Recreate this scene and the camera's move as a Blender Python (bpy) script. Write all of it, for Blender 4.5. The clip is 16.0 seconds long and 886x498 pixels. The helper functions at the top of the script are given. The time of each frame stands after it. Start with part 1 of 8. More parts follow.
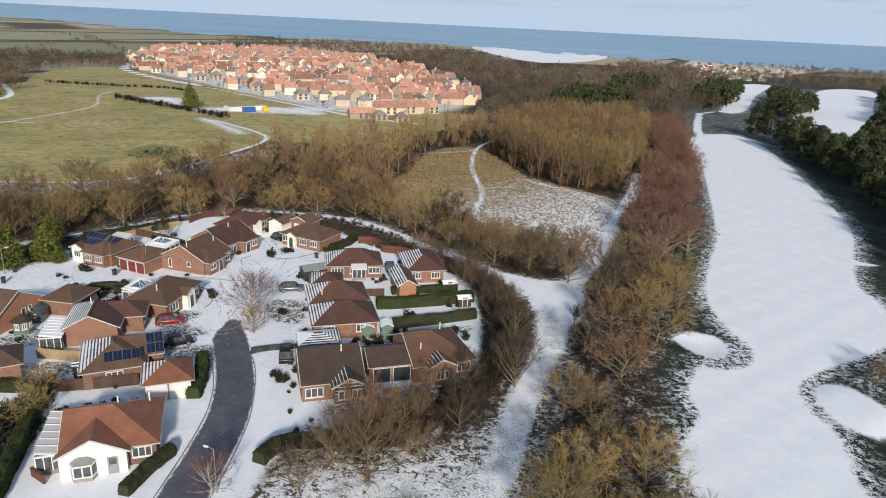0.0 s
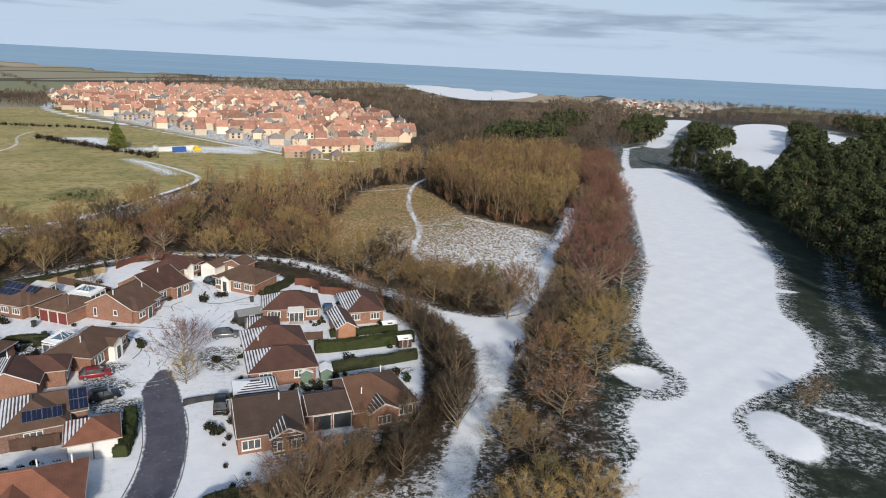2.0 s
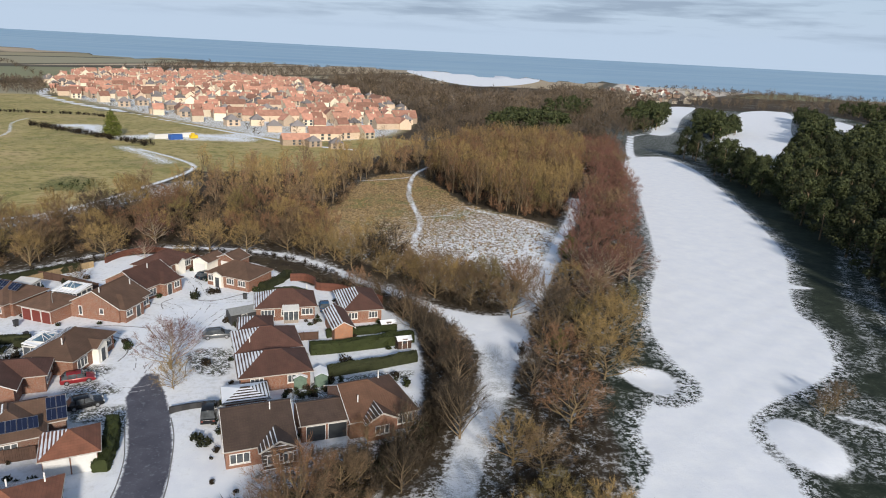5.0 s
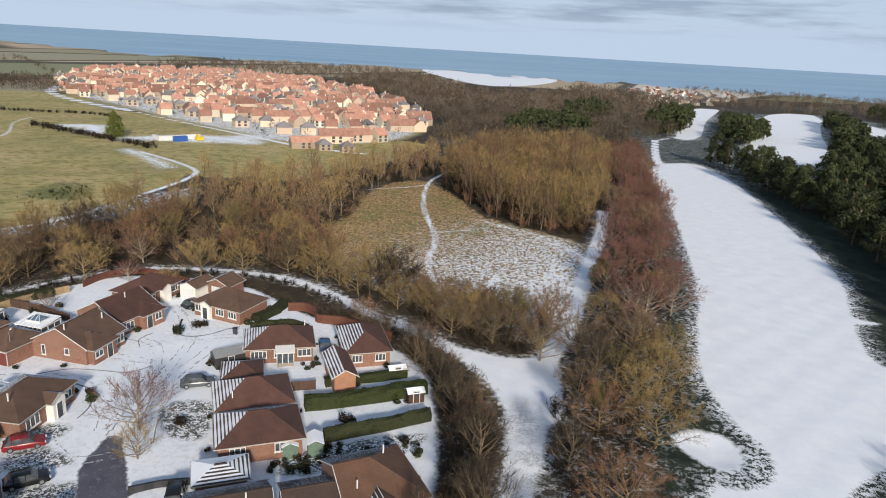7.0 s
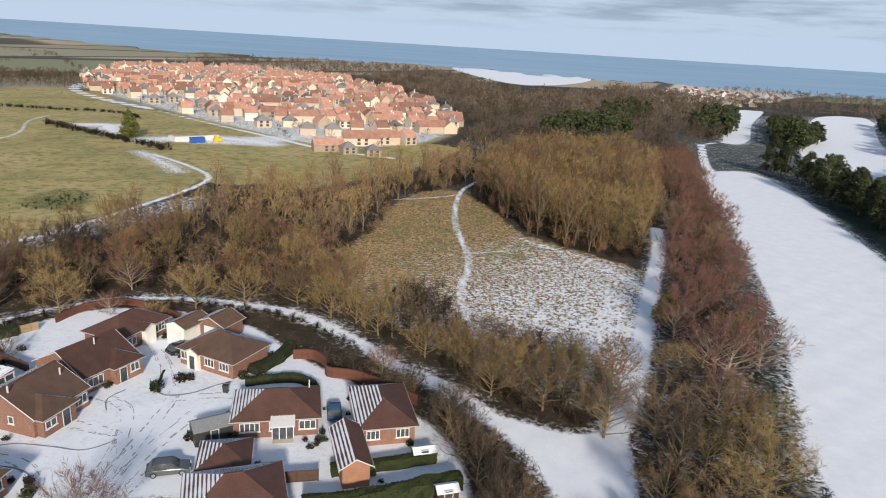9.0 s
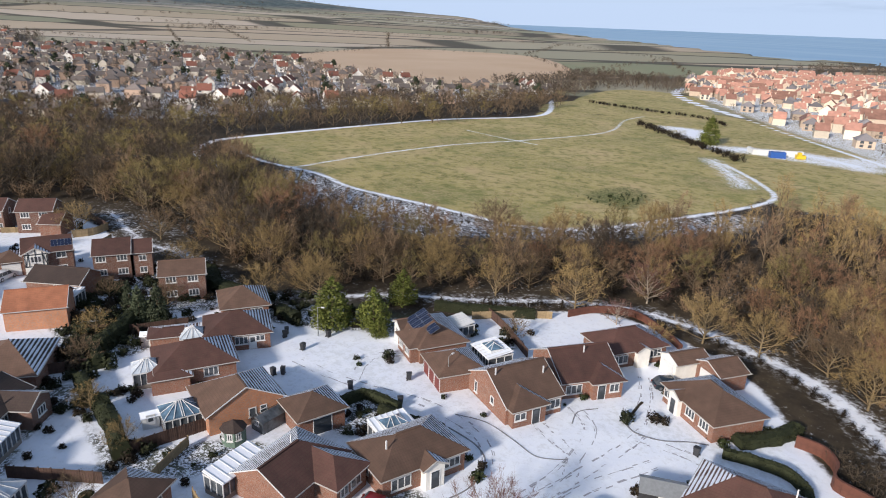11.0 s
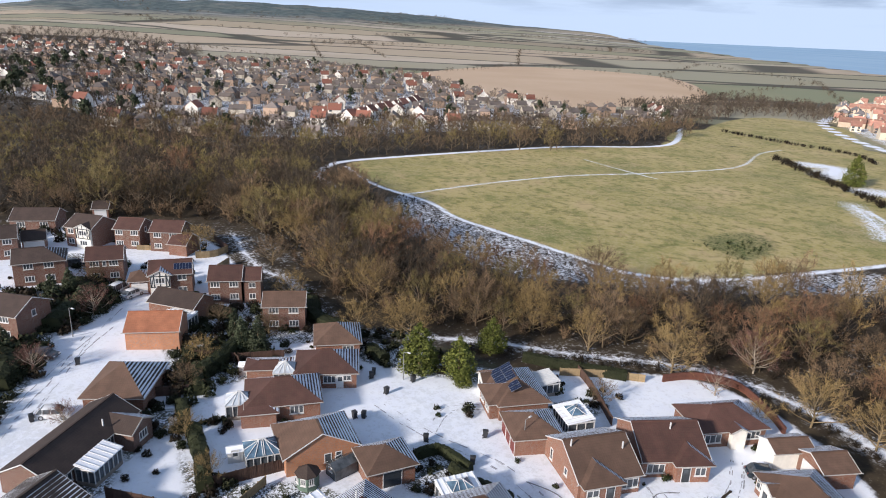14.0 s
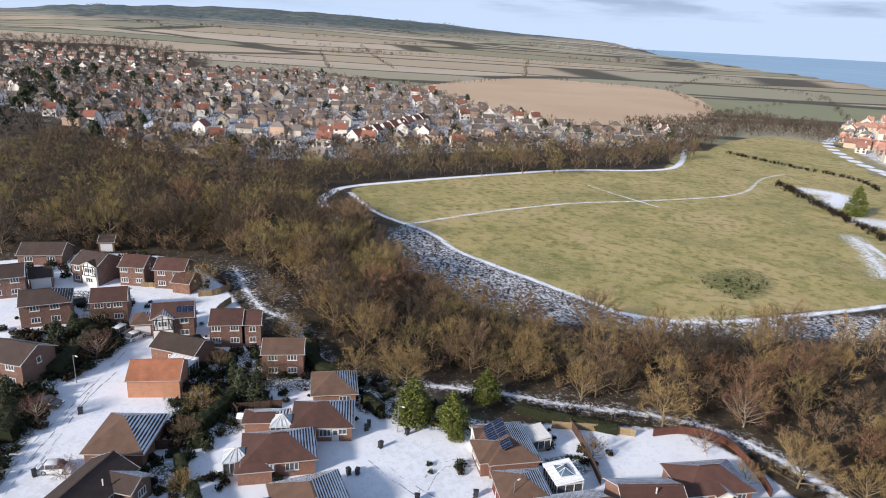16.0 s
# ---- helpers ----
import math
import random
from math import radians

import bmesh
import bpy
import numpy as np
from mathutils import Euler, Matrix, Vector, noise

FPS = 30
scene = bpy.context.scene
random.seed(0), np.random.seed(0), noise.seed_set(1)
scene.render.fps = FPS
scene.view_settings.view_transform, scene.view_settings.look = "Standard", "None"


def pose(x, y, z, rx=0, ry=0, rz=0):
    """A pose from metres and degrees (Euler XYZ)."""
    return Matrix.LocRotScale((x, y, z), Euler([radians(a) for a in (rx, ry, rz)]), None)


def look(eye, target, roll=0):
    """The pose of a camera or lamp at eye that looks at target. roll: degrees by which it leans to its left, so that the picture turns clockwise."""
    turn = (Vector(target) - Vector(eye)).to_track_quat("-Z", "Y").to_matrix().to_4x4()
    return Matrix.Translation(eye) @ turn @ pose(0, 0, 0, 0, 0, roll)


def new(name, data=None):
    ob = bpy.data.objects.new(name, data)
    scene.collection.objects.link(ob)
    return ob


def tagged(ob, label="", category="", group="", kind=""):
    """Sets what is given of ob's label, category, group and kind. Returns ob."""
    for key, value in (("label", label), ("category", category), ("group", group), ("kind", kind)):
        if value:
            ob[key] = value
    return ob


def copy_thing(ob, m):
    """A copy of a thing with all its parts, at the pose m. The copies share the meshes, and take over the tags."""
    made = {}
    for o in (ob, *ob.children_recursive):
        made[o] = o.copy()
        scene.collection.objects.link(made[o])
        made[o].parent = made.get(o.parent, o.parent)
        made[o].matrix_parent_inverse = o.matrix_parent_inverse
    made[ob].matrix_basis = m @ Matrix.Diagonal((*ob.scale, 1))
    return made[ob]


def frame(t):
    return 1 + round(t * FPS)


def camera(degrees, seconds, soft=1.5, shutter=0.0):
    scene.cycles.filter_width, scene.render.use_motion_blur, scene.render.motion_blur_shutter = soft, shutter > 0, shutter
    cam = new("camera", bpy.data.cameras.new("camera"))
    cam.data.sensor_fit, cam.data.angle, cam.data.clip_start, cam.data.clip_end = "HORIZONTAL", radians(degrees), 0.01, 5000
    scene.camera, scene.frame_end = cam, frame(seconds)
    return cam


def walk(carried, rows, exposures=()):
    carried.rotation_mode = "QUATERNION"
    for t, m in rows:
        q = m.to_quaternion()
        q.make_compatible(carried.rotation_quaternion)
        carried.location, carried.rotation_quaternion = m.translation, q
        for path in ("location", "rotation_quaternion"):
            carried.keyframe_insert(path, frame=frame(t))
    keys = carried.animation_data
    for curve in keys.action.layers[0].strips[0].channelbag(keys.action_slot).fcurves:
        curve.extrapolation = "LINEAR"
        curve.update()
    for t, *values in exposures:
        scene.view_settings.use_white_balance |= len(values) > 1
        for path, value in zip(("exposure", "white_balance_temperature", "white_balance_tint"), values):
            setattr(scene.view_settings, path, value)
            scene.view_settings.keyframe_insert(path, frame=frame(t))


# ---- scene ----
cam = camera(66.5, 16.0, 1.0, 0.12)
METRES, EYE, TILT, LEAN, TURN = 77.0, 45.5, -19.0, -2.7, 0.0
ROWS = [
    (0.0, 0.0, 0.0, 0.0, -0.0, 0.0, 0.0),
    (0.5, 0.0006, -0.0009, 0.0023, 0.03, 1.45, -0.1),
    (1.0, 0.0015, 0.0002, 0.0045, -0.18, 2.43, -0.06),
    (1.5, 0.0016, 0.0017, 0.0076, -3.17, 2.89, 0.92),
    (2.0, 0.0002, 0.0031, 0.0098, -5.17, 2.9, 1.61),
    (2.5, -0.0007, 0.0041, 0.0107, -6.02, 2.9, 1.91),
    (3.0, -0.001, 0.0047, 0.0102, -6.06, 2.44, 1.98),
    (3.5, -0.0011, 0.006, 0.0097, -6.01, 2.04, 1.95),
    (4.0, 0.0001, 0.0174, 0.0133, -5.76, 1.87, 1.84),
    (6.5, 0.0141, 0.2176, 0.0878, -4.2, 1.72, 0.99),
    (7.0, 0.015, 0.2798, 0.1076, -3.97, 1.67, 0.83),
    (7.5, 0.017, 0.3456, 0.1283, -3.73, 1.62, 0.64),
    (8.0, 0.0181, 0.4152, 0.1488, -3.52, 1.57, 0.49),
    (8.5, 0.0177, 0.489, 0.1693, -3.33, 1.55, 0.42),
    (9.0, 0.0124, 0.5581, 0.1915, -1.72, 1.54, -0.12),
    (9.5, 0.0094, 0.6143, 0.2087, 14.72, 0.8, -5.2),
    (10.0, 0.0156, 0.6604, 0.2229, 27.92, -0.78, -9.27),
    (12.5, 0.0364, 0.7666, 0.2586, 54.09, -5.67, -16.04),
    (13.0, 0.0400, 0.7630, 0.2811, 54.37, -5.57, -16.24),
    (13.5, 0.0423, 0.7595, 0.3055, 54.58, -5.49, -16.46),
    (14.0, 0.0459, 0.7553, 0.3302, 54.82, -5.44, -16.65),
    (14.5, 0.0488, 0.7505, 0.3564, 55.04, -5.38, -16.84),
    (15.0, 0.0517, 0.7455, 0.3826, 55.18, -5.31, -16.99),
    (15.5, 0.0534, 0.7414, 0.4101, 55.34, -5.23, -17.14),
    (16.0, 0.0567, 0.7371, 0.4343, 55.45, -5.14, -17.24),
]
walk(cam, [(t, pose(0, 0.77, EYE, TILT, LEAN, TURN) @ pose(METRES * x, METRES * y, METRES * z, 90 + pitch, roll, yaw)) for t, x, y, z, yaw, pitch, roll in ROWS],
     exposures=[(0.0, -0.1, 6400, 10), (9.0, -0.06, 6450, 11), (10.1, -0.02, 6250, 13), (12.4, 0.16, 6100, 15), (16.0, 0.19, 6150, 15)])

# ---- world, sun ----
SUN_DIR = Vector((0.13, -0.94, 0.40)).normalized()      # from the ground towards the sun
world = bpy.data.worlds.new("world")
scene.world = world
world.use_nodes = True


def build_world():
    nt = world.node_tree
    nt.nodes.clear()
    N, L = nt.nodes.new, nt.links.new
    out, bg = N("ShaderNodeOutputWorld"), N("ShaderNodeBackground")
    sky = N("ShaderNodeTexSky")
    sky.sky_type, sky.sun_disc = "NISHITA", False
    sky.sun_elevation = math.asin(SUN_DIR.z)
    sky.sun_rotation = math.atan2(SUN_DIR.x, SUN_DIR.y)
    sky.air_density, sky.dust_density, sky.ozone_density = 1.0, 1.2, 1.5
    geo = N("ShaderNodeTexCoord")
    sep, com, mx = N("ShaderNodeSeparateXYZ"), N("ShaderNodeCombineXYZ"), N("ShaderNodeMath")
    mx.operation, mx.inputs[1].default_value = "MAXIMUM", 0.03
    L(geo.outputs["Generated"], sep.inputs[0])
    L(sep.outputs["Z"], mx.inputs[0])
    L(sep.outputs["X"], com.inputs["X"])
    L(sep.outputs["Y"], com.inputs["Y"])
    L(mx.outputs[0], com.inputs["Z"])
    L(com.outputs[0], sky.inputs["Vector"])
    # thin overcast veil with flat grey cloud banks
    mp = N("ShaderNodeMapping")
    mp.inputs["Scale"].default_value = (2.0, 2.0, 20.0)
    L(geo.outputs["Generated"], mp.inputs[0])
    noi = N("ShaderNodeTexNoise")
    noi.inputs["Scale"].default_value, noi.inputs["Detail"].default_value, noi.inputs["Roughness"].default_value = 2.4, 7.0, 0.55
    L(mp.outputs[0], noi.inputs["Vector"])
    ramp = N("ShaderNodeValToRGB")
    ramp.color_ramp.elements[0].position, ramp.color_ramp.elements[1].position = 0.47, 0.62
    L(noi.outputs["Fac"], ramp.inputs[0])
    high = N("ShaderNodeMapRange")
    high.inputs["From Min"].default_value, high.inputs["From Max"].default_value = 0.014, 0.045
    high.inputs["To Max"].default_value = 0.85
    L(sep.outputs["Z"], high.inputs["Value"])
    cl = N("ShaderNodeMath")
    cl.operation = "MULTIPLY"
    L(ramp.outputs["Color"], cl.inputs[0])
    L(high.outputs["Result"], cl.inputs[1])
    veil = N("ShaderNodeMix")
    veil.data_type = "RGBA"
    haze = N("ShaderNodeMapRange")
    haze.inputs["From Min"].default_value, haze.inputs["From Max"].default_value = 0.02, 0.4
    haze.inputs["To Min"].default_value, haze.inputs["To Max"].default_value = 0.92, 0.10
    L(sep.outputs["Z"], haze.inputs["Value"])
    L(haze.outputs["Result"], veil.inputs["Factor"])
    veil.inputs["B"].default_value = (5.6, 6.9, 8.7, 1)
    L(sky.outputs[0], veil.inputs["A"])
    bank = N("ShaderNodeMix")
    bank.data_type = "RGBA"
    bank.inputs["B"].default_value = (3.3, 4.2, 5.4, 1)
    L(cl.outputs[0], bank.inputs["Factor"])
    L(veil.outputs["Result"], bank.inputs["A"])
    L(bank.outputs["Result"], bg.inputs["Color"])
    bg.inputs["Strength"].default_value = 0.1
    L(bg.outputs[0], out.inputs["Surface"])


build_world()
sun = new("sun", bpy.data.lights.new("sun", "SUN"))
sun.data.energy, sun.data.angle, sun.data.color = 4.7, radians(5.0), (1.0, 0.90, 0.76)
sun.matrix_world = look(SUN_DIR * 300, (0, 0, 0))


# ---- materials ----
def nodes_of(name):
    m = bpy.data.materials.new(name)
    m.use_nodes = True
    nt = m.node_tree
    return m, nt, nt.nodes["Principled BSDF"]


def link(nt, a, b):
    nt.links.new(a, b)


def noise_node(nt, scale, detail=4.0, rough=0.55, coord="Object", stretch=None):
    tc = nt.nodes.new("ShaderNodeTexCoord")
    n = nt.nodes.new("ShaderNodeTexNoise")
    n.inputs["Scale"].default_value, n.inputs["Detail"].default_value, n.inputs["Roughness"].default_value = scale, detail, rough
    if stretch:
        mp = nt.nodes.new("ShaderNodeMapping")
        mp.inputs["Scale"].default_value = stretch
        link(nt, tc.outputs[coord], mp.inputs[0])
        link(nt, mp.outputs[0], n.inputs["Vector"])
    else:
        link(nt, tc.outputs[coord], n.inputs["Vector"])
    return n


def ramp_node(nt, fac, stops):
    r = nt.nodes.new("ShaderNodeValToRGB")
    while len(r.color_ramp.elements) < len(stops):
        r.color_ramp.elements.new(0.5)
    for e, (p, c) in zip(r.color_ramp.elements, stops):
        e.position, e.color = p, (*c, 1)
    link(nt, fac, r.inputs[0])
    return r.outputs["Color"]


def mix_node(nt, fac, a, b, mode="MIX"):
    m = nt.nodes.new("ShaderNodeMix")
    m.data_type, m.blend_type = "RGBA", mode
    for sock, v in (("Factor", fac), ("A", a), ("B", b)):
        if isinstance(v, (int, float)):
            m.inputs[sock].default_value = v
        elif isinstance(v, tuple):
            m.inputs[sock].default_value = (*v, 1)
        else:
            link(nt, v, m.inputs[sock])
    return m.outputs["Result"]


def math_node(nt, op, a, b=0.0, clamp=False):
    m = nt.nodes.new("ShaderNodeMath")
    m.operation, m.use_clamp = op, clamp
    for sock, v in zip(m.inputs, (a, b)):
        if isinstance(v, (int, float)):
            sock.default_value = v
        else:
            link(nt, v, sock)
    return m.outputs[0]


def range_node(nt, v, a, b, c=0.0, d=1.0):
    m = nt.nodes.new("ShaderNodeMapRange")
    m.interpolation_type = "SMOOTHSTEP"
    for sock, w in zip(("From Min", "From Max", "To Min", "To Max"), (a, b, c, d)):
        m.inputs[sock].default_value = w
    link(nt, v, m.inputs["Value"])
    return m.outputs["Result"]


def bump_node(nt, bsdf, height, strength=0.4, distance=0.05):
    b = nt.nodes.new("ShaderNodeBump")
    b.inputs["Strength"].default_value, b.inputs["Distance"].default_value = strength, distance
    link(nt, height, b.inputs["Height"])
    link(nt, b.outputs[0], bsdf.inputs["Normal"])


def plain(name, colour, rough=0.6, metal=0.0, vary=0.25, scale=3.0, per_object=0.0, bump=0.0):
    """A surface of one colour with grain and stains at two scales; per_object: how far objects differ in brightness."""
    m, nt, b = nodes_of(name)
    n1, n2 = noise_node(nt, scale), noise_node(nt, scale * 9)
    dark, light = tuple(c * (1 - vary) for c in colour), tuple(min(1, c * (1 + vary)) for c in colour)
    col = ramp_node(nt, n1.outputs["Fac"], [(0.3, dark), (0.7, light)])
    col = mix_node(nt, 0.35 * min(1, vary * 3), col, mix_node(nt, n2.outputs["Fac"], dark, light))
    if per_object:
        oi = nt.nodes.new("ShaderNodeObjectInfo")
        f = range_node(nt, oi.outputs["Random"], 0, 1, 1 - per_object, 1 + per_object)
        v = nt.nodes.new("ShaderNodeHueSaturation")
        link(nt, f, v.inputs["Value"])
        link(nt, col, v.inputs["Color"])
        col = v.outputs[0]
    link(nt, col, b.inputs["Base Color"])
    b.inputs["Roughness"].default_value, b.inputs["Metallic"].default_value = rough, metal
    if bump:
        bump_node(nt, b, n2.outputs["Fac"], bump)
    return m


def brick_mat(name, c1, c2, mortar=(0.3, 0.26, 0.22), per_object=0.12):
    """Brick courses by the wall's own UV in metres."""
    m, nt, b = nodes_of(name)
    uv = nt.nodes.new("ShaderNodeUVMap")
    t = nt.nodes.new("ShaderNodeTexBrick")
    t.inputs["Scale"].default_value = 1.0
    t.inputs["Brick Width"].default_value, t.inputs["Row Height"].default_value, t.inputs["Mortar Size"].default_value = 0.225, 0.075, 0.008
    t.inputs["Color1"].default_value, t.inputs["Color2"].default_value, t.inputs["Mortar"].default_value = (*c1, 1), (*c2, 1), (*mortar, 1)
    link(nt, uv.outputs[0], t.inputs["Vector"])
    n = noise_node(nt, 0.9)
    col = mix_node(nt, 0.5, t.outputs["Color"], ramp_node(nt, n.outputs["Fac"], [(0.3, (0.55, 0.55, 0.55)), (0.75, (1, 1, 1))]), "MULTIPLY")
    oi = nt.nodes.new("ShaderNodeObjectInfo")
    v = nt.nodes.new("ShaderNodeHueSaturation")
    link(nt, range_node(nt, oi.outputs["Random"], 0, 1, 1 - per_object, 1 + per_object), v.inputs["Value"])
    link(nt, col, v.inputs["Color"])
    link(nt, v.outputs[0], b.inputs["Base Color"])
    b.inputs["Roughness"].default_value = 0.85
    bump_node(nt, b, t.outputs["Fac"], 0.25, 0.01)
    return m


def roof_mat(name, c, snow=0.0, per_object=0.15, columns=0.30):
    """Interlocking tiles: channels run down the slope, courses across. snow: how much of the channels still holds snow."""
    m, nt, b = nodes_of(name)
    uv = nt.nodes.new("ShaderNodeUVMap")
    sep = nt.nodes.new("ShaderNodeSeparateXYZ")
    link(nt, uv.outputs[0], sep.inputs[0])
    col_w = math_node(nt, "PINGPONG", math_node(nt, "DIVIDE", sep.outputs["X"], columns), 0.5)       # 0..0.5 across a tile
    row_w = math_node(nt, "FRACT", math_node(nt, "DIVIDE", sep.outputs["Y"], 0.34))
    n1, n2 = noise_node(nt, 0.7), noise_node(nt, 7.0)
    base = ramp_node(nt, n1.outputs["Fac"], [(0.25, tuple(x * 0.7 for x in c)), (0.75, tuple(x * 1.25 for x in c))])
    base = mix_node(nt, range_node(nt, n2.outputs["Fac"], 0.45, 0.75, 0, 0.35), base, (0.10, 0.085, 0.05))
    base = mix_node(nt, range_node(nt, row_w, 0.82, 1.0, 0, 0.45), base, tuple(x * 0.45 for x in c))
    base = mix_node(nt, range_node(nt, col_w, 0.36, 0.5, 0, 0.15), base, tuple(x * 0.5 for x in c))
    oi = nt.nodes.new("ShaderNodeObjectInfo")
    v = nt.nodes.new("ShaderNodeHueSaturation")
    link(nt, range_node(nt, oi.outputs["Random"], 0, 1, 1 - per_object, 1 + per_object), v.inputs["Value"])
    link(nt, base, v.inputs["Color"])
    col = v.outputs[0]
    if snow:
        wide = math_node(nt, "PINGPONG", math_node(nt, "DIVIDE", sep.outputs["Y"], 0.46), 0.5)
        n3 = noise_node(nt, 0.35)
        edge = math_node(nt, "ADD", math_node(nt, "MULTIPLY", wide, 1.1), math_node(nt, "MULTIPLY", math_node(nt, "SUBTRACT", n3.outputs["Fac"], 0.5), 0.6))
        edge = math_node(nt, "ADD", edge, math_node(nt, "MULTIPLY", n2.outputs["Fac"], 0.10))
        col = mix_node(nt, range_node(nt, edge, 0.52 - snow * 0.55, 0.60 - snow * 0.55, 0, 0.95), col, (0.78, 0.82, 0.88))
    link(nt, col, b.inputs["Base Color"])
    b.inputs["Roughness"].default_value = 0.8
    h = math_node(nt, "ADD", math_node(nt, "MULTIPLY", col_w, 0.55), math_node(nt, "MULTIPLY", row_w, -0.5))
    bump_node(nt, b, h, 0.5, 0.05)
    return m


def glass_mat(name, tint=(0.02, 0.025, 0.03)):
    m, nt, b = nodes_of(name)
    n = noise_node(nt, 1.3)
    link(nt, ramp_node(nt, n.outputs["Fac"], [(0.35, tint), (0.75, tuple(x * 2.5 for x in tint))]), b.inputs["Base Color"])
    b.inputs["Roughness"].default_value, b.inputs["IOR"].default_value = 0.06, 1.5
    return m


def leafy(name, c1, c2, scale=1.5, rough=0.75, per_object=0.15, through=0.0):
    """Foliage, twigs and hedges: colour differs from clump to clump and from plant to plant."""
    m, nt, b = nodes_of(name)
    g = nt.nodes.new("ShaderNodeNewGeometry")
    n = noise_node(nt, scale)
    f = math_node(nt, "ADD", math_node(nt, "MULTIPLY", g.outputs["Random Per Island"], 0.5), math_node(nt, "MULTIPLY", n.outputs["Fac"], 0.5))
    col = ramp_node(nt, f, [(0.2, c1), (0.75, c2)])
    oi = nt.nodes.new("ShaderNodeObjectInfo")
    v = nt.nodes.new("ShaderNodeHueSaturation")
    link(nt, range_node(nt, oi.outputs["Random"], 0, 1, 1 - per_object, 1 + per_object), v.inputs["Value"])
    link(nt, col, v.inputs["Color"])
    link(nt, v.outputs[0], b.inputs["Base Color"])
    b.inputs["Roughness"].default_value = rough
    b.inputs["Specular IOR Level"].default_value = 0.2
    return m


M_BRICK = brick_mat("brick", (0.28, 0.115, 0.065), (0.21, 0.083, 0.048))
M_BRICK_BROWN = brick_mat("brick_brown", (0.20, 0.09, 0.06), (0.14, 0.066, 0.046))
# orange brick, brightened so that the gables look sunlit
M_BRICK_ORANGE_LIT = brick_mat("brick_orange", (0.56, 0.25, 0.125), (0.47, 0.20, 0.10))
M_BRICK_MID = brick_mat("brick_mid", (0.20, 0.088, 0.056), (0.145, 0.064, 0.044))
# estate walls: paled so that the colour carries the distance haze
M_BRICK_HAZE = plain("brick_far", (0.52, 0.41, 0.31), 0.85, vary=0.2, per_object=0.35)
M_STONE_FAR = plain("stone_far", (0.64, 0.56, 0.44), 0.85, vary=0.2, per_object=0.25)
M_RENDER = plain("white_render", (0.78, 0.75, 0.68), 0.8, vary=0.08, scale=1.2)
M_ROOF_BROWN = roof_mat("roof_tile_brown", (0.118, 0.068, 0.046))
M_ROOF_BROWN_S = roof_mat("roof_tile_brown_snowy", (0.10, 0.062, 0.046), 0.5)
# dark tile, lowered further to carry shade over the front bungalow row
M_ROOF_DARK = roof_mat("roof_tile_dark", (0.058, 0.037, 0.030))
M_ROOF_DARK_S = roof_mat("roof_tile_dark_snowy", (0.05, 0.036, 0.03), 0.5)
M_ROOF_DARK_T = roof_mat("roof_tile_dark_thin_snow", (0.05, 0.036, 0.03), 0.12)
M_ROOF_UMBER = roof_mat("roof_tile_umber", (0.115, 0.058, 0.036))
M_ROOF_TERRA = roof_mat("roof_tile_terracotta", (0.34, 0.13, 0.065))
M_ROOF_RED = roof_mat("roof_tile_red", (0.22, 0.088, 0.053))
M_ROOF_RED_S = roof_mat("roof_tile_red_snowy", (0.2, 0.08, 0.05), 0.5)
M_ROOF_PLUM = roof_mat("roof_tile_plum", (0.092, 0.041, 0.031))
M_ROOF_PLUM_S = roof_mat("roof_tile_plum_snowy", (0.10, 0.05, 0.04), 0.5)
# estate roofs: washed out, distance haze mixed into the tile colour
M_ROOF_HAZE_RED = plain("roof_far_red", (0.40, 0.205, 0.15), 0.8, vary=0.3, scale=0.4, per_object=0.35)
M_ROOF_HAZE_BROWN = plain("roof_far_brown", (0.37, 0.195, 0.14), 0.8, vary=0.3, scale=0.4, per_object=0.35)
M_BRICK_VIL = plain("brick_village", (0.42, 0.30, 0.22), 0.85, vary=0.2, per_object=0.3)
M_STONE_VIL = plain("stone_village", (0.60, 0.54, 0.44), 0.85, vary=0.2, per_object=0.3)
M_ROOF_VIL_RED = plain("roof_village_red", (0.26, 0.105, 0.07), 0.8, vary=0.25, per_object=0.3)
M_ROOF_VIL = plain("roof_village", (0.19, 0.158, 0.14), 0.8, vary=0.25, per_object=0.35)
M_ROOF_FAR_GREY = plain("roof_far_grey", (0.20, 0.185, 0.185), 0.8, vary=0.2, per_object=0.3)
M_WHITE = plain("white_upvc", (0.66, 0.66, 0.65), 0.45, vary=0.05)
M_TRIM = plain("weathered_trim", (0.44, 0.42, 0.39), 0.6, vary=0.15)
# tint raised to stand in for sky reflected in the panes
M_GLASS = glass_mat("window_glass", (0.05, 0.056, 0.062))
M_POLY = plain("frosted_roof_panes", (0.50, 0.55, 0.60), 0.3, vary=0.2, scale=1.2)
M_GLASS_BLUE = glass_mat("blue_tinted_glass", (0.06, 0.10, 0.14))
M_SNOW = plain("snow", (0.86, 0.89, 0.94), 0.7, vary=0.05, scale=0.6, bump=0.25)
M_DOOR_RED = plain("door_maroon", (0.16, 0.035, 0.025), 0.5, vary=0.12)
M_DOOR_DARK = plain("door_dark", (0.03, 0.035, 0.04), 0.4, vary=0.1)
M_SOLAR = plain("solar_cells", (0.012, 0.018, 0.045), 0.12, vary=0.3, scale=2.0)
M_ALU = plain("aluminium", (0.5, 0.5, 0.52), 0.35, 0.9, vary=0.1)
M_FENCE = plain("fence_wood", (0.075, 0.042, 0.03), 0.85, vary=0.3, scale=2.5, per_object=0.15, bump=0.2)
M_FENCE_PALE = plain("fence_wood_pale", (0.30, 0.22, 0.12), 0.85, vary=0.25, scale=2.5, per_object=0.15, bump=0.2)
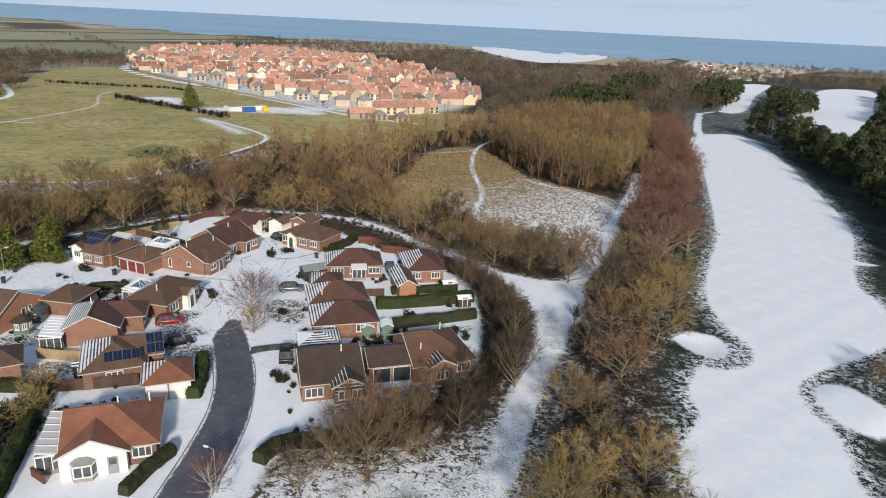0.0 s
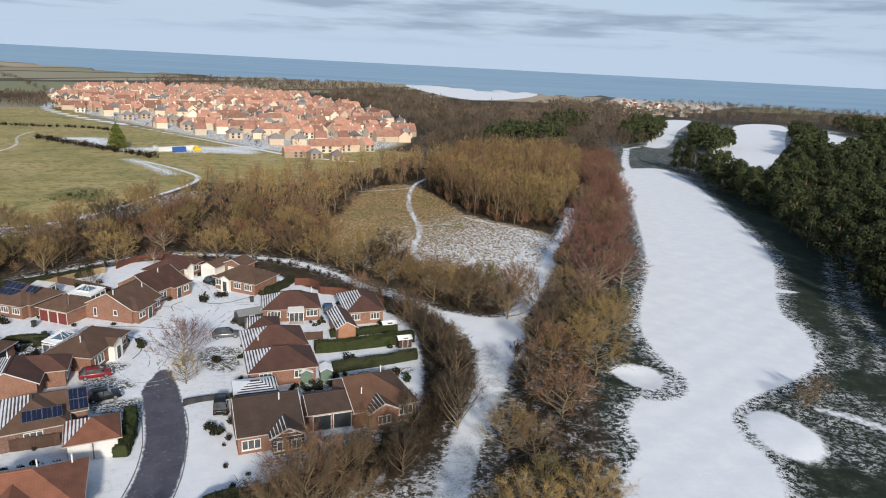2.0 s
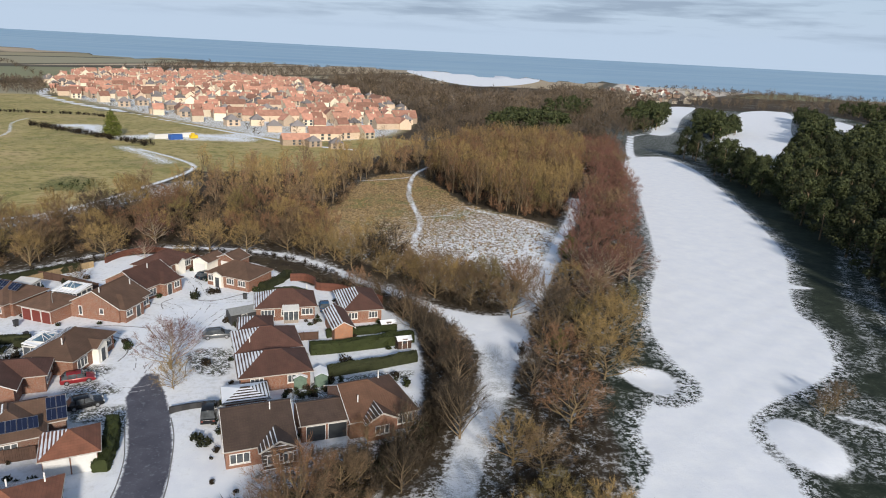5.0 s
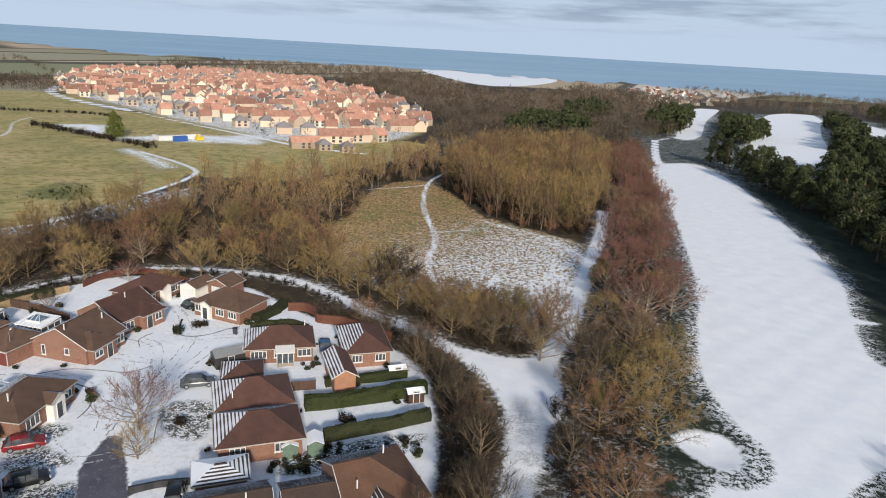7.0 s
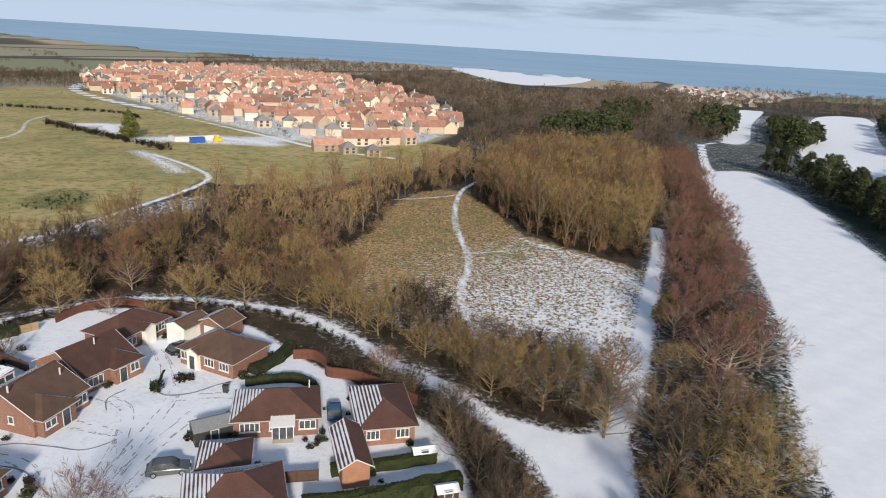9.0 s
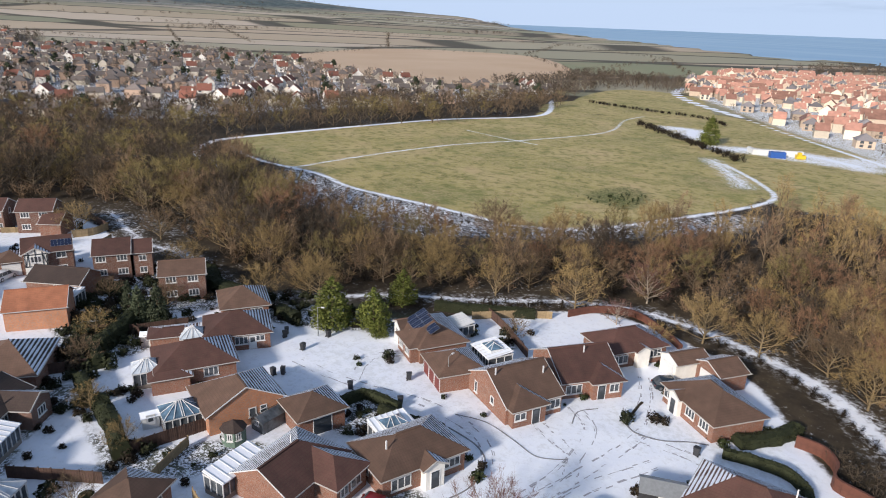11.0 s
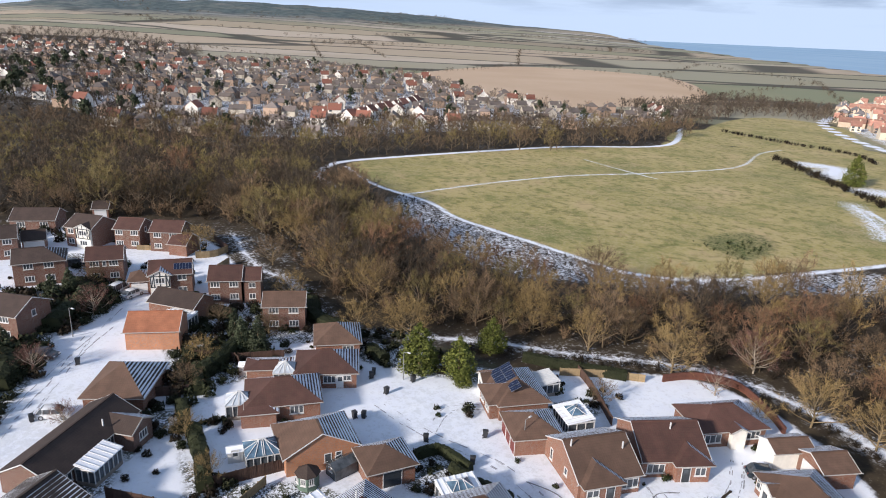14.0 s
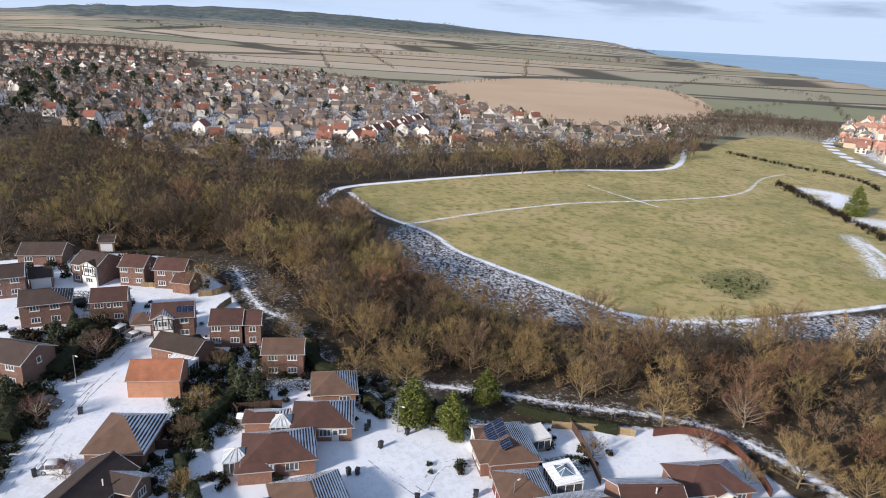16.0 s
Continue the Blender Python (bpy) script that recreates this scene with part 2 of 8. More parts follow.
M_WALLBRICK = plain("garden_wall_brick", (0.12, 0.045, 0.028), 0.85, vary=0.35, scale=2.0, bump=0.2)
M_SHED = plain("shed_green_paint", (0.12, 0.18, 0.14), 0.7, vary=0.2)
M_DARK = plain("dark_plastic", (0.03, 0.03, 0.032), 0.5, vary=0.2, per_object=0.3)
M_TYRE = plain("tyre_rubber", (0.02, 0.02, 0.02), 0.8, vary=0.2)
M_METAL = plain("painted_steel", (0.28, 0.29, 0.29), 0.5, 0.3, vary=0.15)
M_BARK = leafy("bark", (0.12, 0.09, 0.06), (0.25, 0.19, 0.12), 2.0, 0.85)
M_BARK_MID = leafy("bark_mid", (0.10, 0.076, 0.042), (0.25, 0.19, 0.108), 2.0, 0.85)
M_BARK_DARK = leafy("bark_dark", (0.085, 0.064, 0.041), (0.21, 0.16, 0.104), 2.0, 0.85)
M_BARK_PALE = leafy("bark_pale", (0.28, 0.23, 0.17), (0.42, 0.36, 0.28), 2.0, 0.8)
M_TWIG = leafy("twigs_brown", (0.115, 0.078, 0.046), (0.30, 0.205, 0.122), 0.25, 0.8, 0.22)
M_TWIG_GOLD = leafy("twigs_gold", (0.155, 0.108, 0.046), (0.41, 0.29, 0.125), 0.25, 0.8, 0.15)
M_TWIG_NEAR = leafy("twigs_near", (0.09, 0.062, 0.038), (0.215, 0.15, 0.092), 0.25, 0.8, 0.22)
M_TWIG_RUST = leafy("twigs_rust", (0.12, 0.066, 0.038), (0.31, 0.18, 0.105), 0.25, 0.8, 0.2)
M_TWIG_OLIVE = leafy("twigs_olive", (0.105, 0.085, 0.034), (0.28, 0.22, 0.09), 0.25, 0.8, 0.2)
# distant twigs: aerial haze put into the colour, greyer than the near ones
M_TWIG_HAZE = leafy("twigs_far", (0.085, 0.07, 0.056), (0.185, 0.15, 0.12), 0.06, 0.8, 0.2)
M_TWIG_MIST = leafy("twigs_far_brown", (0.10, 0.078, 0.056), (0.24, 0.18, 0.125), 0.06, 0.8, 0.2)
M_STRAW = leafy("dead_grass", (0.20, 0.13, 0.06), (0.52, 0.38, 0.20), 0.4, 0.85, 0.1)
M_TWIG_RED = leafy("twigs_red", (0.11, 0.055, 0.045), (0.23, 0.118, 0.09), 0.25, 0.8, 0.18)
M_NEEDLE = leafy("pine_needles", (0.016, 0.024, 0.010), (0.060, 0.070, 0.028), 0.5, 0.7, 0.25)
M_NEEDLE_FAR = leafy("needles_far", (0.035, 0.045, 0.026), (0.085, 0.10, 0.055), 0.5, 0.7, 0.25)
M_CONIFER = leafy("conifer_green", (0.045, 0.062, 0.012), (0.17, 0.185, 0.04), 0.8, 0.7, 0.15)
M_HEDGE = leafy("hedge_leaves", (0.013, 0.019, 0.007), (0.045, 0.056, 0.018), 1.2, 0.75, 0.15)
M_HEDGE_DARK = leafy("hedge_dark_leaves", (0.012, 0.016, 0.008), (0.04, 0.045, 0.02), 1.2, 0.75, 0.2)
M_SHRUB = leafy("shrub_twigs", (0.014, 0.011, 0.008), (0.050, 0.038, 0.024), 0.8, 0.8, 0.25)


def sea_mat():
    m, nt, b = nodes_of("sea_water")
    n1, n2 = noise_node(nt, 0.0012, 5, 0.6, stretch=(1, 4, 1)), noise_node(nt, 0.02, 4)
    # water colour lightened to include the haze over the sea
    link(nt, ramp_node(nt, n1.outputs["Fac"], [(0.3, (0.25, 0.40, 0.57)), (0.7, (0.35, 0.50, 0.63))]), b.inputs["Base Color"])
    b.inputs["Roughness"].default_value = 0.6
    b.inputs["Specular IOR Level"].default_value = 0.12
    bump_node(nt, b, n2.outputs["Fac"], 0.3, 2.0)
    return m


def ground_mat():
    """One ground: leaf litter, meadow, golf rough, farmland, asphalt and snow, told apart by signed distances kept on the sheet."""
    m, nt, b = nodes_of("ground_cover")
    def attr(name):
        a = nt.nodes.new("ShaderNodeAttribute")
        a.attribute_name = name
        return a.outputs["Fac"]
    n_fine, n_mid, n_big, n_tuft = noise_node(nt, 3.6, 5, 0.65), noise_node(nt, 0.35, 5), noise_node(nt, 0.03, 4), noise_node(nt, 1.25, 5, 0.75)
    n_far = noise_node(nt, 0.008, 5)
    fine, mid, big, tuft = (n.outputs["Fac"] for n in (n_fine, n_mid, n_big, n_tuft))
    def mask(a, amp, soft, noise_out=None):
        w = math_node(nt, "MULTIPLY", math_node(nt, "SUBTRACT", noise_out if noise_out is not None else mid, 0.5), amp * 2)
        return range_node(nt, math_node(nt, "ADD", a, w), -soft, soft)
    litter = ramp_node(nt, mid, [(0.3, (0.028, 0.021, 0.014)), (0.7, (0.07, 0.052, 0.030))])
    litter = mix_node(nt, range_node(nt, tuft, 0.52, 0.7, 0, 0.5), litter, (0.13, 0.10, 0.06))
    litter = mix_node(nt, range_node(nt, math_node(nt, "ADD", tuft, math_node(nt, "MULTIPLY", big, 0.5)), 0.83, 0.96, 0, 0.6), litter, (0.58, 0.61, 0.64))
    meadow = ramp_node(nt, big, [(0.3, (0.25, 0.235, 0.09)), (0.5, (0.40, 0.335, 0.125)), (0.68, (0.48, 0.38, 0.18))])
    meadow = mix_node(nt, range_node(nt, mid, 0.46, 0.66, 0, 0.75), meadow, (0.20, 0.20, 0.05))
    meadow = mix_node(nt, range_node(nt, tuft, 0.46, 0.58, 0, 0.55), meadow, (0.50, 0.40, 0.22))
    meadow = mix_node(nt, range_node(nt, math_node(nt, "ADD", math_node(nt, "MULTIPLY", fine, 0.5), math_node(nt, "MULTIPLY", mid, 0.5)), 0.52, 0.60, 0, 0.5), meadow, (0.14, 0.125, 0.045))
    n_patch = noise_node(nt, 0.10, 6, 0.7)
    meadow = mix_node(nt, range_node(nt, n_patch.outputs["Fac"], 0.50, 0.66, 0, 0.55), meadow, (0.17, 0.19, 0.05))
    meadow = mix_node(nt, range_node(nt, n_patch.outputs["Fac"], 0.34, 0.46, 0.55, 0), meadow, (0.50, 0.37, 0.20))
    meadow = mix_node(nt, math_node(nt, "MULTIPLY", mask(attr("bramble"), 2.5, 2.0), range_node(nt, tuft, 0.38, 0.55, 0.9, 0.35)), meadow, (0.06, 0.085, 0.025))
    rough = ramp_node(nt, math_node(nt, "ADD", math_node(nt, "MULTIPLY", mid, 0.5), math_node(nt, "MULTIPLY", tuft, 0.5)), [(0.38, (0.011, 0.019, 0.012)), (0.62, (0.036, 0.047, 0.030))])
    scrub = ramp_node(nt, math_node(nt, "ADD", math_node(nt, "MULTIPLY", tuft, 0.6), math_node(nt, "MULTIPLY", fine, 0.4)), [(0.41, (0.085, 0.06, 0.03)), (0.50, (0.30, 0.205, 0.095)), (0.60, (0.62, 0.45, 0.24))])
    scrub = mix_node(nt, range_node(nt, n_patch.outputs["Fac"], 0.50, 0.62, 0, 0.65), scrub, (0.17, 0.18, 0.06))
    # farmland: parcels with their own colour and dark hedge lines
    tc = nt.nodes.new("ShaderNodeTexCoord")
    mp = nt.nodes.new("ShaderNodeMapping")
    mp.vector_type = "TEXTURE"
    mp.inputs["Rotation"].default_value, mp.inputs["Scale"].default_value = (0, 0, 0.98), (780, 190, 400)
    link(nt, tc.outputs["Object"], mp.inputs[0])
    vor, edge = nt.nodes.new("ShaderNodeTexVoronoi"), nt.nodes.new("ShaderNodeTexVoronoi")
    vor.distance = edge.distance = "EUCLIDEAN"
    edge.feature = "DISTANCE_TO_EDGE"
    for v in (vor, edge):
        v.inputs["Scale"].default_value = 1.0
        link(nt, mp.outputs[0], v.inputs["Vector"])
    sepc = nt.nodes.new("ShaderNodeSeparateColor")
    link(nt, vor.outputs["Color"], sepc.inputs[0])
    farm = ramp_node(nt, sepc.outputs["Red"], [(0.0, (0.50, 0.40, 0.29)), (0.25, (0.40, 0.33, 0.23)), (0.42, (0.22, 0.24, 0.14)), (0.58, (0.54, 0.45, 0.35)), (0.8, (0.26, 0.26, 0.17)), (0.92, (0.62, 0.57, 0.51)), (0.97, (0.32, 0.27, 0.19))])
    farm = mix_node(nt, range_node(nt, n_far.outputs["Fac"], 0.45, 0.7, 0, 0.3), farm, (0.36, 0.30, 0.19))
    farm = mix_node(nt, range_node(nt, edge.outputs["Distance"], 0.03, 0.065, 0.9, 0), farm, (0.06, 0.055, 0.04))
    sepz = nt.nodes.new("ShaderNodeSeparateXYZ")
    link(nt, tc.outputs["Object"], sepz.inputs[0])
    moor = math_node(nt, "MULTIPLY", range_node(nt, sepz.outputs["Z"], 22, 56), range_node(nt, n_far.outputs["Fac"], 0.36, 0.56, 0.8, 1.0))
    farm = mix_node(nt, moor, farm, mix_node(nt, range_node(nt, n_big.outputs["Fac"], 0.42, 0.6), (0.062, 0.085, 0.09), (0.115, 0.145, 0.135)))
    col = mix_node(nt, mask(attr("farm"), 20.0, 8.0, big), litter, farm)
    plough = ramp_node(nt, n_far.outputs["Fac"], [(0.3, (0.52, 0.37, 0.24)), (0.7, (0.60, 0.45, 0.31))])
    col = mix_node(nt, mask(attr("plough"), 2.0, 2.0), col, plough)
    site = ramp_node(nt, n_patch.outputs["Fac"], [(0.35, (0.40, 0.31, 0.20)), (0.5, (0.27, 0.25, 0.13)), (0.65, (0.47, 0.38, 0.27))])
    col = mix_node(nt, mask(attr("site"), 4.0, 3.0), col, site)
    col = mix_node(nt, mask(attr("meadow"), 2.0, 1.0), col, meadow)
    col = mix_node(nt, mask(attr("scrub"), 3.0, 1.5), col, scrub)
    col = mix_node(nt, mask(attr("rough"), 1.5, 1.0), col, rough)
    snow_col = ramp_node(nt, math_node(nt, "ADD", math_node(nt, "MULTIPLY", mid, 0.7), math_node(nt, "MULTIPLY", tuft, 0.3)), [(0.3, (0.79, 0.83, 0.91)), (0.7, (0.89, 0.92, 0.96))])
    # broken snow among tufts
    f = range_node(nt, math_node(nt, "ADD", math_node(nt, "MULTIPLY", math_node(nt, "SUBTRACT", fine, 0.5), 0.8), math_node(nt, "ADD", math_node(nt, "MULTIPLY", math_node(nt, "SUBTRACT", tuft, 0.49), 1.5), math_node(nt, "MULTIPLY", attr("frost"), 0.022))), 0.0, 0.09)
    patch = math_node(nt, "MULTIPLY", f, mask(attr("frost"), 4.0, 3.0))
    col = mix_node(nt, math_node(nt, "MULTIPLY", patch, 0.95), col, snow_col)
    snow_f = mask(attr("snow"), 0.9, 0.55, tuft)
    bare = range_node(nt, math_node(nt, "ADD", math_node(nt, "MULTIPLY", fine, 0.5), math_node(nt, "MULTIPLY", mid, 0.6)), 0.26, 0.36)
    worn = math_node(nt, "ADD", math_node(nt, "MULTIPLY", tuft, 0.55), math_node(nt, "MULTIPLY", n_big.outputs["Fac"], 0.45))
    worn = math_node(nt, "MULTIPLY", range_node(nt, worn, 0.49, 0.60), mask(attr("yard"), 3.0, 2.0))
    under = mix_node(nt, range_node(nt, big, 0.45, 0.6), (0.10, 0.085, 0.06), (0.07, 0.09, 0.035))
    col = mix_node(nt, mask(attr("yard"), 1.0, 0.5), col, under)
    snow_all = math_node(nt, "MULTIPLY", math_node(nt, "MULTIPLY", snow_f, bare), math_node(nt, "SUBTRACT", 1.0, math_node(nt, "MULTIPLY", worn, 0.16)))
    col = mix_node(nt, snow_all, col, snow_col)
    bed_f = math_node(nt, "MULTIPLY", mask(attr("beds"), 1.2, 0.5), range_node(nt, math_node(nt, "ADD", math_node(nt, "MULTIPLY", fine, 0.55), math_node(nt, "MULTIPLY", tuft, 0.45)), 0.47, 0.55, 0.95, 0))
    col = mix_node(nt, bed_f, col, mix_node(nt, range_node(nt, mid, 0.4, 0.6), (0.035, 0.035, 0.028), (0.07, 0.075, 0.045)))
    n_grain = noise_node(nt, 6.5, 4, 0.7)
    grain = math_node(nt, "ADD", math_node(nt, "MULTIPLY", n_grain.outputs["Fac"], 0.7), math_node(nt, "MULTIPLY", mid, 0.3))
    grain_f = math_node(nt, "MULTIPLY", mask(attr("verge"), 2.5, 2.2), range_node(nt, grain, 0.43, 0.52, 0.72, 0))
    col = mix_node(nt, grain_f, col, (0.10, 0.11, 0.085))
    road_f = mask(attr("road"), 0.55, 0.18, tuft)
    slush = range_node(nt, math_node(nt, "ADD", math_node(nt, "MULTIPLY", tuft, 0.6), math_node(nt, "MULTIPLY", fine, 0.4)), 0.52, 0.68, 0, 0.5)
    asphalt = mix_node(nt, slush, ramp_node(nt, mid, [(0.3, (0.072, 0.074, 0.100)), (0.7, (0.115, 0.118, 0.150))]), (0.30, 0.33, 0.38))
    col = mix_node(nt, road_f, col, asphalt)
    link(nt, col, b.inputs["Base Color"])
    b.inputs["Roughness"].default_value = 0.85
    b.inputs["Specular IOR Level"].default_value = 0.25
    h = math_node(nt, "ADD", math_node(nt, "MULTIPLY", fine, 0.4), tuft)
    bump_node(nt, b, h, 0.35, 0.12)
    return m


M_GROUND, M_SEA = ground_mat(), sea_mat()


# ---- geometry helpers ----
def mesh_data(name, verts, faces, mats, idx=None, uvs=None, smooth=False):
    me = bpy.data.meshes.new(name)
    me.from_pydata([tuple(v) for v in verts], [], [tuple(f) for f in faces])
    for m in mats if isinstance(mats, (list, tuple)) else [mats]:
        me.materials.append(m)
    if idx is not None:
        me.polygons.foreach_set("material_index", idx)
    if uvs is not None:
        lay = me.uv_layers.new(name="UVMap")
        lay.data.foreach_set("uv", [c for f in uvs for uv in f for c in uv])
    if smooth:
        me.shade_smooth()
    me.update()
    return me


def part(name, data, parent, label="", m=None):
    """data: a mesh, or (verts, faces, material)."""
    if isinstance(data, tuple):
        data = mesh_data(name, *data)
    ob = new(name, data)
    ob.parent = parent
    if m is not None:
        ob.matrix_basis = m
    return tagged(ob, label)


def thing(name, m, label, category, group="", kind=""):
    ob = new(name)
    ob.empty_display_size = 0.3
    ob.matrix_basis = m
    return tagged(ob, label, category, group, kind)


def box(x0, x1, y0, y1, z0, z1, base=0):
    v = [(x, y, z) for z in (z0, z1) for y in (y0, y1) for x in (x0, x1)]
    f = [(0, 2, 3, 1), (4, 5, 7, 6), (0, 1, 5, 4), (2, 6, 7, 3), (0, 4, 6, 2), (1, 3, 7, 5)]
    return v, [tuple(i + base for i in q) for q in f]


def boxes(*many):
    v, f = [], []
    for b in many:
        bv, bf = box(*b, base=len(v))
        v += bv
        f += bf
    return v, f


def bevelled(name, verts, faces, mat, width=0.05, segments=2):
    """A mesh with rounded edges."""
    bm = bmesh.new()
    vs = [bm.verts.new(v) for v in verts]
    for f in faces:
        bm.faces.new([vs[i] for i in f])
    bmesh.ops.bevel(bm, geom=bm.edges[:], offset=width, segments=segments, affect="EDGES", profile=0.6)
    me = bpy.data.meshes.new(name)
    bm.to_mesh(me)
    bm.free()
    me.materials.append(mat)
    me.shade_smooth()
    return me


def soft_mesh(name, verts, faces, mats, matidx, attrs=None):
    """A large mesh of triangles or quads from arrays."""
    n, k = len(faces), faces.shape[1]
    me = bpy.data.meshes.new(name)
    me.vertices.add(len(verts))
    me.vertices.foreach_set("co", np.ascontiguousarray(verts, np.float32).ravel())
    me.loops.add(n * k)
    me.loops.foreach_set("vertex_index", np.ascontiguousarray(faces, np.int32).ravel())
    me.polygons.add(n)
    me.polygons.foreach_set("loop_start", np.arange(0, n * k, k, dtype=np.int32))
    for m in mats:
        me.materials.append(m)
    if matidx is not None:
        me.polygons.foreach_set("material_index", np.ascontiguousarray(matidx, np.int32))
    for key, val in (attrs or {}).items():
        a = me.attributes.new(key, "FLOAT", "POINT")
        a.data.foreach_set("value", np.ascontiguousarray(val, np.float32))
    me.update(calc_edges=True)
    return me


def curve_pts(pts, steps=5, closed=True):
    """A Catmull-Rom line through the points."""
    p = np.array(pts, float)
    n, out = len(p), []
    for i in range(n if closed else n - 1):
        a, b, c, d = (p[(i + k) % n] if closed else p[min(max(i + k, 0), n - 1)] for k in (-1, 0, 1, 2))
        for s in range(steps):
            t = s / steps
            out.append(0.5 * (2 * b + (c - a) * t + (2 * a - 5 * b + 4 * c - d) * t * t + (3 * b - a - 3 * c + d) * t ** 3))
    if not closed:
        out.append(p[-1])
    return np.array(out)


def line_dist(x, y, pts, closed=False):
    p = np.asarray(pts, float)
    q = np.roll(p, -1, 0) if closed else p[1:]
    p = p if closed else p[:-1]
    best = np.full(x.shape, 1e9)
    for (ax, ay), (bx, by) in zip(p, q):
        dx, dy = bx - ax, by - ay
        t = np.clip(((x - ax) * dx + (y - ay) * dy) / (dx * dx + dy * dy + 1e-9), 0, 1)
        best = np.minimum(best, (x - ax - t * dx) ** 2 + (y - ay - t * dy) ** 2)
    return np.sqrt(best)


def inside(x, y, pts):
    p = np.asarray(pts, float)
    q = np.roll(p, -1, 0)
    r = np.zeros(x.shape, bool)
    for (ax, ay), (bx, by) in zip(p, q):
        hit = ((ay > y) != (by > y)) & (x < (bx - ax) * (y - ay) / (by - ay + 1e-12) + ax)
        r ^= hit
    return r


def area_sd(x, y, pts):
    """Signed distance to an outline: positive inside."""
    d = line_dist(x, y, pts, True)
    return np.where(inside(x, y, pts), d, -d)


# ---- ground ----
HILL_AZ = np.array([35, 43.5, 47.5, 52, 56.6, 61, 65.6, 73, 78, 84.6, 89, 100])
HILL_Z = np.array([-9, 24, 43, 55, 78, 91, 106, 111, 102, 82, 42, 20])
COAST_AZ = np.array([-120, -40, -21, -13, -2.4, 8.5, 20, 25, 31, 36, 42, 46, 180])
COAST_R = np.array([1350, 1300, 1330, 1270, 1400, 1480, 1480, 1650, 2150, 2700, 3600, 7000, 7000])


def smooth01(v):
    v = np.clip(v, 0, 1)
    return v * v * (3 - 2 * v)


def terrain(x, y):
    x, y = np.asarray(x, float), np.asarray(y, float)
    z = np.where(y < 500, 1.5 - 0.01745 * y, -7.225 - 2.5 * (1 - np.exp(-(np.maximum(y, 500) - 500) / 143.0)))
    z = z + 1.3 * smooth01((-x - 95) / 50) * np.clip((150 - y) / 40, 0, 1)
    r, az = np.hypot(x - 3, y - 60), np.degrees(np.arctan2(-(x - 3), y - 60))
    top = np.interp(az, HILL_AZ, HILL_Z)
    up = 0.45 * smooth01((r - 1300) / 1600) + 0.55 * smooth01((r - 2900) / 1000)
    top = top * (1 + 0.03 * np.sin(az * 1.7) + 0.02 * np.sin(az * 4.1 + 1.0))
    z = np.where((az > 35) & (az < 130), z * (1 - up) + top * up, z)
    z = z + np.where(r > 900, 2.5 * np.sin(x / 170.0) * np.sin(y / 230.0 + 1), 0) * smooth01((r - 900) / 600)
    coast = np.interp(az, COAST_AZ, COAST_R) + 40 * np.sin(az * 0.9) + 25 * np.sin(az * 2.3)
    return np.where(r > coast, z - 30 * smooth01((r - coast) / 60), z)


def gz(x, y):
    return float(terrain(x, y))


FAIRWAY = [(150, 345), (122, 325), (97, 243), (71, 164), (59, 136), (50.5, 116), (48.5, 104), (47.1, 94.4), (38.9, 86.4), (34.6, 79.7), (33.6, 72.7), (28.7, 65.4),
           (27.9, 58), (28, 44), (26, 0), (22, -60), (44, -60), (46, 0), (46, 44), (46.6, 60), (49.5, 69), (50.2, 77), (54.7, 85.4), (73.2, 97), (82, 113), (84, 124), (93, 141), (109, 171), (130, 237), (147, 300)]
FAIRWAY_B = [(200, 340), (208, 382), (220, 427), (298, 557), (404, 730), (470, 752), (335, 529), (262, 402), (232, 352)]
FAIRWAY_C = [(190, 460), (237, 565), (314, 734), (371, 777), (280, 612), (215, 480)]
BUNKER_B = [(83.5, 140.6), (88.5, 141.4), (95.5, 138.6), (96, 137), (90.5, 137.2), (85, 138.6)]
SCRUB_SNOW = [(27, 144), (28.5, 155), (36, 166), (40, 175), (46, 172), (41, 157), (34, 138)]
SITE_SNOW = [(-104, 344), (-84, 342), (-68, 348), (-56, 368), (-42, 394), (-62, 388), (-78, 374), (-98, 358)]
BRAMBLE = [(-103, 222), (-103, 239), (-95, 241), (-87, 229), (-88, 216)]
WOOD_FIELD = [(-66, 266), (-46, 266), (-34, 258), (-16, 282), (2, 312), (14, 345), (20, 372), (-4, 384), (-40, 352), (-36, 318), (-42, 290)]
COAST_SNOW = [(60, 1420), (91, 1139), (142, 985), (241, 1112), (306, 1317), (185, 1380)]
FAIRWAY_D = [(478, 711), (440, 588), (399, 545), (402, 594)]
GOLF = [(10, -70), (14, 0), (18, 44), (29, 68), (33, 90), (42, 112), (62, 158), (92, 240), (115, 330), (150, 430), (210, 640), (500, 760), (430, 540), (250, 345), (165, 235), (125, 150), (112, 100), (100, 60), (95, 44), (95, -70)]
BUNKER = [(38, 96.5), (41.5, 98.5), (45.6, 96.6), (45.2, 91.5), (42.5, 89.2), (39.3, 91.5)]
GREEN = [(52, 80.5), (55, 83), (58.5, 81), (59.8, 75.6), (57, 70.5), (53, 70), (50.8, 74.5)]
MARGIN_SNOW = [(-178, 172), (-165, 157), (-145, 149), (-132, 152), (-112, 153.5), (-99, 160), (-90, 171), (-77, 187), (-68, 205), (-58, 226), (-64, 240), (-79, 206), (-93, 180), (-121, 174.5), (-149, 170), (-166, 172)]
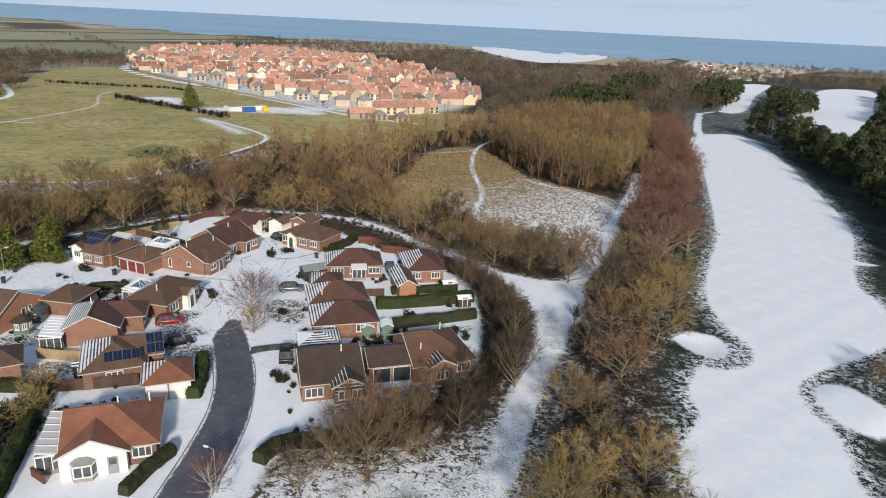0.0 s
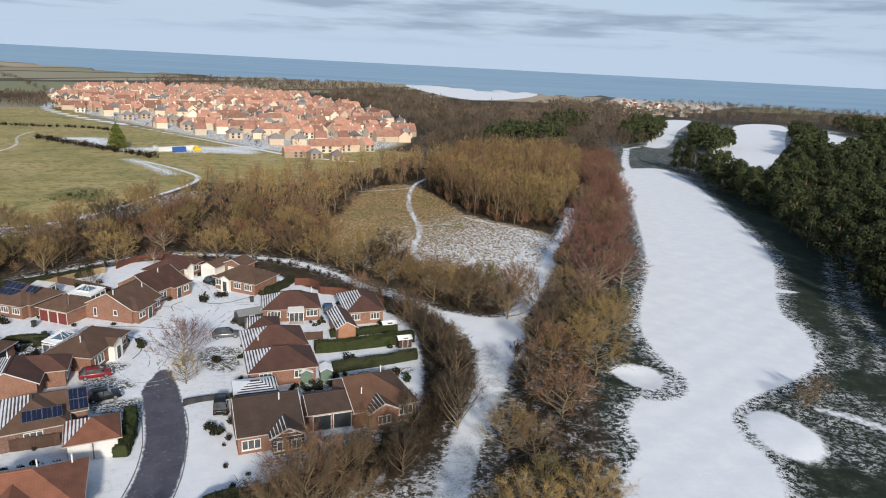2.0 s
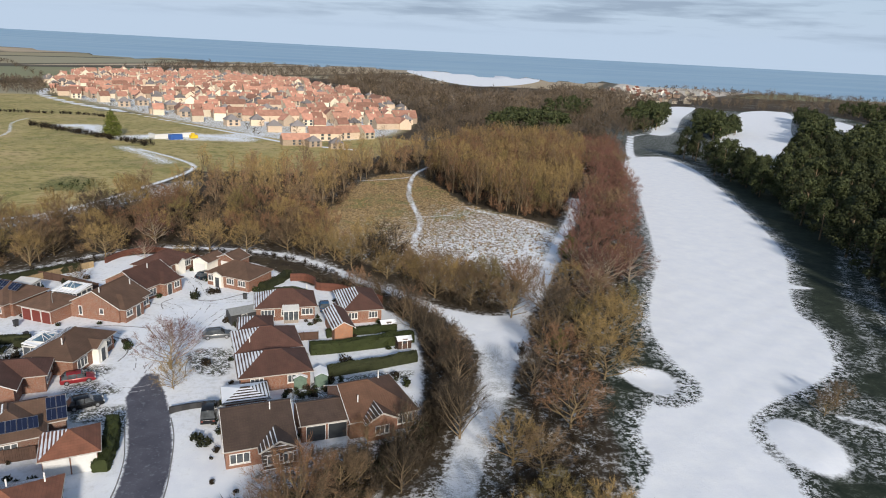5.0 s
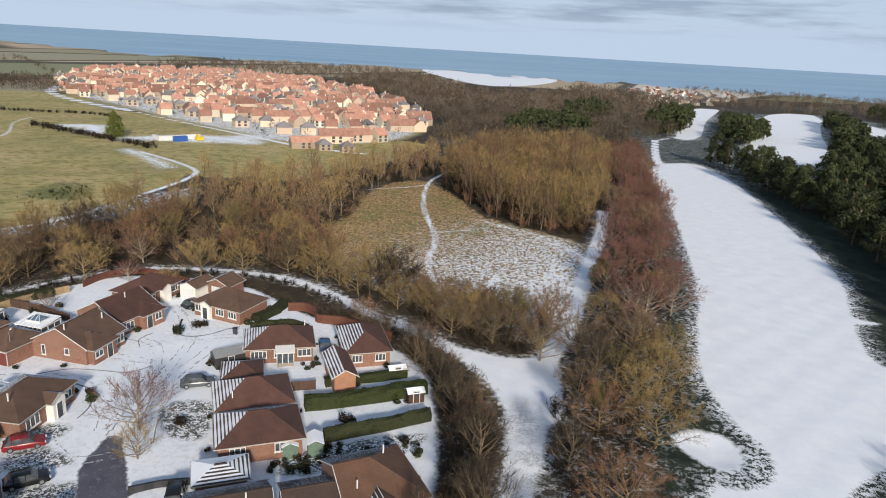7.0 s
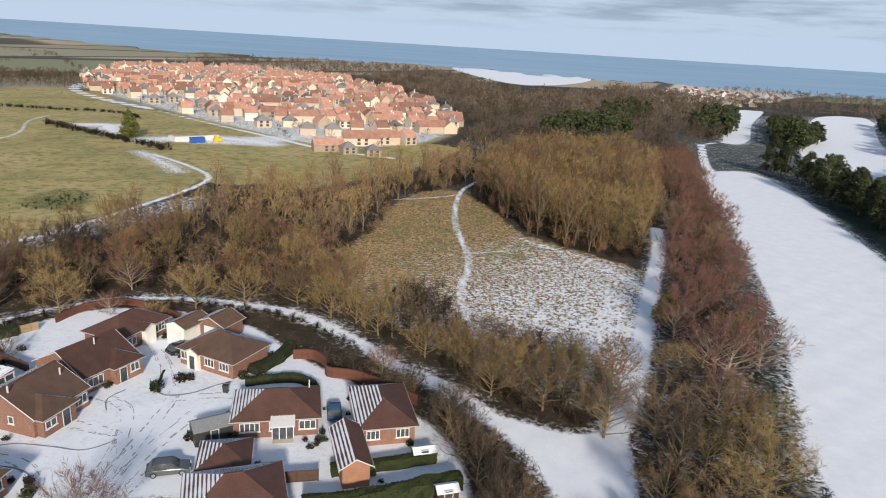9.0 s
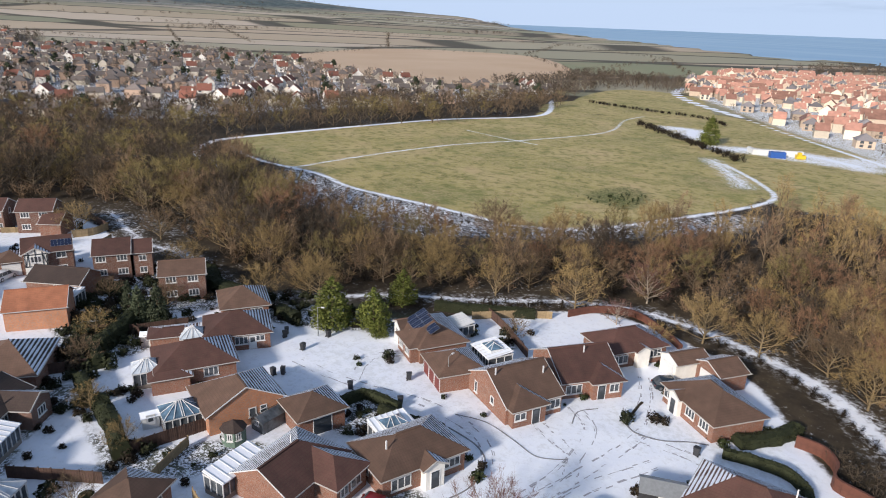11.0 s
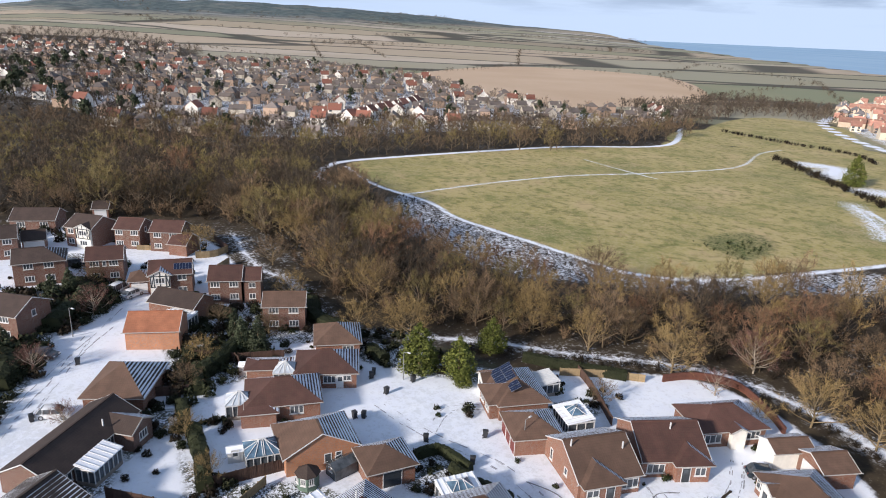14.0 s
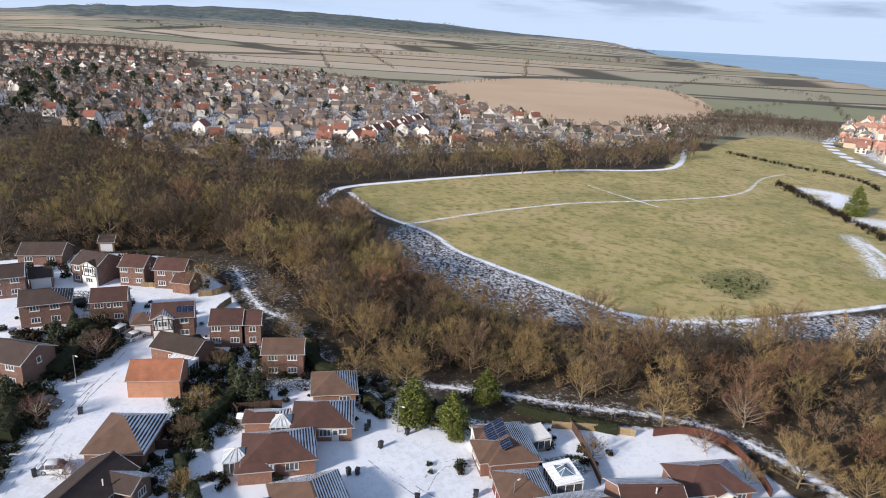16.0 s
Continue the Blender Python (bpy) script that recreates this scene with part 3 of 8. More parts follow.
MEADOW = [(-222, 173), (-186, 170.5), (-166, 174), (-149, 171.5), (-121, 176.5), (-98, 180), (-84, 190), (-77, 217), (-69, 262), (-101, 311), (-128, 339), (-165, 372), (-190, 400), (-232, 374), (-222, 343), (-234, 296), (-235, 246), (-233, 191)]
MEADOW_B = [(-262, 440), (-300, 560), (-240, 566), (-172, 458), (-112, 362), (-92, 318), (-130, 325), (-190, 385)]
MEADOW_EAST = [(-102, 311), (-68, 263), (-50, 262), (-38, 285), (-40, 330), (-80, 335)]
SCRUB = [(-15, 182), (-2, 253), (14, 268), (24, 240), (31, 212), (53, 186), (44, 160), (34, 130), (22, 126), (6, 142), (-8, 160)]
LANE_TREES = [(8, 44), (12, 62), (16.5, 74), (20.5, 84), (22.5, 96), (27, 110), (34, 122), (41, 140), (50, 164), (58, 185), (70, 220), (84, 262), (102, 330), (122, 370), (118, 325), (92, 243), (66, 166), (55, 138), (46, 116), (42, 102), (34, 92), (29, 80), (26, 66), (23, 44)]
MEADOW_STRIP = [(-236, 372), (-262, 440), (-172, 470), (-110, 420), (-60, 372), (-30, 345), (-36, 318), (-66, 296), (-105, 312), (-150, 355), (-200, 400)]
PLOUGH = [(-672, 461), (-427, 382), (-376, 466), (-420, 664), (-669, 888), (-858, 777)]
SUBURB = [(-19, -60), (-19, 20), (-17, 52), (-14, 63), (-1, 64.5), (5.2, 77), (8.0, 95), (6.6, 116), (-5, 128.5), (-15, 137.5), (-28, 150), (-50, 153), (-62, 139), (-70, 125), (-82, 118),
          (-96, 106), (-118, 103), (-150, 102), (-172, 90), (-178, 55), (-178, -60), (-90, -60)]
VERGE = [(-18, 44), (-15, 61), (-9, 63.5), (3, 65), (7, 70), (12, 78), (17, 94), (20, 94), (19, 84), (15, 72), (11.5, 62), (9, 44)]
VERGE_WIDE = [(-18, 44), (-15, 60), (-9, 62.5), (3, 64), (8, 71), (13, 79), (16.5, 92), (17, 104), (22, 106), (22, 92), (18.5, 78), (15, 66), (11, 52), (10, 44)]
BEDS = [[(-131, 74), (-125, 75), (-115.5, 68.8), (-104, 65.8), (-91, 60.8), (-84, 56), (-100, 52), (-124, 58), (-132, 66)], [(-108, 86), (-104, 95), (-96, 97), (-86, 92), (-86, 84), (-96, 82)], [(-71.1, 66.2), (-71.6, 69.5), (-79, 74.5), (-82.3, 76.7), (-80.8, 79.6), (-75.8, 78.8), (-76.4, 76.3), (-72.2, 71.5), (-67.7, 68.9), (-67.9, 65.3)], [(-75.3, 78.3), (-72.5, 79.1), (-61.5, 77.6), (-60.2, 75.7), (-67.1, 76.8)],
        [(-62.6, 79), (-59.5, 87.3), (-53.6, 91.5), (-51.4, 90.5), (-58.4, 78.4)], [(-57.6, 99.6), (-57, 104), (-53.9, 106.3), (-50.8, 106.3), (-49.9, 102.7), (-52, 97.9)], [(-58.6, 126.4), (-55.7, 131.9), (-52.8, 130.1), (-55.3, 125.6)],
        [(-40.3, 91.8), (-36.3, 93.2), (-32.7, 91.2), (-32.4, 89.9), (-38, 88.5)], [(-36.7, 85.3), (-30.9, 86.7), (-29.5, 84.4), (-28.5, 79.3), (-31.5, 81.9), (-34.9, 82.7)], [(-26.6, 103.3), (-21.4, 104.2), (-19.6, 95.6), (-25.0, 96.6)],
        # first outline here: side garden bed, its dark colour also painting shade
        [(-53, 54), (-48, 72), (-44, 71), (-41, 58), (-46, 50)], [(-56, 76), (-50, 80), (-45, 79), (-46, 74), (-54, 73)], [(-9, 88), (4, 93), (6, 97), (-8, 93)],
        [(-92, 111), (-84, 107.6), (-77, 111.6), (-69, 119), (-66, 126), (-80, 124), (-92, 118)], [(-150, 72), (-138, 75), (-139, 84), (-148, 82)], [(-104, 84), (-98, 93), (-89, 92), (-92, 82)], [(-132, 62), (-131, 82), (-120, 79), (-113, 68)], [(-110, 97), (-104, 108), (-92, 106), (-97, 96)],
        [(-41.2, 94.6), (-39.2, 97.8), (-36, 98.1), (-36, 95.6), (-40, 93.7)], [(-11, 70), (2, 73), (7, 83), (4, 80), (-6, 76), (-11, 73)]]
ESTATE = [(-284, 632), (-354, 867), (-244, 980), (-90, 877), (-3, 684), (27, 513), (10, 390), (-37, 352), (-83, 388), (-163, 476)]
VILLAGE = [(-454, 77), (-347, 105), (-308, 133), (-283, 184), (-286, 246), (-280, 430), (-331, 500), (-382, 418), (-672, 460), (-858, 402), (-870, 266), (-900, 60), (-600, 0)]
LANE = [(-16, -60), (-6, 0), (3, 44), (8.5, 62), (12.5, 76), (17, 88), (19.5, 98), (22, 110)]
LANE_UP = [(22, 110), (30, 125), (37, 141), (46.5, 166), (52.5, 181), (63, 208), (69, 228)]
LANE_BRANCH = [(20, 111), (12, 122), (4, 132), (-1, 136), (-9, 146), (-20, 155), (-38, 159), (-54, 155.5), (-69.5, 139), (-78, 131), (-95, 111), (-117, 110.5), (-130, 106.5), (-152, 109)]
JUNCTION = [(11, 123), (16, 112), (18.5, 100), (24, 100), (28, 114), (28, 121), (22, 119)]
SCRUB_PATH = [(13, 138), (12, 147), (10.5, 168), (13.6, 190), (12, 227), (15.8, 266), (24, 290), (31, 319)]
SCRUB_PATH_B = [(-6, 249), (8, 256), (15, 262)]
SCRUB_PATH_C = [(28, 211), (34, 203), (41.6, 196), (46, 184), (49, 175)]
SCRUB_SPUR = [(14.5, 195.5), (20, 197.5), (24, 199)]
FIELD_PATH = [(-222.8, 172.9), (-202, 169.3), (-186, 169.3), (-166, 173.2), (-149, 170.8), (-136, 172.6), (-121, 175.5), (-102, 178.8), (-93, 181), (-82, 193), (-75, 217), (-66.5, 262), (-78, 285), (-101, 309)]
FIELD_PATH_B = [(-177, 172.5), (-181, 204.5), (-181.6, 245.5), (-174, 285), (-170, 337), (-190, 386), (-194, 415)]
FIELD_PATH_C = [(-190, 154), (-211.5, 156.7), (-225, 166), (-232.4, 177.5), (-234.6, 201), (-236, 246), (-235, 296), (-223, 343), (-233, 376), (-277, 436)]
FIELD_PATH_D = [(-206, 279), (-183, 278), (-165, 278)]
GOLF_PATH = [(128, 322), (134, 350), (160, 420), (178, 455), (225, 470)]
ROAD = [(-25, -60), (-24, 0), (-23.5, 30), (-23.2, 50), (-22.9, 60), (-22.95, 68), (-23.7, 73.7), (-24.9, 78.4), (-26.8, 84), (-29.0, 90), (-29.9, 95)]
ESTATE_ROAD = [(-284, 640), (-262, 580), (-215, 520), (-165, 474), (-120, 425), (-70, 375), (-40, 345), (-10, 330)]


def graded(a, b, lo, hi, step=1.0, grow=1.07):
    mid = list(np.arange(a, b + 1e-6, step))
    def out(start, stop, sign):
        r, s, v = [], step, start
        while sign * (stop - v) > 0:
            s = min(s * grow, 120.0)
            v = v + sign * s
            r.append(v)
        return r
    return np.array(out(a, lo, -1)[::-1] + mid + out(b, hi, 1))


def build_ground():
    xs, ys = graded(-235, 100, -5600, 5600, 1.4), graded(44, 360, -120, 5600, 1.4)
    gx, gy = np.meshgrid(xs, ys)
    x, y = gx.ravel(), gy.ravel()
    sd = lambda pts: area_sd(x, y, curve_pts(pts, 4))
    strip = lambda pts, half: half - line_dist(x, y, curve_pts(pts, 4, False))
    fair, bunk, green = sd(FAIRWAY), sd(BUNKER), sd(GREEN)
    fairs = np.maximum.reduce([fair, sd(FAIRWAY_B), sd(FAIRWAY_C), sd(FAIRWAY_D)])
    fairs_cut = np.minimum(fairs, -(bunk + 3.2))
    fairs_cut = np.minimum(fairs_cut, -(green + 1.6))
    suburb = sd(SUBURB)
    lanes = np.maximum.reduce([(strip(LANE, 2.6) - 0.7 * smooth01((96 - y) / 10)), strip(LANE_UP, 1.7), (strip(LANE_BRANCH, 1.6) - 0.35 * smooth01((8 - x) / 10) - 0.35 * smooth01((-20 - x) / 10) - 0.4 * smooth01((-36 - x) / 14)), sd(JUNCTION)])
    trails = np.maximum.reduce([strip(SCRUB_PATH, 0.65), strip(SCRUB_PATH_B, 0.4), strip(SCRUB_PATH_C, 0.6), strip(SCRUB_SPUR, 0.4), strip(FIELD_PATH, 0.9), strip(FIELD_PATH_B, 0.6), strip(FIELD_PATH_C, 1.6),
                                strip(FIELD_PATH_D, 0.5), strip(GOLF_PATH, 2.2)])
    estate, village = sd(ESTATE), sd(VILLAGE)
    snow = np.maximum.reduce([fairs_cut, bunk, green, sd(BUNKER_B), strip([(65, 83), (69, 79.8), (72.5, 75.5), (80, 69)], 0.9), strip([(-342, 116), (-370, 124), (-400, 134), (-440, 150)], 3.2), strip([(-318, 222), (-350, 262), (-396, 318)], 3.0), suburb, lanes, trails, strip(ESTATE_ROAD[:4], 4.0), strip(ESTATE_ROAD[3:], 1.6), strip([(-160, 386), (-152, 386), (-144, 368)], 2.5), strip([(-112, 352), (-90, 362), (-70, 356)], 2.5), strip([(-108, 313), (-94, 296), (-80, 276)], 0.6), sd(COAST_SNOW)])
    meadow = np.maximum.reduce([sd(MEADOW), sd(MEADOW_B), sd(MEADOW_EAST), sd(MEADOW_STRIP), sd(WOOD_FIELD)])
    golf = sd(GOLF)
    scrub = sd(SCRUB)
    road = np.maximum(strip(ROAD, 2.4) - 1.2 * smooth01((y - 89) / 6), strip([(-25.3, 85), (-22.5, 86.6), (-20, 87)], 0.45))
    r = np.hypot(x, y)
    margin = np.minimum(1.2, sd(MARGIN_SNOW))
    frost = np.maximum.reduce([strip([(136, 176), (118, 150), (103, 127), (92, 106), (84, 96)], 0.4), strip([(132, 178), (114, 152), (99, 128.5), (87, 107), (80, 98)], 0.2), np.minimum(golf, np.minimum(fairs + 2.0, 2.0)), np.minimum(golf, np.minimum(11.0 - np.hypot(x - 63, (y - 82) * 0.85), -0.4)), np.minimum(golf, np.clip((y - 300) / 8, -6, -0.8)), np.minimum(scrub - 1, np.clip(1.0 - 0.085 * (y - 170) + 0.11 * (x - 12), -6, 3.0)), np.minimum(sd(SCRUB_SNOW) + 3, 8), np.minimum(sd(SITE_SNOW), 6), sd(VERGE), margin, np.minimum(lanes + 0.3, 2), np.minimum(estate - 4, 3), np.minimum(village - 6, 1.6), np.minimum(sd(LANE_TREES), -1.0), np.minimum(golf, np.clip(-2.9 - 0.035 * (y - 90), -4.5, -2.6)), strip([(-108, 313), (-94, 296), (-80, 276)], 3.5), strip([(-162, 382), (-150, 384), (-141, 362)], 9.0), strip([(-118, 345), (-90, 362), (-66, 352)], 9.0)])
    farm = np.maximum.reduce([np.minimum(y - 470, -150 - x), -560 - x, y - 1000])
    farm = np.minimum(farm, -sd([(-890, 50), (-880, 270), (-1150, 340), (-1500, 280), (-1400, 20)]))
    at = dict(site=estate, bramble=sd(BRAMBLE), snow=snow, frost=frost, meadow=meadow, scrub=scrub, rough=golf, road=road, farm=farm, plough=sd(PLOUGH), yard=suburb - 1.0, verge=sd(VERGE_WIDE), beds=np.maximum.reduce([sd(b) for b in BEDS]))
    at = {k: np.clip(v, -30, 30) for k, v in at.items()}
    z = terrain(x, y)
    # kerb step along the carriageway, sand hollow, raised green
    z = z - 0.10 * smooth01((road + 0.3) / 0.6) - 0.5 * smooth01(bunk / 2.5) + 0.35 * smooth01(green / 2.0)
    z = z + 0.06 * np.where(suburb > 0, 0, 1) * np.sin(x * 0.9) * np.sin(y * 0.8 + x * 0.3) * (r < 500)
    verts = np.stack([x, y, z], 1)
    nx, ny = len(xs), len(ys)
    i = (np.arange(ny - 1)[:, None] * nx + np.arange(nx - 1)[None]).ravel()
    quads = np.stack([i, i + 1, i + 1 + nx, i + nx], 1)
    mean = lambda v: v[quads].mean(1)
    region = np.zeros(len(quads), int)
    for n, key in enumerate((at["meadow"], at["plough"], np.clip(fairs, -30, 30), np.clip(lanes, -30, 30), at["road"])):
        region[mean(key) > 0] = n + 1
    names = [("ground", "brown leaf litter and snow-dusted ground under winter trees", "ground"), ("meadow", "open olive and straw coloured winter meadow", "field"),
             ("field", "bare tan ploughed farm field", "field"), ("fairway", "golf fairway under smooth white snow", "fairway"),
             ("footpath", "snow-covered track between bare trees", "path"), ("road", "wet dark asphalt road with slushy edges", "road")]
    for n, (name, label, cat) in enumerate(names):
        q = quads[region == n]
        used, inv = np.unique(q, return_inverse=True)
        me = soft_mesh(name, verts[used], inv.reshape(q.shape), [M_GROUND], None, {k: v[used] for k, v in at.items()})
        me.shade_smooth()
        tagged(new(name, me), label, cat, kind="structure")


build_ground()
ang = np.linspace(0, 2 * np.pi, 65)[:-1]
tagged(new("water", mesh_data("water", [(0, 0, -13.0)] + [(7000 * math.cos(a), 7000 * math.sin(a), -13.0) for a in ang], [(0, i + 1, (i + 1) % 64 + 1) for i in range(64)], M_SEA)),
       "calm blue-grey sea out to the horizon", "sea", kind="structure")


# ---- houses ----
WINDOW_CACHE = {}
PLANTED = []


def window_meshes(w, h, lights, sill=True):
    key = (round(w, 2), round(h, 2), lights)
    if key not in WINDOW_CACHE:
        t = 0.10
        xs = [-w / 2, -w / 2 + t]
        for k in range(1, lights):
            xs += [-w / 2 + w * k / lights - t / 2, -w / 2 + w * k / lights + t / 2]
        xs += [w / 2 - t, w / 2]
        zs = [0, t, h - t, h]
        n = len(xs)
        v = [(px, py, pz) for py in (-0.05, 0.06) for pz in zs for px in xs]
        at = lambda i, j, k: k * 4 * n + j * n + i
        solid = lambda i, j: 0 <= i < n - 1 and 0 <= j < 3 and not (j == 1 and i % 2 == 1)
        f = []
        for i in range(n - 1):
            for j in range(3):
                if not solid(i, j):
                    continue
                f += [(at(i, j, 0), at(i + 1, j, 0), at(i + 1, j + 1, 0), at(i, j + 1, 0)), (at(i, j + 1, 1), at(i + 1, j + 1, 1), at(i + 1, j, 1), at(i, j, 1))]
                if not solid(i - 1, j):
                    f.append((at(i, j, 1), at(i, j, 0), at(i, j + 1, 0), at(i, j + 1, 1)))
                if not solid(i + 1, j):
                    f.append((at(i + 1, j, 0), at(i + 1, j, 1), at(i + 1, j + 1, 1), at(i + 1, j + 1, 0)))
                if not solid(i, j - 1):
                    f.append((at(i, j, 1), at(i + 1, j, 1), at(i + 1, j, 0), at(i, j, 0)))
                if not solid(i, j + 1):
                    f.append((at(i, j + 1, 0), at(i + 1, j + 1, 0), at(i + 1, j + 1, 1), at(i, j + 1, 1)))
        pv, pf = boxes((-w / 2 + t, w / 2 - t, -0.01, 0.02, t, h - t))
        sv, sf = boxes((-w / 2 - 0.08, w / 2 + 0.08, -0.13, 0.05, -0.07, -0.002))
        WINDOW_CACHE[key] = (mesh_data("window_frame", v, f, M_WHITE), mesh_data("pane", pv, pf, M_GLASS), mesh_data("sill", sv, sf, M_WHITE))
    return WINDOW_CACHE[key]


def add_window(parent, x, y, z, w, h, turn, lights=2):
    fr, pa, si = window_meshes(w, h, lights)
    win = part("window", fr, parent, m=pose(x, y, z, 0, 0, turn))
    part("pane", pa, win)
    part("sill", si, win)
    return win


DOOR_CACHE = {}


def add_door(parent, x, y, z, w, h, turn, mat, name="door"):
    key = (w, h, mat.name, name)
    if key not in DOOR_CACHE:
        v, f = boxes((-w / 2, w / 2, -0.03, 0.04, 0, h))
        fv, ff = boxes((-w / 2 - 0.08, -w / 2, -0.06, 0.04, 0, h + 0.08), (w / 2, w / 2 + 0.08, -0.06, 0.04, 0, h + 0.08), (-w / 2, w / 2, -0.06, 0.04, h, h + 0.08))
        rows = [(-w / 2 + 0.04, w / 2 - 0.04, -0.045, -0.03, h * k / 5 + 0.03, h * (k + 1) / 5 - 0.03) for k in range(5)] if name == "garage_door" else [(-w / 3, w / 3, -0.042, -0.03, h * 0.55, h * 0.9)]
        pv, pf = boxes(*rows)
        DOOR_CACHE[key] = (mesh_data(name, v, f, mat), mesh_data("door_frame", fv, ff, M_WHITE), mesh_data("panel", pv, pf, mat if name == "garage_door" else M_GLASS))
    d, fr, pan = DOOR_CACHE[key]
    ob = part(name, d, parent, m=pose(x, y, z, 0, 0, turn))
    part("door_frame", fr, ob)
    part("panel", pan, ob)
    return ob


def slope_uv(poly):
    n = (Vector(poly[1]) - Vector(poly[0])).cross(Vector(poly[2]) - Vector(poly[0])).normalized()
    u = Vector((0, 0, 1)).cross(n)
    u = u.normalized() if u.length > 1e-4 else Vector((1, 0, 0))
    v = n.cross(u)
    return n, [(Vector(p).dot(u), Vector(p).dot(v)) for p in poly]


def roof_mesh(polys, mats, turn, thick=0.14, snowy=1.0):
    """Roof planes with thickness; planes that lie away from the sun still hold snow."""
    verts, faces, idx, uvs, edges = [], [], [], [], {}
    def add(poly, mi, uv):
        base = len(verts)
        verts.extend(poly)
        faces.append(tuple(range(base, base + len(poly))))
        idx.append(mi)
        uvs.append(uv)
    to_world = Matrix.Rotation(radians(turn), 3, "Z")
    flat_sun = Vector((0.62, -0.78, 0))        # the morning sun has cleared these slopes
    for poly in polys:
        n, uv = slope_uv(poly)
        if n.z < 0:
            poly = poly[::-1]
            n, uv = slope_uv(poly)
        w = to_world @ n
        away = -Vector((w.x, w.y, 0)).normalized().dot(flat_sun)
        add(poly, 1 if away * snowy > 0.24 else 0, uv)
        low = [(p[0], p[1], p[2] - thick) for p in poly][::-1]
        add(low, 0, [(0, 0)] * len(low))
        for a, b in zip(poly, poly[1:] + poly[:1]):
            ka, kb = tuple(round(c, 2) for c in a), tuple(round(c, 2) for c in b)
            if (kb, ka) in edges:
                edges[(kb, ka)] = None
            else:
                edges[(ka, kb)] = (a, b)
    for e in edges.values():
        if e:
            a, b = e
            add([a, (a[0], a[1], a[2] - thick), (b[0], b[1], b[2] - thick), b], 0, [(0, 0)] * 4)
    return mesh_data("roof", verts, faces, mats, idx, uvs)


def hip_polys(L, W, h, rise_per, ov, ends="hh", cx=0.0, cy=0.0):
    """ends: h (hip) or g (gable) for the -x and the +x end; ridge along x."""
    hl, hw = L / 2 + ov, W / 2 + ov
    rise = hw * rise_per
    gl, gr = L / 2 + 0.15, L / 2 + 0.15
    a = -hl + hw if ends[0] == "h" else -gl
    b = hl - hw if ends[1] == "h" else gr
    x0, x1 = (-hl if ends[0] == "h" else -gl), (hl if ends[1] == "h" else gr)
    if a > b:
        a = b = (a + b) / 2
    P = lambda x, y, z: (cx + x, cy + y, z)
    e = [P(x0, -hw, h), P(x1, -hw, h), P(x1, hw, h), P(x0, hw, h)]
    ra, rb = P(a, 0, h + rise), P(b, 0, h + rise)
    polys = [[e[0], e[1], rb, ra] if a != b else [e[0], e[1], ra], [e[2], e[3], ra, rb] if a != b else [e[2], e[3], ra]]
    if ends[0] == "h":
        polys.append([e[3], e[0], ra])
    if ends[1] == "h":
        polys.append([e[1], e[2], rb])
    return polys, h + rise, (a, b)


def wall_mesh(L, W, h, rise_per, ends, mat, name="wall", ov=0.4, y_off=0.0, x_off=0.0, top=0.0):
    v, f, uv = [], [], []
    def add(poly):
        base = len(v)
        v.extend(poly)
        f.append(tuple(range(base, base + len(poly))))
        horiz = [p[0] if abs(poly[0][1] - poly[1][1]) < 1e-6 else p[1] for p in poly]
        uv.append([(a, p[2]) for a, p in zip(horiz, poly)])
    x0, x1, y0, y1 = x_off - L / 2, x_off + L / 2, y_off - W / 2, y_off + W / 2
    ym = (y0 + y1) / 2
    hh = h + ov * rise_per - 0.16
    peak = hh + (W / 2) * rise_per
    add([(x0, y0, -0.6), (x1, y0, -0.6), (x1, y0, hh), (x0, y0, hh)])
    add([(x1, y1, -0.6), (x0, y1, -0.6), (x0, y1, hh), (x1, y1, hh)])
    for end, xx, a, b in ((ends[1], x1, y0, y1), (ends[0], x0, y1, y0)):
        if end == "g":
            add([(xx, a, -0.6), (xx, b, -0.6), (xx, b, hh), (xx, ym, peak), (xx, a, hh)])
        else:
            add([(xx, a, -0.6), (xx, b, -0.6), (xx, b, hh), (xx, a, hh)])
    return mesh_data(name, v, f, mat, None, uv)


def bar(p, q, w, h):
    """A board from p to q, w wide and h high."""
    p, q = Vector(p), Vector(q)
    d = (q - p).normalized()
    s = d.cross(Vector((0, 0, 1))).normalized() * w / 2
    u = s.cross(d).normalized() * h / 2
    v = [tuple(c + i * s + j * u) for c in (p, q) for i, j in ((-1, -1), (1, -1), (1, 1), (-1, 1))]
    return v, [(3, 2, 1, 0), (4, 5, 6, 7), (0, 1, 5, 4), (1, 2, 6, 5), (2, 3, 7, 6), (3, 0, 4, 7)]


def bars(rows):
    v, f = [], []
    for p, q, w, h in rows:
        bv, bf = bar(p, q, w, h)
        f += [tuple(i + len(v) for i in q2) for q2 in bf]
        v += bv
    return v, f


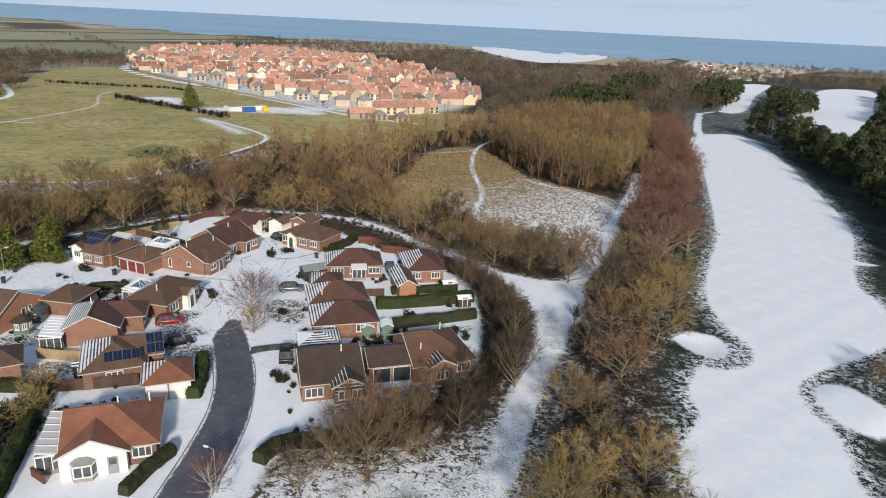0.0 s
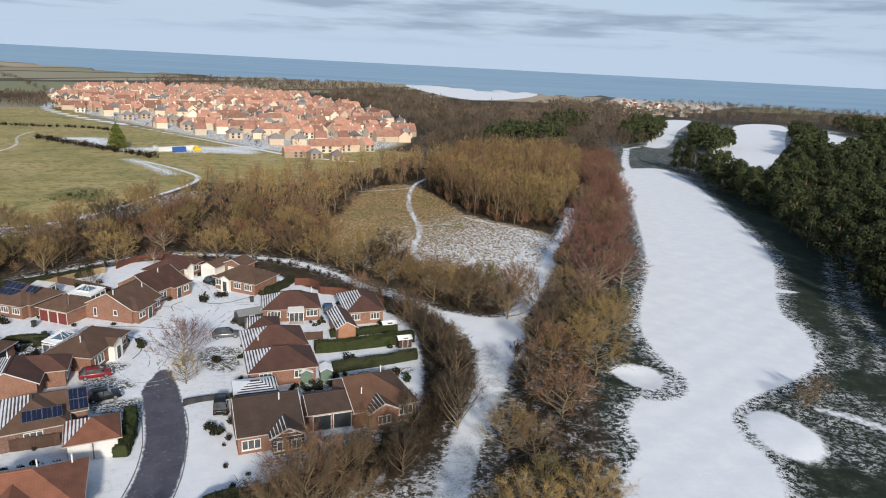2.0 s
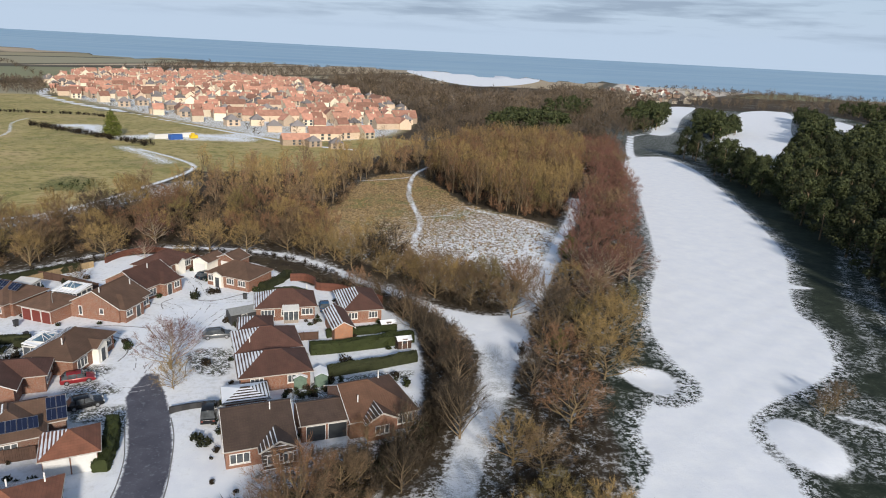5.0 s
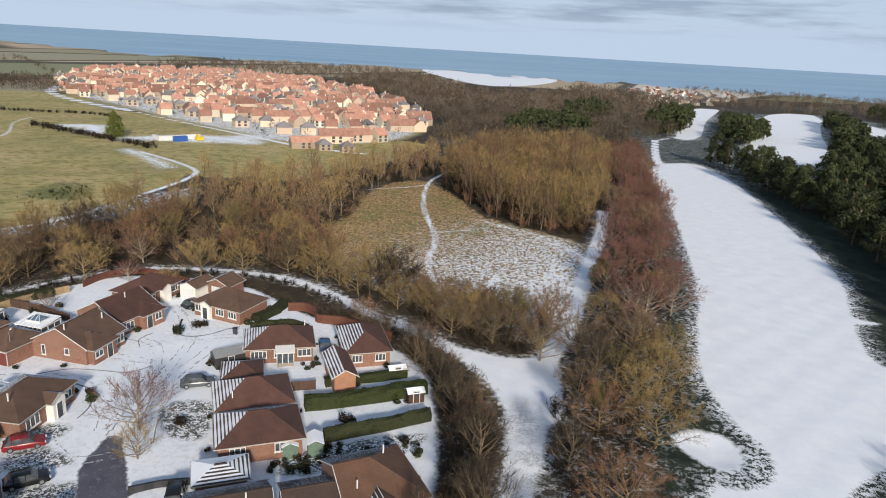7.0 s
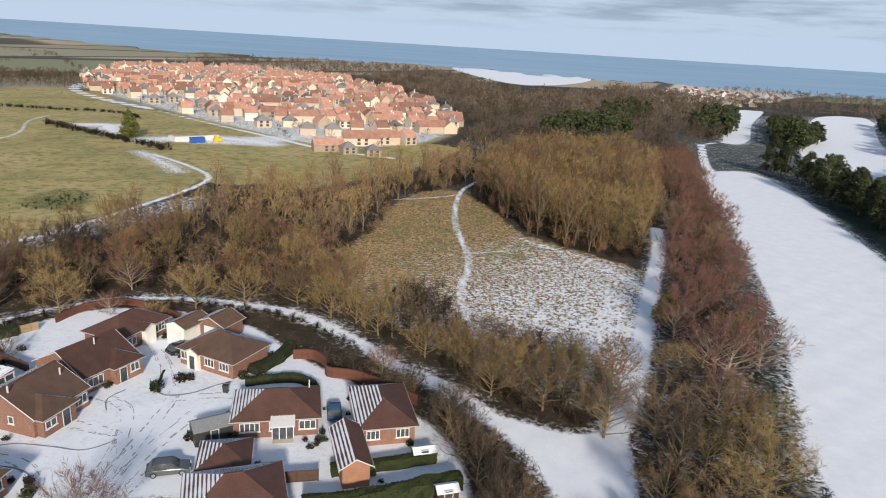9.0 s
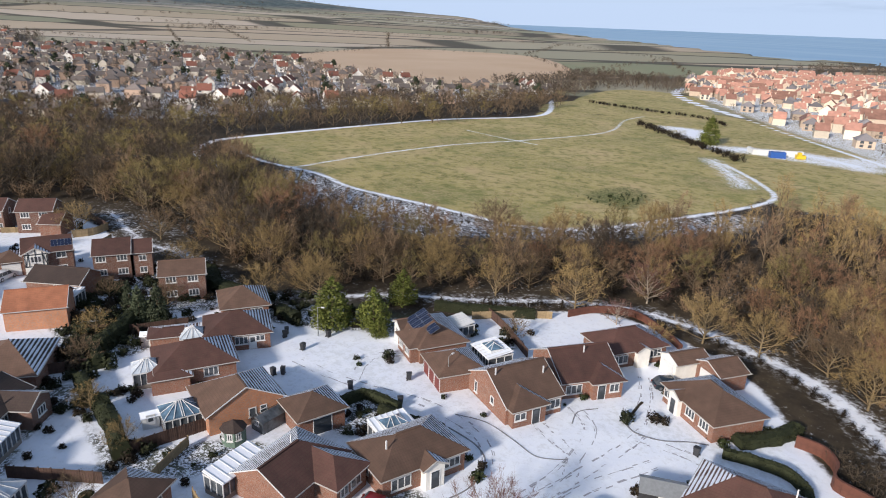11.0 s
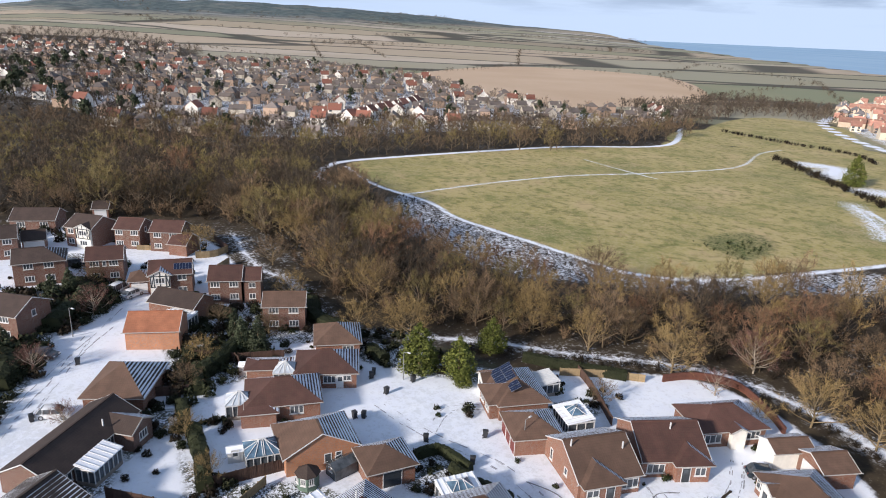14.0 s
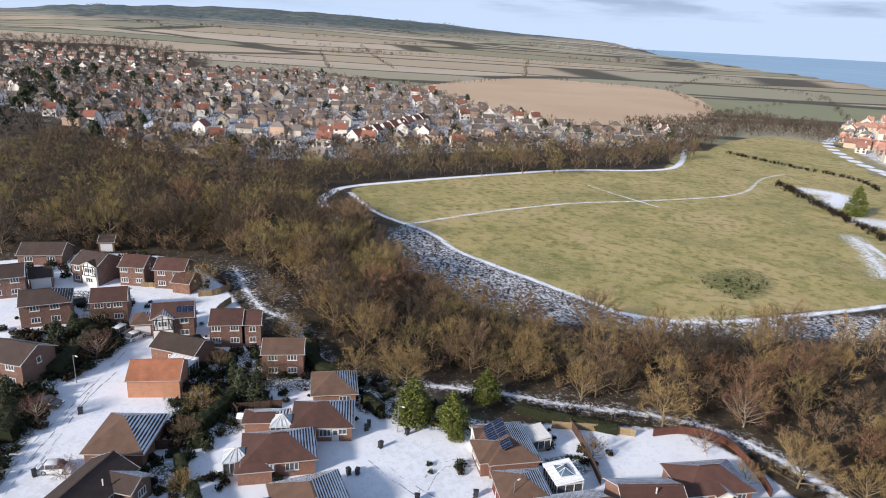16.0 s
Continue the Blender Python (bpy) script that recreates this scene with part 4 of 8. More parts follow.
def house(x, y, rot, L, W, label, ends="hh", h=2.55, slope=0.52, ov=0.4, roof=(M_ROOF_BROWN, M_ROOF_BROWN_S), wall=M_BRICK, wings=(), win=(), doors=(), chimneys=(), vents=(),
          snowy=1.0, name="bungalow", category="bungalow", solar=(), group="houses of the cul-de-sac"):
    """Local x runs along the ridge, the front faces -y. wings: (x, width, projection, 'g' or 'h', wall). win: (side, along, width, height, sill, lights)."""
    base = thing(name, pose(x, y, gz(x, y), 0, 0, rot), label, category, group)
    polys, top, ridge = hip_polys(L, W, h, slope, ov, ends)
    part("wall", wall_mesh(L, W, h, slope, ends, wall, ov=ov), base)
    part("roof", roof_mesh(polys, list(roof), rot, snowy=snowy), base)
    hl, hw = L / 2 + ov + 0.03, W / 2 + ov + 0.03
    rows = [((-hl, -hw, h - 0.08), (hl, -hw, h - 0.08), 0.06, 0.11), ((-hl, hw, h - 0.08), (hl, hw, h - 0.08), 0.06, 0.11)]
    for end, s in ((ends[0], -1), (ends[1], 1)):
        if end == "h":
            rows.append(((s * hl, -hw, h - 0.08), (s * hl, hw, h - 0.08), 0.06, 0.11))
    for row in rows:
        part("fascia", (*bars([row]), M_TRIM), base, "off-white painted fascia and gutter")
    for end, s in ((ends[0], -1), (ends[1], 1)):
        if end == "g":
            gx = s * (L / 2 + 0.19)
            for row in (((gx, -hw, h - 0.06), (gx, 0, top - 0.06), 0.06, 0.11), ((gx, 0, top - 0.06), (gx, hw, h - 0.06), 0.06, 0.11)):
                part("bargeboard", (*bars([row]), M_WHITE), base, "white bargeboard")
    # ridge tiles
    part("ridge_tile", (*bars([((ridge[0], 0, top), (ridge[1] + 0.01, 0, top), 0.26, 0.14)]), roof[0]), base)
    for wx, ww, proj, kind, wmat in wings:
        depth = proj + W / 2
        yf = -W / 2 - proj
        wv = wall_mesh(depth, ww, h, slope, kind + "h", wmat or wall, ov=ov)
        turn = Matrix.Translation((wx, yf + depth / 2, 0)) @ Matrix.Rotation(radians(90), 4, "Z")
        part("wing_wall", wv, base, m=turn)
        hwid = ww / 2 + ov
        ze = h + 0.004
        pk = ze + hwid * slope
        ye, yfr = -W / 2 - ov, (yf - 0.15 if kind == "g" else yf - ov)
        yb = ye + hwid + 0.3
        rz = pk
        front = yfr if kind == "g" else yfr + hwid
        polys = [[(wx - hwid, yfr, ze), (wx, front, rz), (wx, yb, rz), (wx - hwid, ye + 0.3, ze)], [(wx + hwid, yfr, ze), (wx + hwid, ye + 0.3, ze), (wx, yb, rz), (wx, front, rz)]]
        if kind == "h":
            polys.append([(wx - hwid, yfr, ze), (wx + hwid, yfr, ze), (wx, front, rz)])
        part("wing_roof", roof_mesh(polys, list(roof), rot, snowy=snowy), base)
        g = 0.07
        rows = [((wx - hwid - 0.03, yfr, h - 0.08), (wx - hwid - 0.03, ye, h - 0.08), g, 0.11), ((wx + hwid + 0.03, yfr, h - 0.08), (wx + hwid + 0.03, ye, h - 0.08), g, 0.11)]
        if kind == "h":
            rows.append(((wx - hwid, yfr - 0.03, h - 0.08), (wx + hwid, yfr - 0.03, h - 0.08), g, 0.11))
        else:
            rows += [((wx - hwid, yfr - 0.04, ze - 0.06), (wx, yfr - 0.04, pk - 0.06), 0.06, 0.2), ((wx, yfr - 0.04, pk - 0.06), (wx + hwid, yfr - 0.04, ze - 0.06), 0.06, 0.2)]
        for row in rows:
            part("wing_fascia", (*bars([row]), M_TRIM), base, "off-white painted fascia")
    PLANTED.append((x, y, rot, L, W, [w[:3] for w in wings], [d[:2] for d in doors]))
    if label.startswith("half-timbered"):
        wx, ww, proj, _, _ = wings[0]
        fy = -W / 2 - proj - 0.03
        hh = h + ov * slope - 0.2
        beams = [((wx - ww / 2, fy, z), (wx + ww / 2, fy, z), 0.05, 0.16) for z in (2.35, hh - 0.1)]
        beams += [((wx + ww * k, fy, 2.35), (wx + ww * k, fy, hh + (0.5 - abs(k)) * ww * slope), 0.05, 0.14) for k in (-0.47, -0.3, 0.0, 0.3, 0.47)]
        beams += [((wx + sgn * ww * 0.45, fy, 2.45), (wx + sgn * ww * 0.32, fy, hh - 0.2), 0.05, 0.12) for sgn in (-1, 1)]
        for p0, p1, bw, bh in beams:
            if abs(p0[0] - p1[0]) < 1e-6:
                part("beam", (*boxes((p0[0] - bh / 2, p0[0] + bh / 2, fy - 0.025, fy + 0.025, p0[2], p1[2])), M_DOOR_DARK), base, "dark timber beam")
            else:
                part("beam", (*bars([(p0, p1, bw, bh)]), M_DOOR_DARK), base, "dark timber beam")
    sides = {"f": (0, -W / 2), "b": (180, W / 2), "r": (90, L / 2), "l": (-90, -L / 2)}
    def place(side, along):
        if side[0] == "w":
            wx, ww, proj, _, _ = wings[int(side[1])]
            return wx + along, -W / 2 - proj, 0
        t, off = sides[side]
        return {"f": (along, off, t), "b": (-along, off, t), "r": (off, along, t), "l": (off, -along, t)}[side]
    for side, along, ww, wh, sill, lights in win:
        px, py, t = place(side, along)
        add_window(base, px, py, sill, ww, wh, t, lights)
    for side, along, dw, dh, mat, dn in doors:
        px, py, t = place(side, along)
        add_door(base, px, py, 0.05, dw, dh, t, mat, dn)
    for cx, cy, tall in chimneys:
        part("chimney", (*boxes((cx - 0.35, cx + 0.35, cy - 0.3, cy + 0.3, h, top + tall), (cx - 0.4, cx + 0.4, cy - 0.35, cy + 0.35, top + tall, top + tall + 0.1)), M_BRICK_BROWN), base, "brick chimney stack")
    for cx, cy in vents:
        zz = h + (W / 2 + ov - abs(cy)) * slope
        part("flue", (*boxes((cx - 0.07, cx + 0.07, cy - 0.07, cy + 0.07, zz - 0.1, zz + 0.9)), M_WHITE), base, "pale flue pipe")
    for side, u, v, cols, nrows in solar:
        # panels laid on a roof plane, counted along the eave and up the slope
        pw, ph = 1.0, 1.6
        ang = math.atan(slope)
        for i in range(cols):
            for j in range(nrows):
                px, up = u + i * (pw + 0.05), v + j * (ph + 0.05)
                if side == "f":
                    m = Matrix.Translation((px, -W / 2 - ov, h)) @ Matrix.Rotation(ang, 4, "X")
                elif side == "r":
                    m = Matrix.Translation((L / 2 + ov, px, h)) @ Matrix.Rotation(radians(90), 4, "Z") @ Matrix.Rotation(ang, 4, "X")
                elif side == "w":
                    m = Matrix.Translation((wings[0][0] - wings[0][1] / 2 - ov, px, h)) @ Matrix.Rotation(radians(-90), 4, "Z") @ Matrix.Rotation(ang, 4, "X")
                else:
                    m = Matrix.Translation((-L / 2 - ov, px, h)) @ Matrix.Rotation(radians(-90), 4, "Z") @ Matrix.Rotation(ang, 4, "X")
                key = "solar"
                if key not in WINDOW_CACHE:
                    fv, ff = boxes((0, pw, 0, 0.03, 0.03, 0.09), (0, pw, ph - 0.03, ph, 0.03, 0.09), (0, 0.03, 0.03, ph - 0.03, 0.03, 0.09), (pw - 0.03, pw, 0.03, ph - 0.03, 0.03, 0.09), (pw / 2 - 0.01, pw / 2 + 0.01, 0.03, ph - 0.03, 0.03, 0.082))
                    cv, cf = boxes((0.03, pw - 0.03, 0.03, ph - 0.03, 0.03, 0.075))
                    WINDOW_CACHE[key] = (mesh_data("solar_panel", cv, cf, M_SOLAR), mesh_data("panel_frame", fv, ff, M_ALU))
                a, b = WINDOW_CACHE[key]
                ob = part("solar_panel", a, base, "dark blue solar panel", m @ Matrix.Translation((0, up, 0)))
                part("panel_frame", b, ob)
    return base


BROWN, PLUM, RED, DARK = (M_ROOF_BROWN, M_ROOF_BROWN_S), (M_ROOF_PLUM, M_ROOF_PLUM_S), (M_ROOF_RED, M_ROOF_RED_S), (M_ROOF_DARK, M_ROOF_DARK_T)
WF = lambda *xs: [("f", x, 1.8, 1.2, 0.95, 3) for x in xs]
GD = "garage_door"
# close-in houses by the asphalt road
front_house = house(-33.0, 62.6, 18, 8.8, 8.4, "bungalow with red pantile roof and white rendered gable", roof=RED, wall=M_BRICK_BROWN, wings=[(-1.35, 6.1, 1.0, "g", M_RENDER)], ends="gh",
      win=[("f", 3.0, 1.9, 1.2, 0.9, 3)], snowy=0.5, doors=[("w0", 1.75, 1.0, 2.05, M_METAL, "door")], vents=[(3.6, 1.0), (0.5, 1.0)])
def add_bay(base, x, y, w, out, tall):
    """A white-framed bay with a dwarf wall and a lead-grey hipped top, on a wall that faces -y."""
    p = [(x - w / 2, y), (x - w / 3, y - out), (x + w / 3, y - out), (x + w / 2, y)]
    def ring(z0, z1, grow=0.0):
        v = [(a * (1 + grow) - x * grow, b - grow * 0.6 * (b < y), z) for z in (z0, z1) for a, b in p]
        return v, [(0, 1, 5, 4), (1, 2, 6, 5), (2, 3, 7, 6), (3, 2, 1, 0), (4, 5, 6, 7), (3, 0, 4, 7)]
    part("bay_wall", (*ring(-0.4, 0.6), M_BRICK_MID), base, "brick dwarf wall of the bay")
    part("bay_glazing", (*ring(0.6, tall), M_GLASS), base)
    part("bay_sill", (*ring(0.55, 0.68, 0.06), M_WHITE), base)
    part("bay_head", (*ring(tall - 0.1, tall + 0.1, 0.06), M_WHITE), base)
    for a, b in p + [((p[1][0] + p[2][0]) / 2, y - out)]:
        part("bay_mullion", (*boxes((a - 0.06, a + 0.06, b - 0.06, b + 0.06, 0.6, tall)), M_WHITE), base)
    v = [(a, b - 0.08 * (b < y), tall + 0.1) for a, b in p] + [(x - w / 5, y, tall + 0.6), (x + w / 5, y, tall + 0.6)]
    part("bay_roof", (v, [(0, 1, 4), (1, 2, 5, 4), (2, 3, 5), (3, 2, 1, 0), (0, 4, 5, 3)], M_METAL), base, "grey lead-topped bay roof")


add_bay(front_house, -2.25, -5.2, 2.4, 0.8, 1.9)
house(-31.9, 74.5, 21, 5.2, 5.2, "double garage with red pyramid roof and two white doors", roof=RED, name="garage", category="garage", h=2.5, doors=[("f", -1.3, 2.3, 2.05, M_WHITE, GD), ("f", 1.3, 2.3, 2.05, M_WHITE, GD)])
house(-40.3, 78.6, 114, 8.6, 7.0, "brown-roofed brick bungalow with black solar panels on the hip", wall=M_BRICK_BROWN, wings=[(1.2, 5.6, 2.2, "g", None)], solar=[("l", -2.1, 1.2, 4, 1), ("w", -4.9, 0.2, 2, 2)],
      win=[("l", 0, 2.0, 1.2, 0.9, 3)], slope=0.5)
# row of hipped bungalows with hedged gardens
house(-12.7, 78.0, 16.5, 7.6, 9.0, "bungalow with dark frosted roof and bay window", ends="gg", roof=DARK, wall=M_BRICK, wings=[(1.8, 3.6, 1.6, "g", M_ROOF_DARK_T)], win=[("f", -2.3, 2.2, 1.3, 0.6, 3), ("w0", -0.7, 1.4, 1.2, 0.8, 2), ("w0", 0.9, 1.2, 1.2, 0.8, 2)], vents=[(1.5, -0.8)], snowy=0.8)
house(-5.4, 81.2, 16, 5.8, 5.4, "low brown-roofed link garage between two bungalows", ends="gg", roof=DARK, name="garage", category="garage", slope=0.42, doors=[("f", -1.2, 2.2, 2.0, M_DOOR_DARK, GD), ("f", 1.4, 2.2, 2.0, M_DOOR_DARK, GD)])
house(0.5, 84.3, 21, 8.4, 9.2, "brown-roofed bungalow with frost on the hip tiles", ends="gh", roof=(M_ROOF_UMBER, M_ROOF_DARK_T), wings=[(-0.6, 3.6, 1.3, "g", None)], win=[("f", 2.9, 2.0, 1.3, 0.8, 3), ("w0", 0, 1.8, 1.2, 0.8, 3)], vents=[(1.5, 1.2), (-2.6, -2.6)])
house(-13.1, 94.3, 15, 9.2, 6.9, "hipped plum-brown roofed bungalow with snow on its shaded end", roof=PLUM, win=WF(-2.5, 2.4))
house(-15.3, 102.4, 16, 9.0, 7.2, "hipped plum-brown roofed bungalow between hedges", roof=PLUM, win=WF(-2.4, 2.4), vents=[(-2.6, -2.4)])
house(-17.9, 108.6, 10, 4.8, 4.8, "small hipped garage with snow on one slope", roof=PLUM, name="garage", category="garage", doors=[("f", 0, 2.3, 2.0, M_WHITE, GD)], slope=0.45)
house(-14.7, 119.5, 10, 9.7, 6.9, "red-brown hipped bungalow with a glazed porch", roof=PLUM, win=[("f", -3.0, 2.3, 1.2, 0.9, 4), ("f", -0.4, 0.8, 1.2, 0.9, 1), ("f", 3.6, 2.0, 1.2, 0.9, 3), ("l", 0, 1.6, 1.2, 0.9, 2)], vents=[(3.9, 1.2)])
house(-2.0, 120.0, 102, 9.6, 6.5, "bungalow with a tall hipped roof half under snow", roof=PLUM, win=[("l", -1.7, 1.6, 1.2, 0.9, 3), ("l", 1.8, 1.6, 1.2, 0.9, 3)])
house(-4.9, 110.8, 105, 7.9, 2.9, "narrow gabled garage with striped snow on the roof", ends="gg", roof=PLUM, name="garage", category="garage", wall=M_BRICK_ORANGE_LIT, doors=[("r", 0, 1.9, 2.0, M_DOOR_DARK, GD)], slope=0.6)
house(-15.3, 85.6, 15, 5.0, 3.8, "flat hipped garage under snow", roof=(M_ROOF_DARK_S, M_SNOW), name="garage", category="garage", slope=0.3, doors=[("l", 0, 2.3, 2.0, M_DOOR_DARK, GD)])
# the close beyond the junction
house(-25.4, 135.2, -27, 9.6, 7.2, "brown-roofed bungalow with white gabled porch", roof=BROWN, wings=[(-2.0, 1.9, 0.6, "g", M_RENDER)], win=[("f", -3.9, 1.5, 1.2, 0.9, 2), ("f", 0.6, 1.7, 1.2, 0.9, 3), ("f", 3.2, 1.7, 1.2, 0.9, 3)], doors=[("w0", 0, 0.9, 2.0, M_DOOR_DARK, "door")])
house(-28.6, 144.6, 65, 4.6, 4.8, "small brown-roofed brick garage", ends="gg", name="garage", category="garage", doors=[("l", 0, 2.2, 2.0, M_WHITE, GD)], slope=0.42)
house(-33.2, 143.4, 65, 5.4, 3.4, "low garage with a white gable end", ends="gg", name="garage", category="garage", wall=M_RENDER, doors=[("l", 0, 2.2, 2.0, M_WHITE, GD)], slope=0.42)
house(-41.6, 141.5, 67, 9.6, 6.6, "dark brown hipped bungalow with a white porch gable", roof=PLUM, wings=[(0.4, 2.0, 0.8, "g", M_RENDER)], win=[("f", -2.9, 2.4, 1.3, 0.7, 3), ("f", 3.0, 2.0, 1.2, 0.9, 3)])
house(-42.0, 129.8, 62, 8.4, 9.0, "plum-roofed bungalow with a hipped front wing", ends="gg", roof=PLUM, wings=[(1.9, 4.2, 1.0, "h", None)], win=[("f", -2.4, 2.3, 1.3, 0.7, 3), ("w0", 0.9, 1.4, 1.2, 0.9, 2)], doors=[("w0", -0.9, 1.0, 2.0, M_DOOR_DARK, "door")], vents=[(0.4, -1.0)])
house(-43.9, 119.3, 72, 8.0, 9.2, "brick gabled bungalow with brown roof and hipped front wing", ends="gg", wings=[(-1.3, 4.6, 1.0, "h", None)], win=[("w0", -1.3, 1.6, 1.0, 1.0, 2), ("f", 2.7, 2.2, 1.3, 0.7, 3), ("l", 1.4, 0.8, 1.0, 1.2, 1), ("l", -2.6, 0.7, 1.6, 0.6, 1)], doors=[("w0", 0.9, 1.0, 2.0, M_DOOR_DARK, "door")], vents=[(2.9, -1.8), (-3.4, -0.8)])
house(-52.5, 117.2, -23, 6.0, 6.2, "triple garage with brown hipped roof and maroon doors", name="garage", category="garage", doors=[("f", -2.0, 1.75, 2.0, M_DOOR_RED, GD), ("f", 0, 1.75, 2.0, M_DOOR_RED, GD), ("f", 2.0, 1.75, 2.0, M_DOOR_RED, GD)], slope=0.5)
house(-61.4, 121.4, -21, 9.4, 7.0, "brown hipped bungalow with rows of solar panels", wings=[(1.6, 5.0, 1.2, "h", None), (-2.9, 2.6, 0.6, "g", M_RENDER)], solar=[("f", -3.2, 1.3, 4, 2), ("f", 1.6, 2.6, 2, 1)], win=[("w1", 0, 1.5, 1.2, 0.9, 3), ("w0", -1.2, 1.6, 1.1, 0.9, 3), ("w0", 1.2, 1.6, 1.1, 0.9, 3)])
# west side of the close
house(-42.4, 100.2, 79, 9.8, 6.8, "brown hipped bungalow with white porch and bay window", wings=[(0.6, 2.2, 1.0, "g", M_RENDER)], win=[("f", -2.8, 2.3, 1.4, 0.6, 3), ("f", 3.3, 2.0, 1.1, 0.9, 3), ("l", 0, 0.9, 1.1, 1.0, 1)], doors=[("w0", 0, 0.95, 2.0, M_DOOR_DARK, "door")], vents=[(-3.2, -1.0)])
house(-47.9, 89.6, 105, 8.8, 6.9, "brick gabled bungalow with dark brown roof and white bargeboards", ends="gh", roof=(M_ROOF_PLUM, M_ROOF_DARK_S), wings=[(1.6, 4.6, 2.8, "h", None)], win=[("w0", 0.6, 1.6, 1.1, 0.9, 2), ("w0", -1.2, 1.2, 1.1, 0.9, 2)], vents=[(0.6, 0.6)])
house(-55.7, 97.3, -9, 5.0, 5.6, "garage with a brown pyramid roof", name="garage", category="garage", doors=[("r", 0, 2.2, 2.0, M_DOOR_DARK, GD)], slope=0.5)
house(-63.5, 91.9, -10, 7.4, 8.6, "orange brick gabled bungalow with brown roof", ends="hg", wall=M_BRICK_ORANGE_LIT, win=[("r", 0.6, 0.9, 1.2, 1.0, 1), ("r", 1.9, 0.8, 1.2, 1.0, 1)], wings=[], slope=0.55)
house(-75.4, 92.3, 71, 9.4, 7.2, "red-brown hipped bungalow in the close", roof=PLUM, win=WF(-2.6, 1.6))
house(-80.3, 101.0, 64, 8.6, 7.0, "brown hipped bungalow with a conservatory on its end", roof=PLUM, win=[("f", 0.4, 1.8, 1.2, 0.9, 3), ("f", 2.9, 1.3, 0.9, 1.2, 2)], doors=[("f", 1.9, 0.9, 2.0, M_WHITE, "door")])
house(-88.4, 106.4, 67, 6.8, 7.2, "brown hipped bungalow at the end of the close", win=[("f", 1.6, 1.8, 1.2, 0.9, 3)])
# western street
house(-103.5, 81.9, 65, 8.0, 6.4, "orange brick house with a terracotta gabled roof", ends="gg", roof=(M_ROOF_TERRA, M_ROOF_RED_S), wall=M_BRICK_ORANGE_LIT, h=3.2, name="house", category="house", slope=0.55, snowy=0)
house(-111.5, 87.6, 40, 9.0, 5.6, "dark gabled house roof with strips of snow", ends="gg", roof=DARK, h=3.0, name="house", category="house", win=WF(0))
house(-88.0, 74.7, 60, 7.6, 9.4, "hipped red-brown bungalow with heavy snow on one slope", roof=(M_ROOF_BROWN, M_ROOF_DARK_S), wings=[], win=[("f", 0, 1.8, 1.2, 0.9, 3)])
house(-75.9, 67.0, 135, 14.6, 6.4, "long dark-roofed bungalow with snow along the eaves", ends="gg", roof=(M_ROOF_DARK, M_ROOF_DARK_S), wall=M_BRICK_BROWN, wings=[(4.6, 3.6, 2.6, "g", None)], win=[("f", -5.4, 2.0, 1.2, 0.9, 3), ("f", -2.8, 0.9, 1.2, 0.9, 1), ("f", 1.8, 1.8, 1.2, 0.9, 3), ("w0", 0, 1.5, 1.1, 0.9, 3)], vents=[(2.4, -2.2)])
house(-63.6, 60.4, 130, 11.0, 7.4, "dark-roofed house striped with thin snow", ends="gg", roof=(M_ROOF_DARK_T, M_ROOF_DARK_T), wall=M_BRICK_BROWN, name="house", category="house")
house(-53.6, 76.0, 30, 4.8, 5.0, "small outbuilding with a brown pyramid roof", name="garage", category="garage", doors=[("r", 0, 2.2, 2.0, M_DOOR_DARK, GD)], slope=0.55)
W2 = [("f", -1.7, 1.6, 1.1, 0.8, 3), ("f", 1.6, 1.6, 1.1, 0.8, 3), ("f", -1.7, 1.6, 1.1, 3.2, 3), ("f", 1.6, 1.6, 1.1, 3.2, 3), ("r", 0, 0.9, 1.1, 3.2, 1)]
two = dict(wall=M_BRICK_MID, h=4.5, slope=0.5, name="house", category="house", group="two-storey houses by the wood")
house(-116.0, 96.9, 66, 5.8, 6.4, "two-storey red brick house with dark roof", ends="gg", roof=PLUM, win=W2, **two)
house(-113.9, 101.2, 66, 3.0, 5.4, "narrow two-storey brick extension", ends="gg", roof=PLUM, win=[("f", 0, 1.2, 1.1, 0.8, 2), ("f", 0, 1.2, 1.0, 3.0, 2)], **two)
house(-100.8, 102.4, 64, 7.0, 5.6, "two-storey brick house with a brown gabled roof", ends="gg", win=W2, **two)
house(-147.2, 93.9, 58, 6.6, 6.2, "two-storey pale brick house with plum roof", ends="gg", roof=PLUM, win=W2, **two)
house(-152.2, 87.2, 56, 5.4, 6.2, "two-storey brick house with plum roof", ends="gg", roof=PLUM, win=W2, **two)
house(-157.0, 79.4, 43, 6.6, 7.2, "half-timbered two-storey house with a white gable", ends="gg", roof=DARK, wings=[(1.4, 3.6, 0.5, "g", M_RENDER)], win=[("w0", 0, 1.8, 1.1, 3.0, 3), ("w0", 0, 1.8, 1.1, 0.8, 3), ("f", -2.0, 1.4, 1.1, 3.0, 2), ("f", -2.0, 1.4, 1.1, 0.8, 2)], **two)
house(-134.2, 79.2, 75, 6.4, 6.0, "two-storey brown brick house with white windows", ends="gg", roof=PLUM, win=W2 + [("f", 0, 0.7, 1.0, 3.2, 1)], **two)
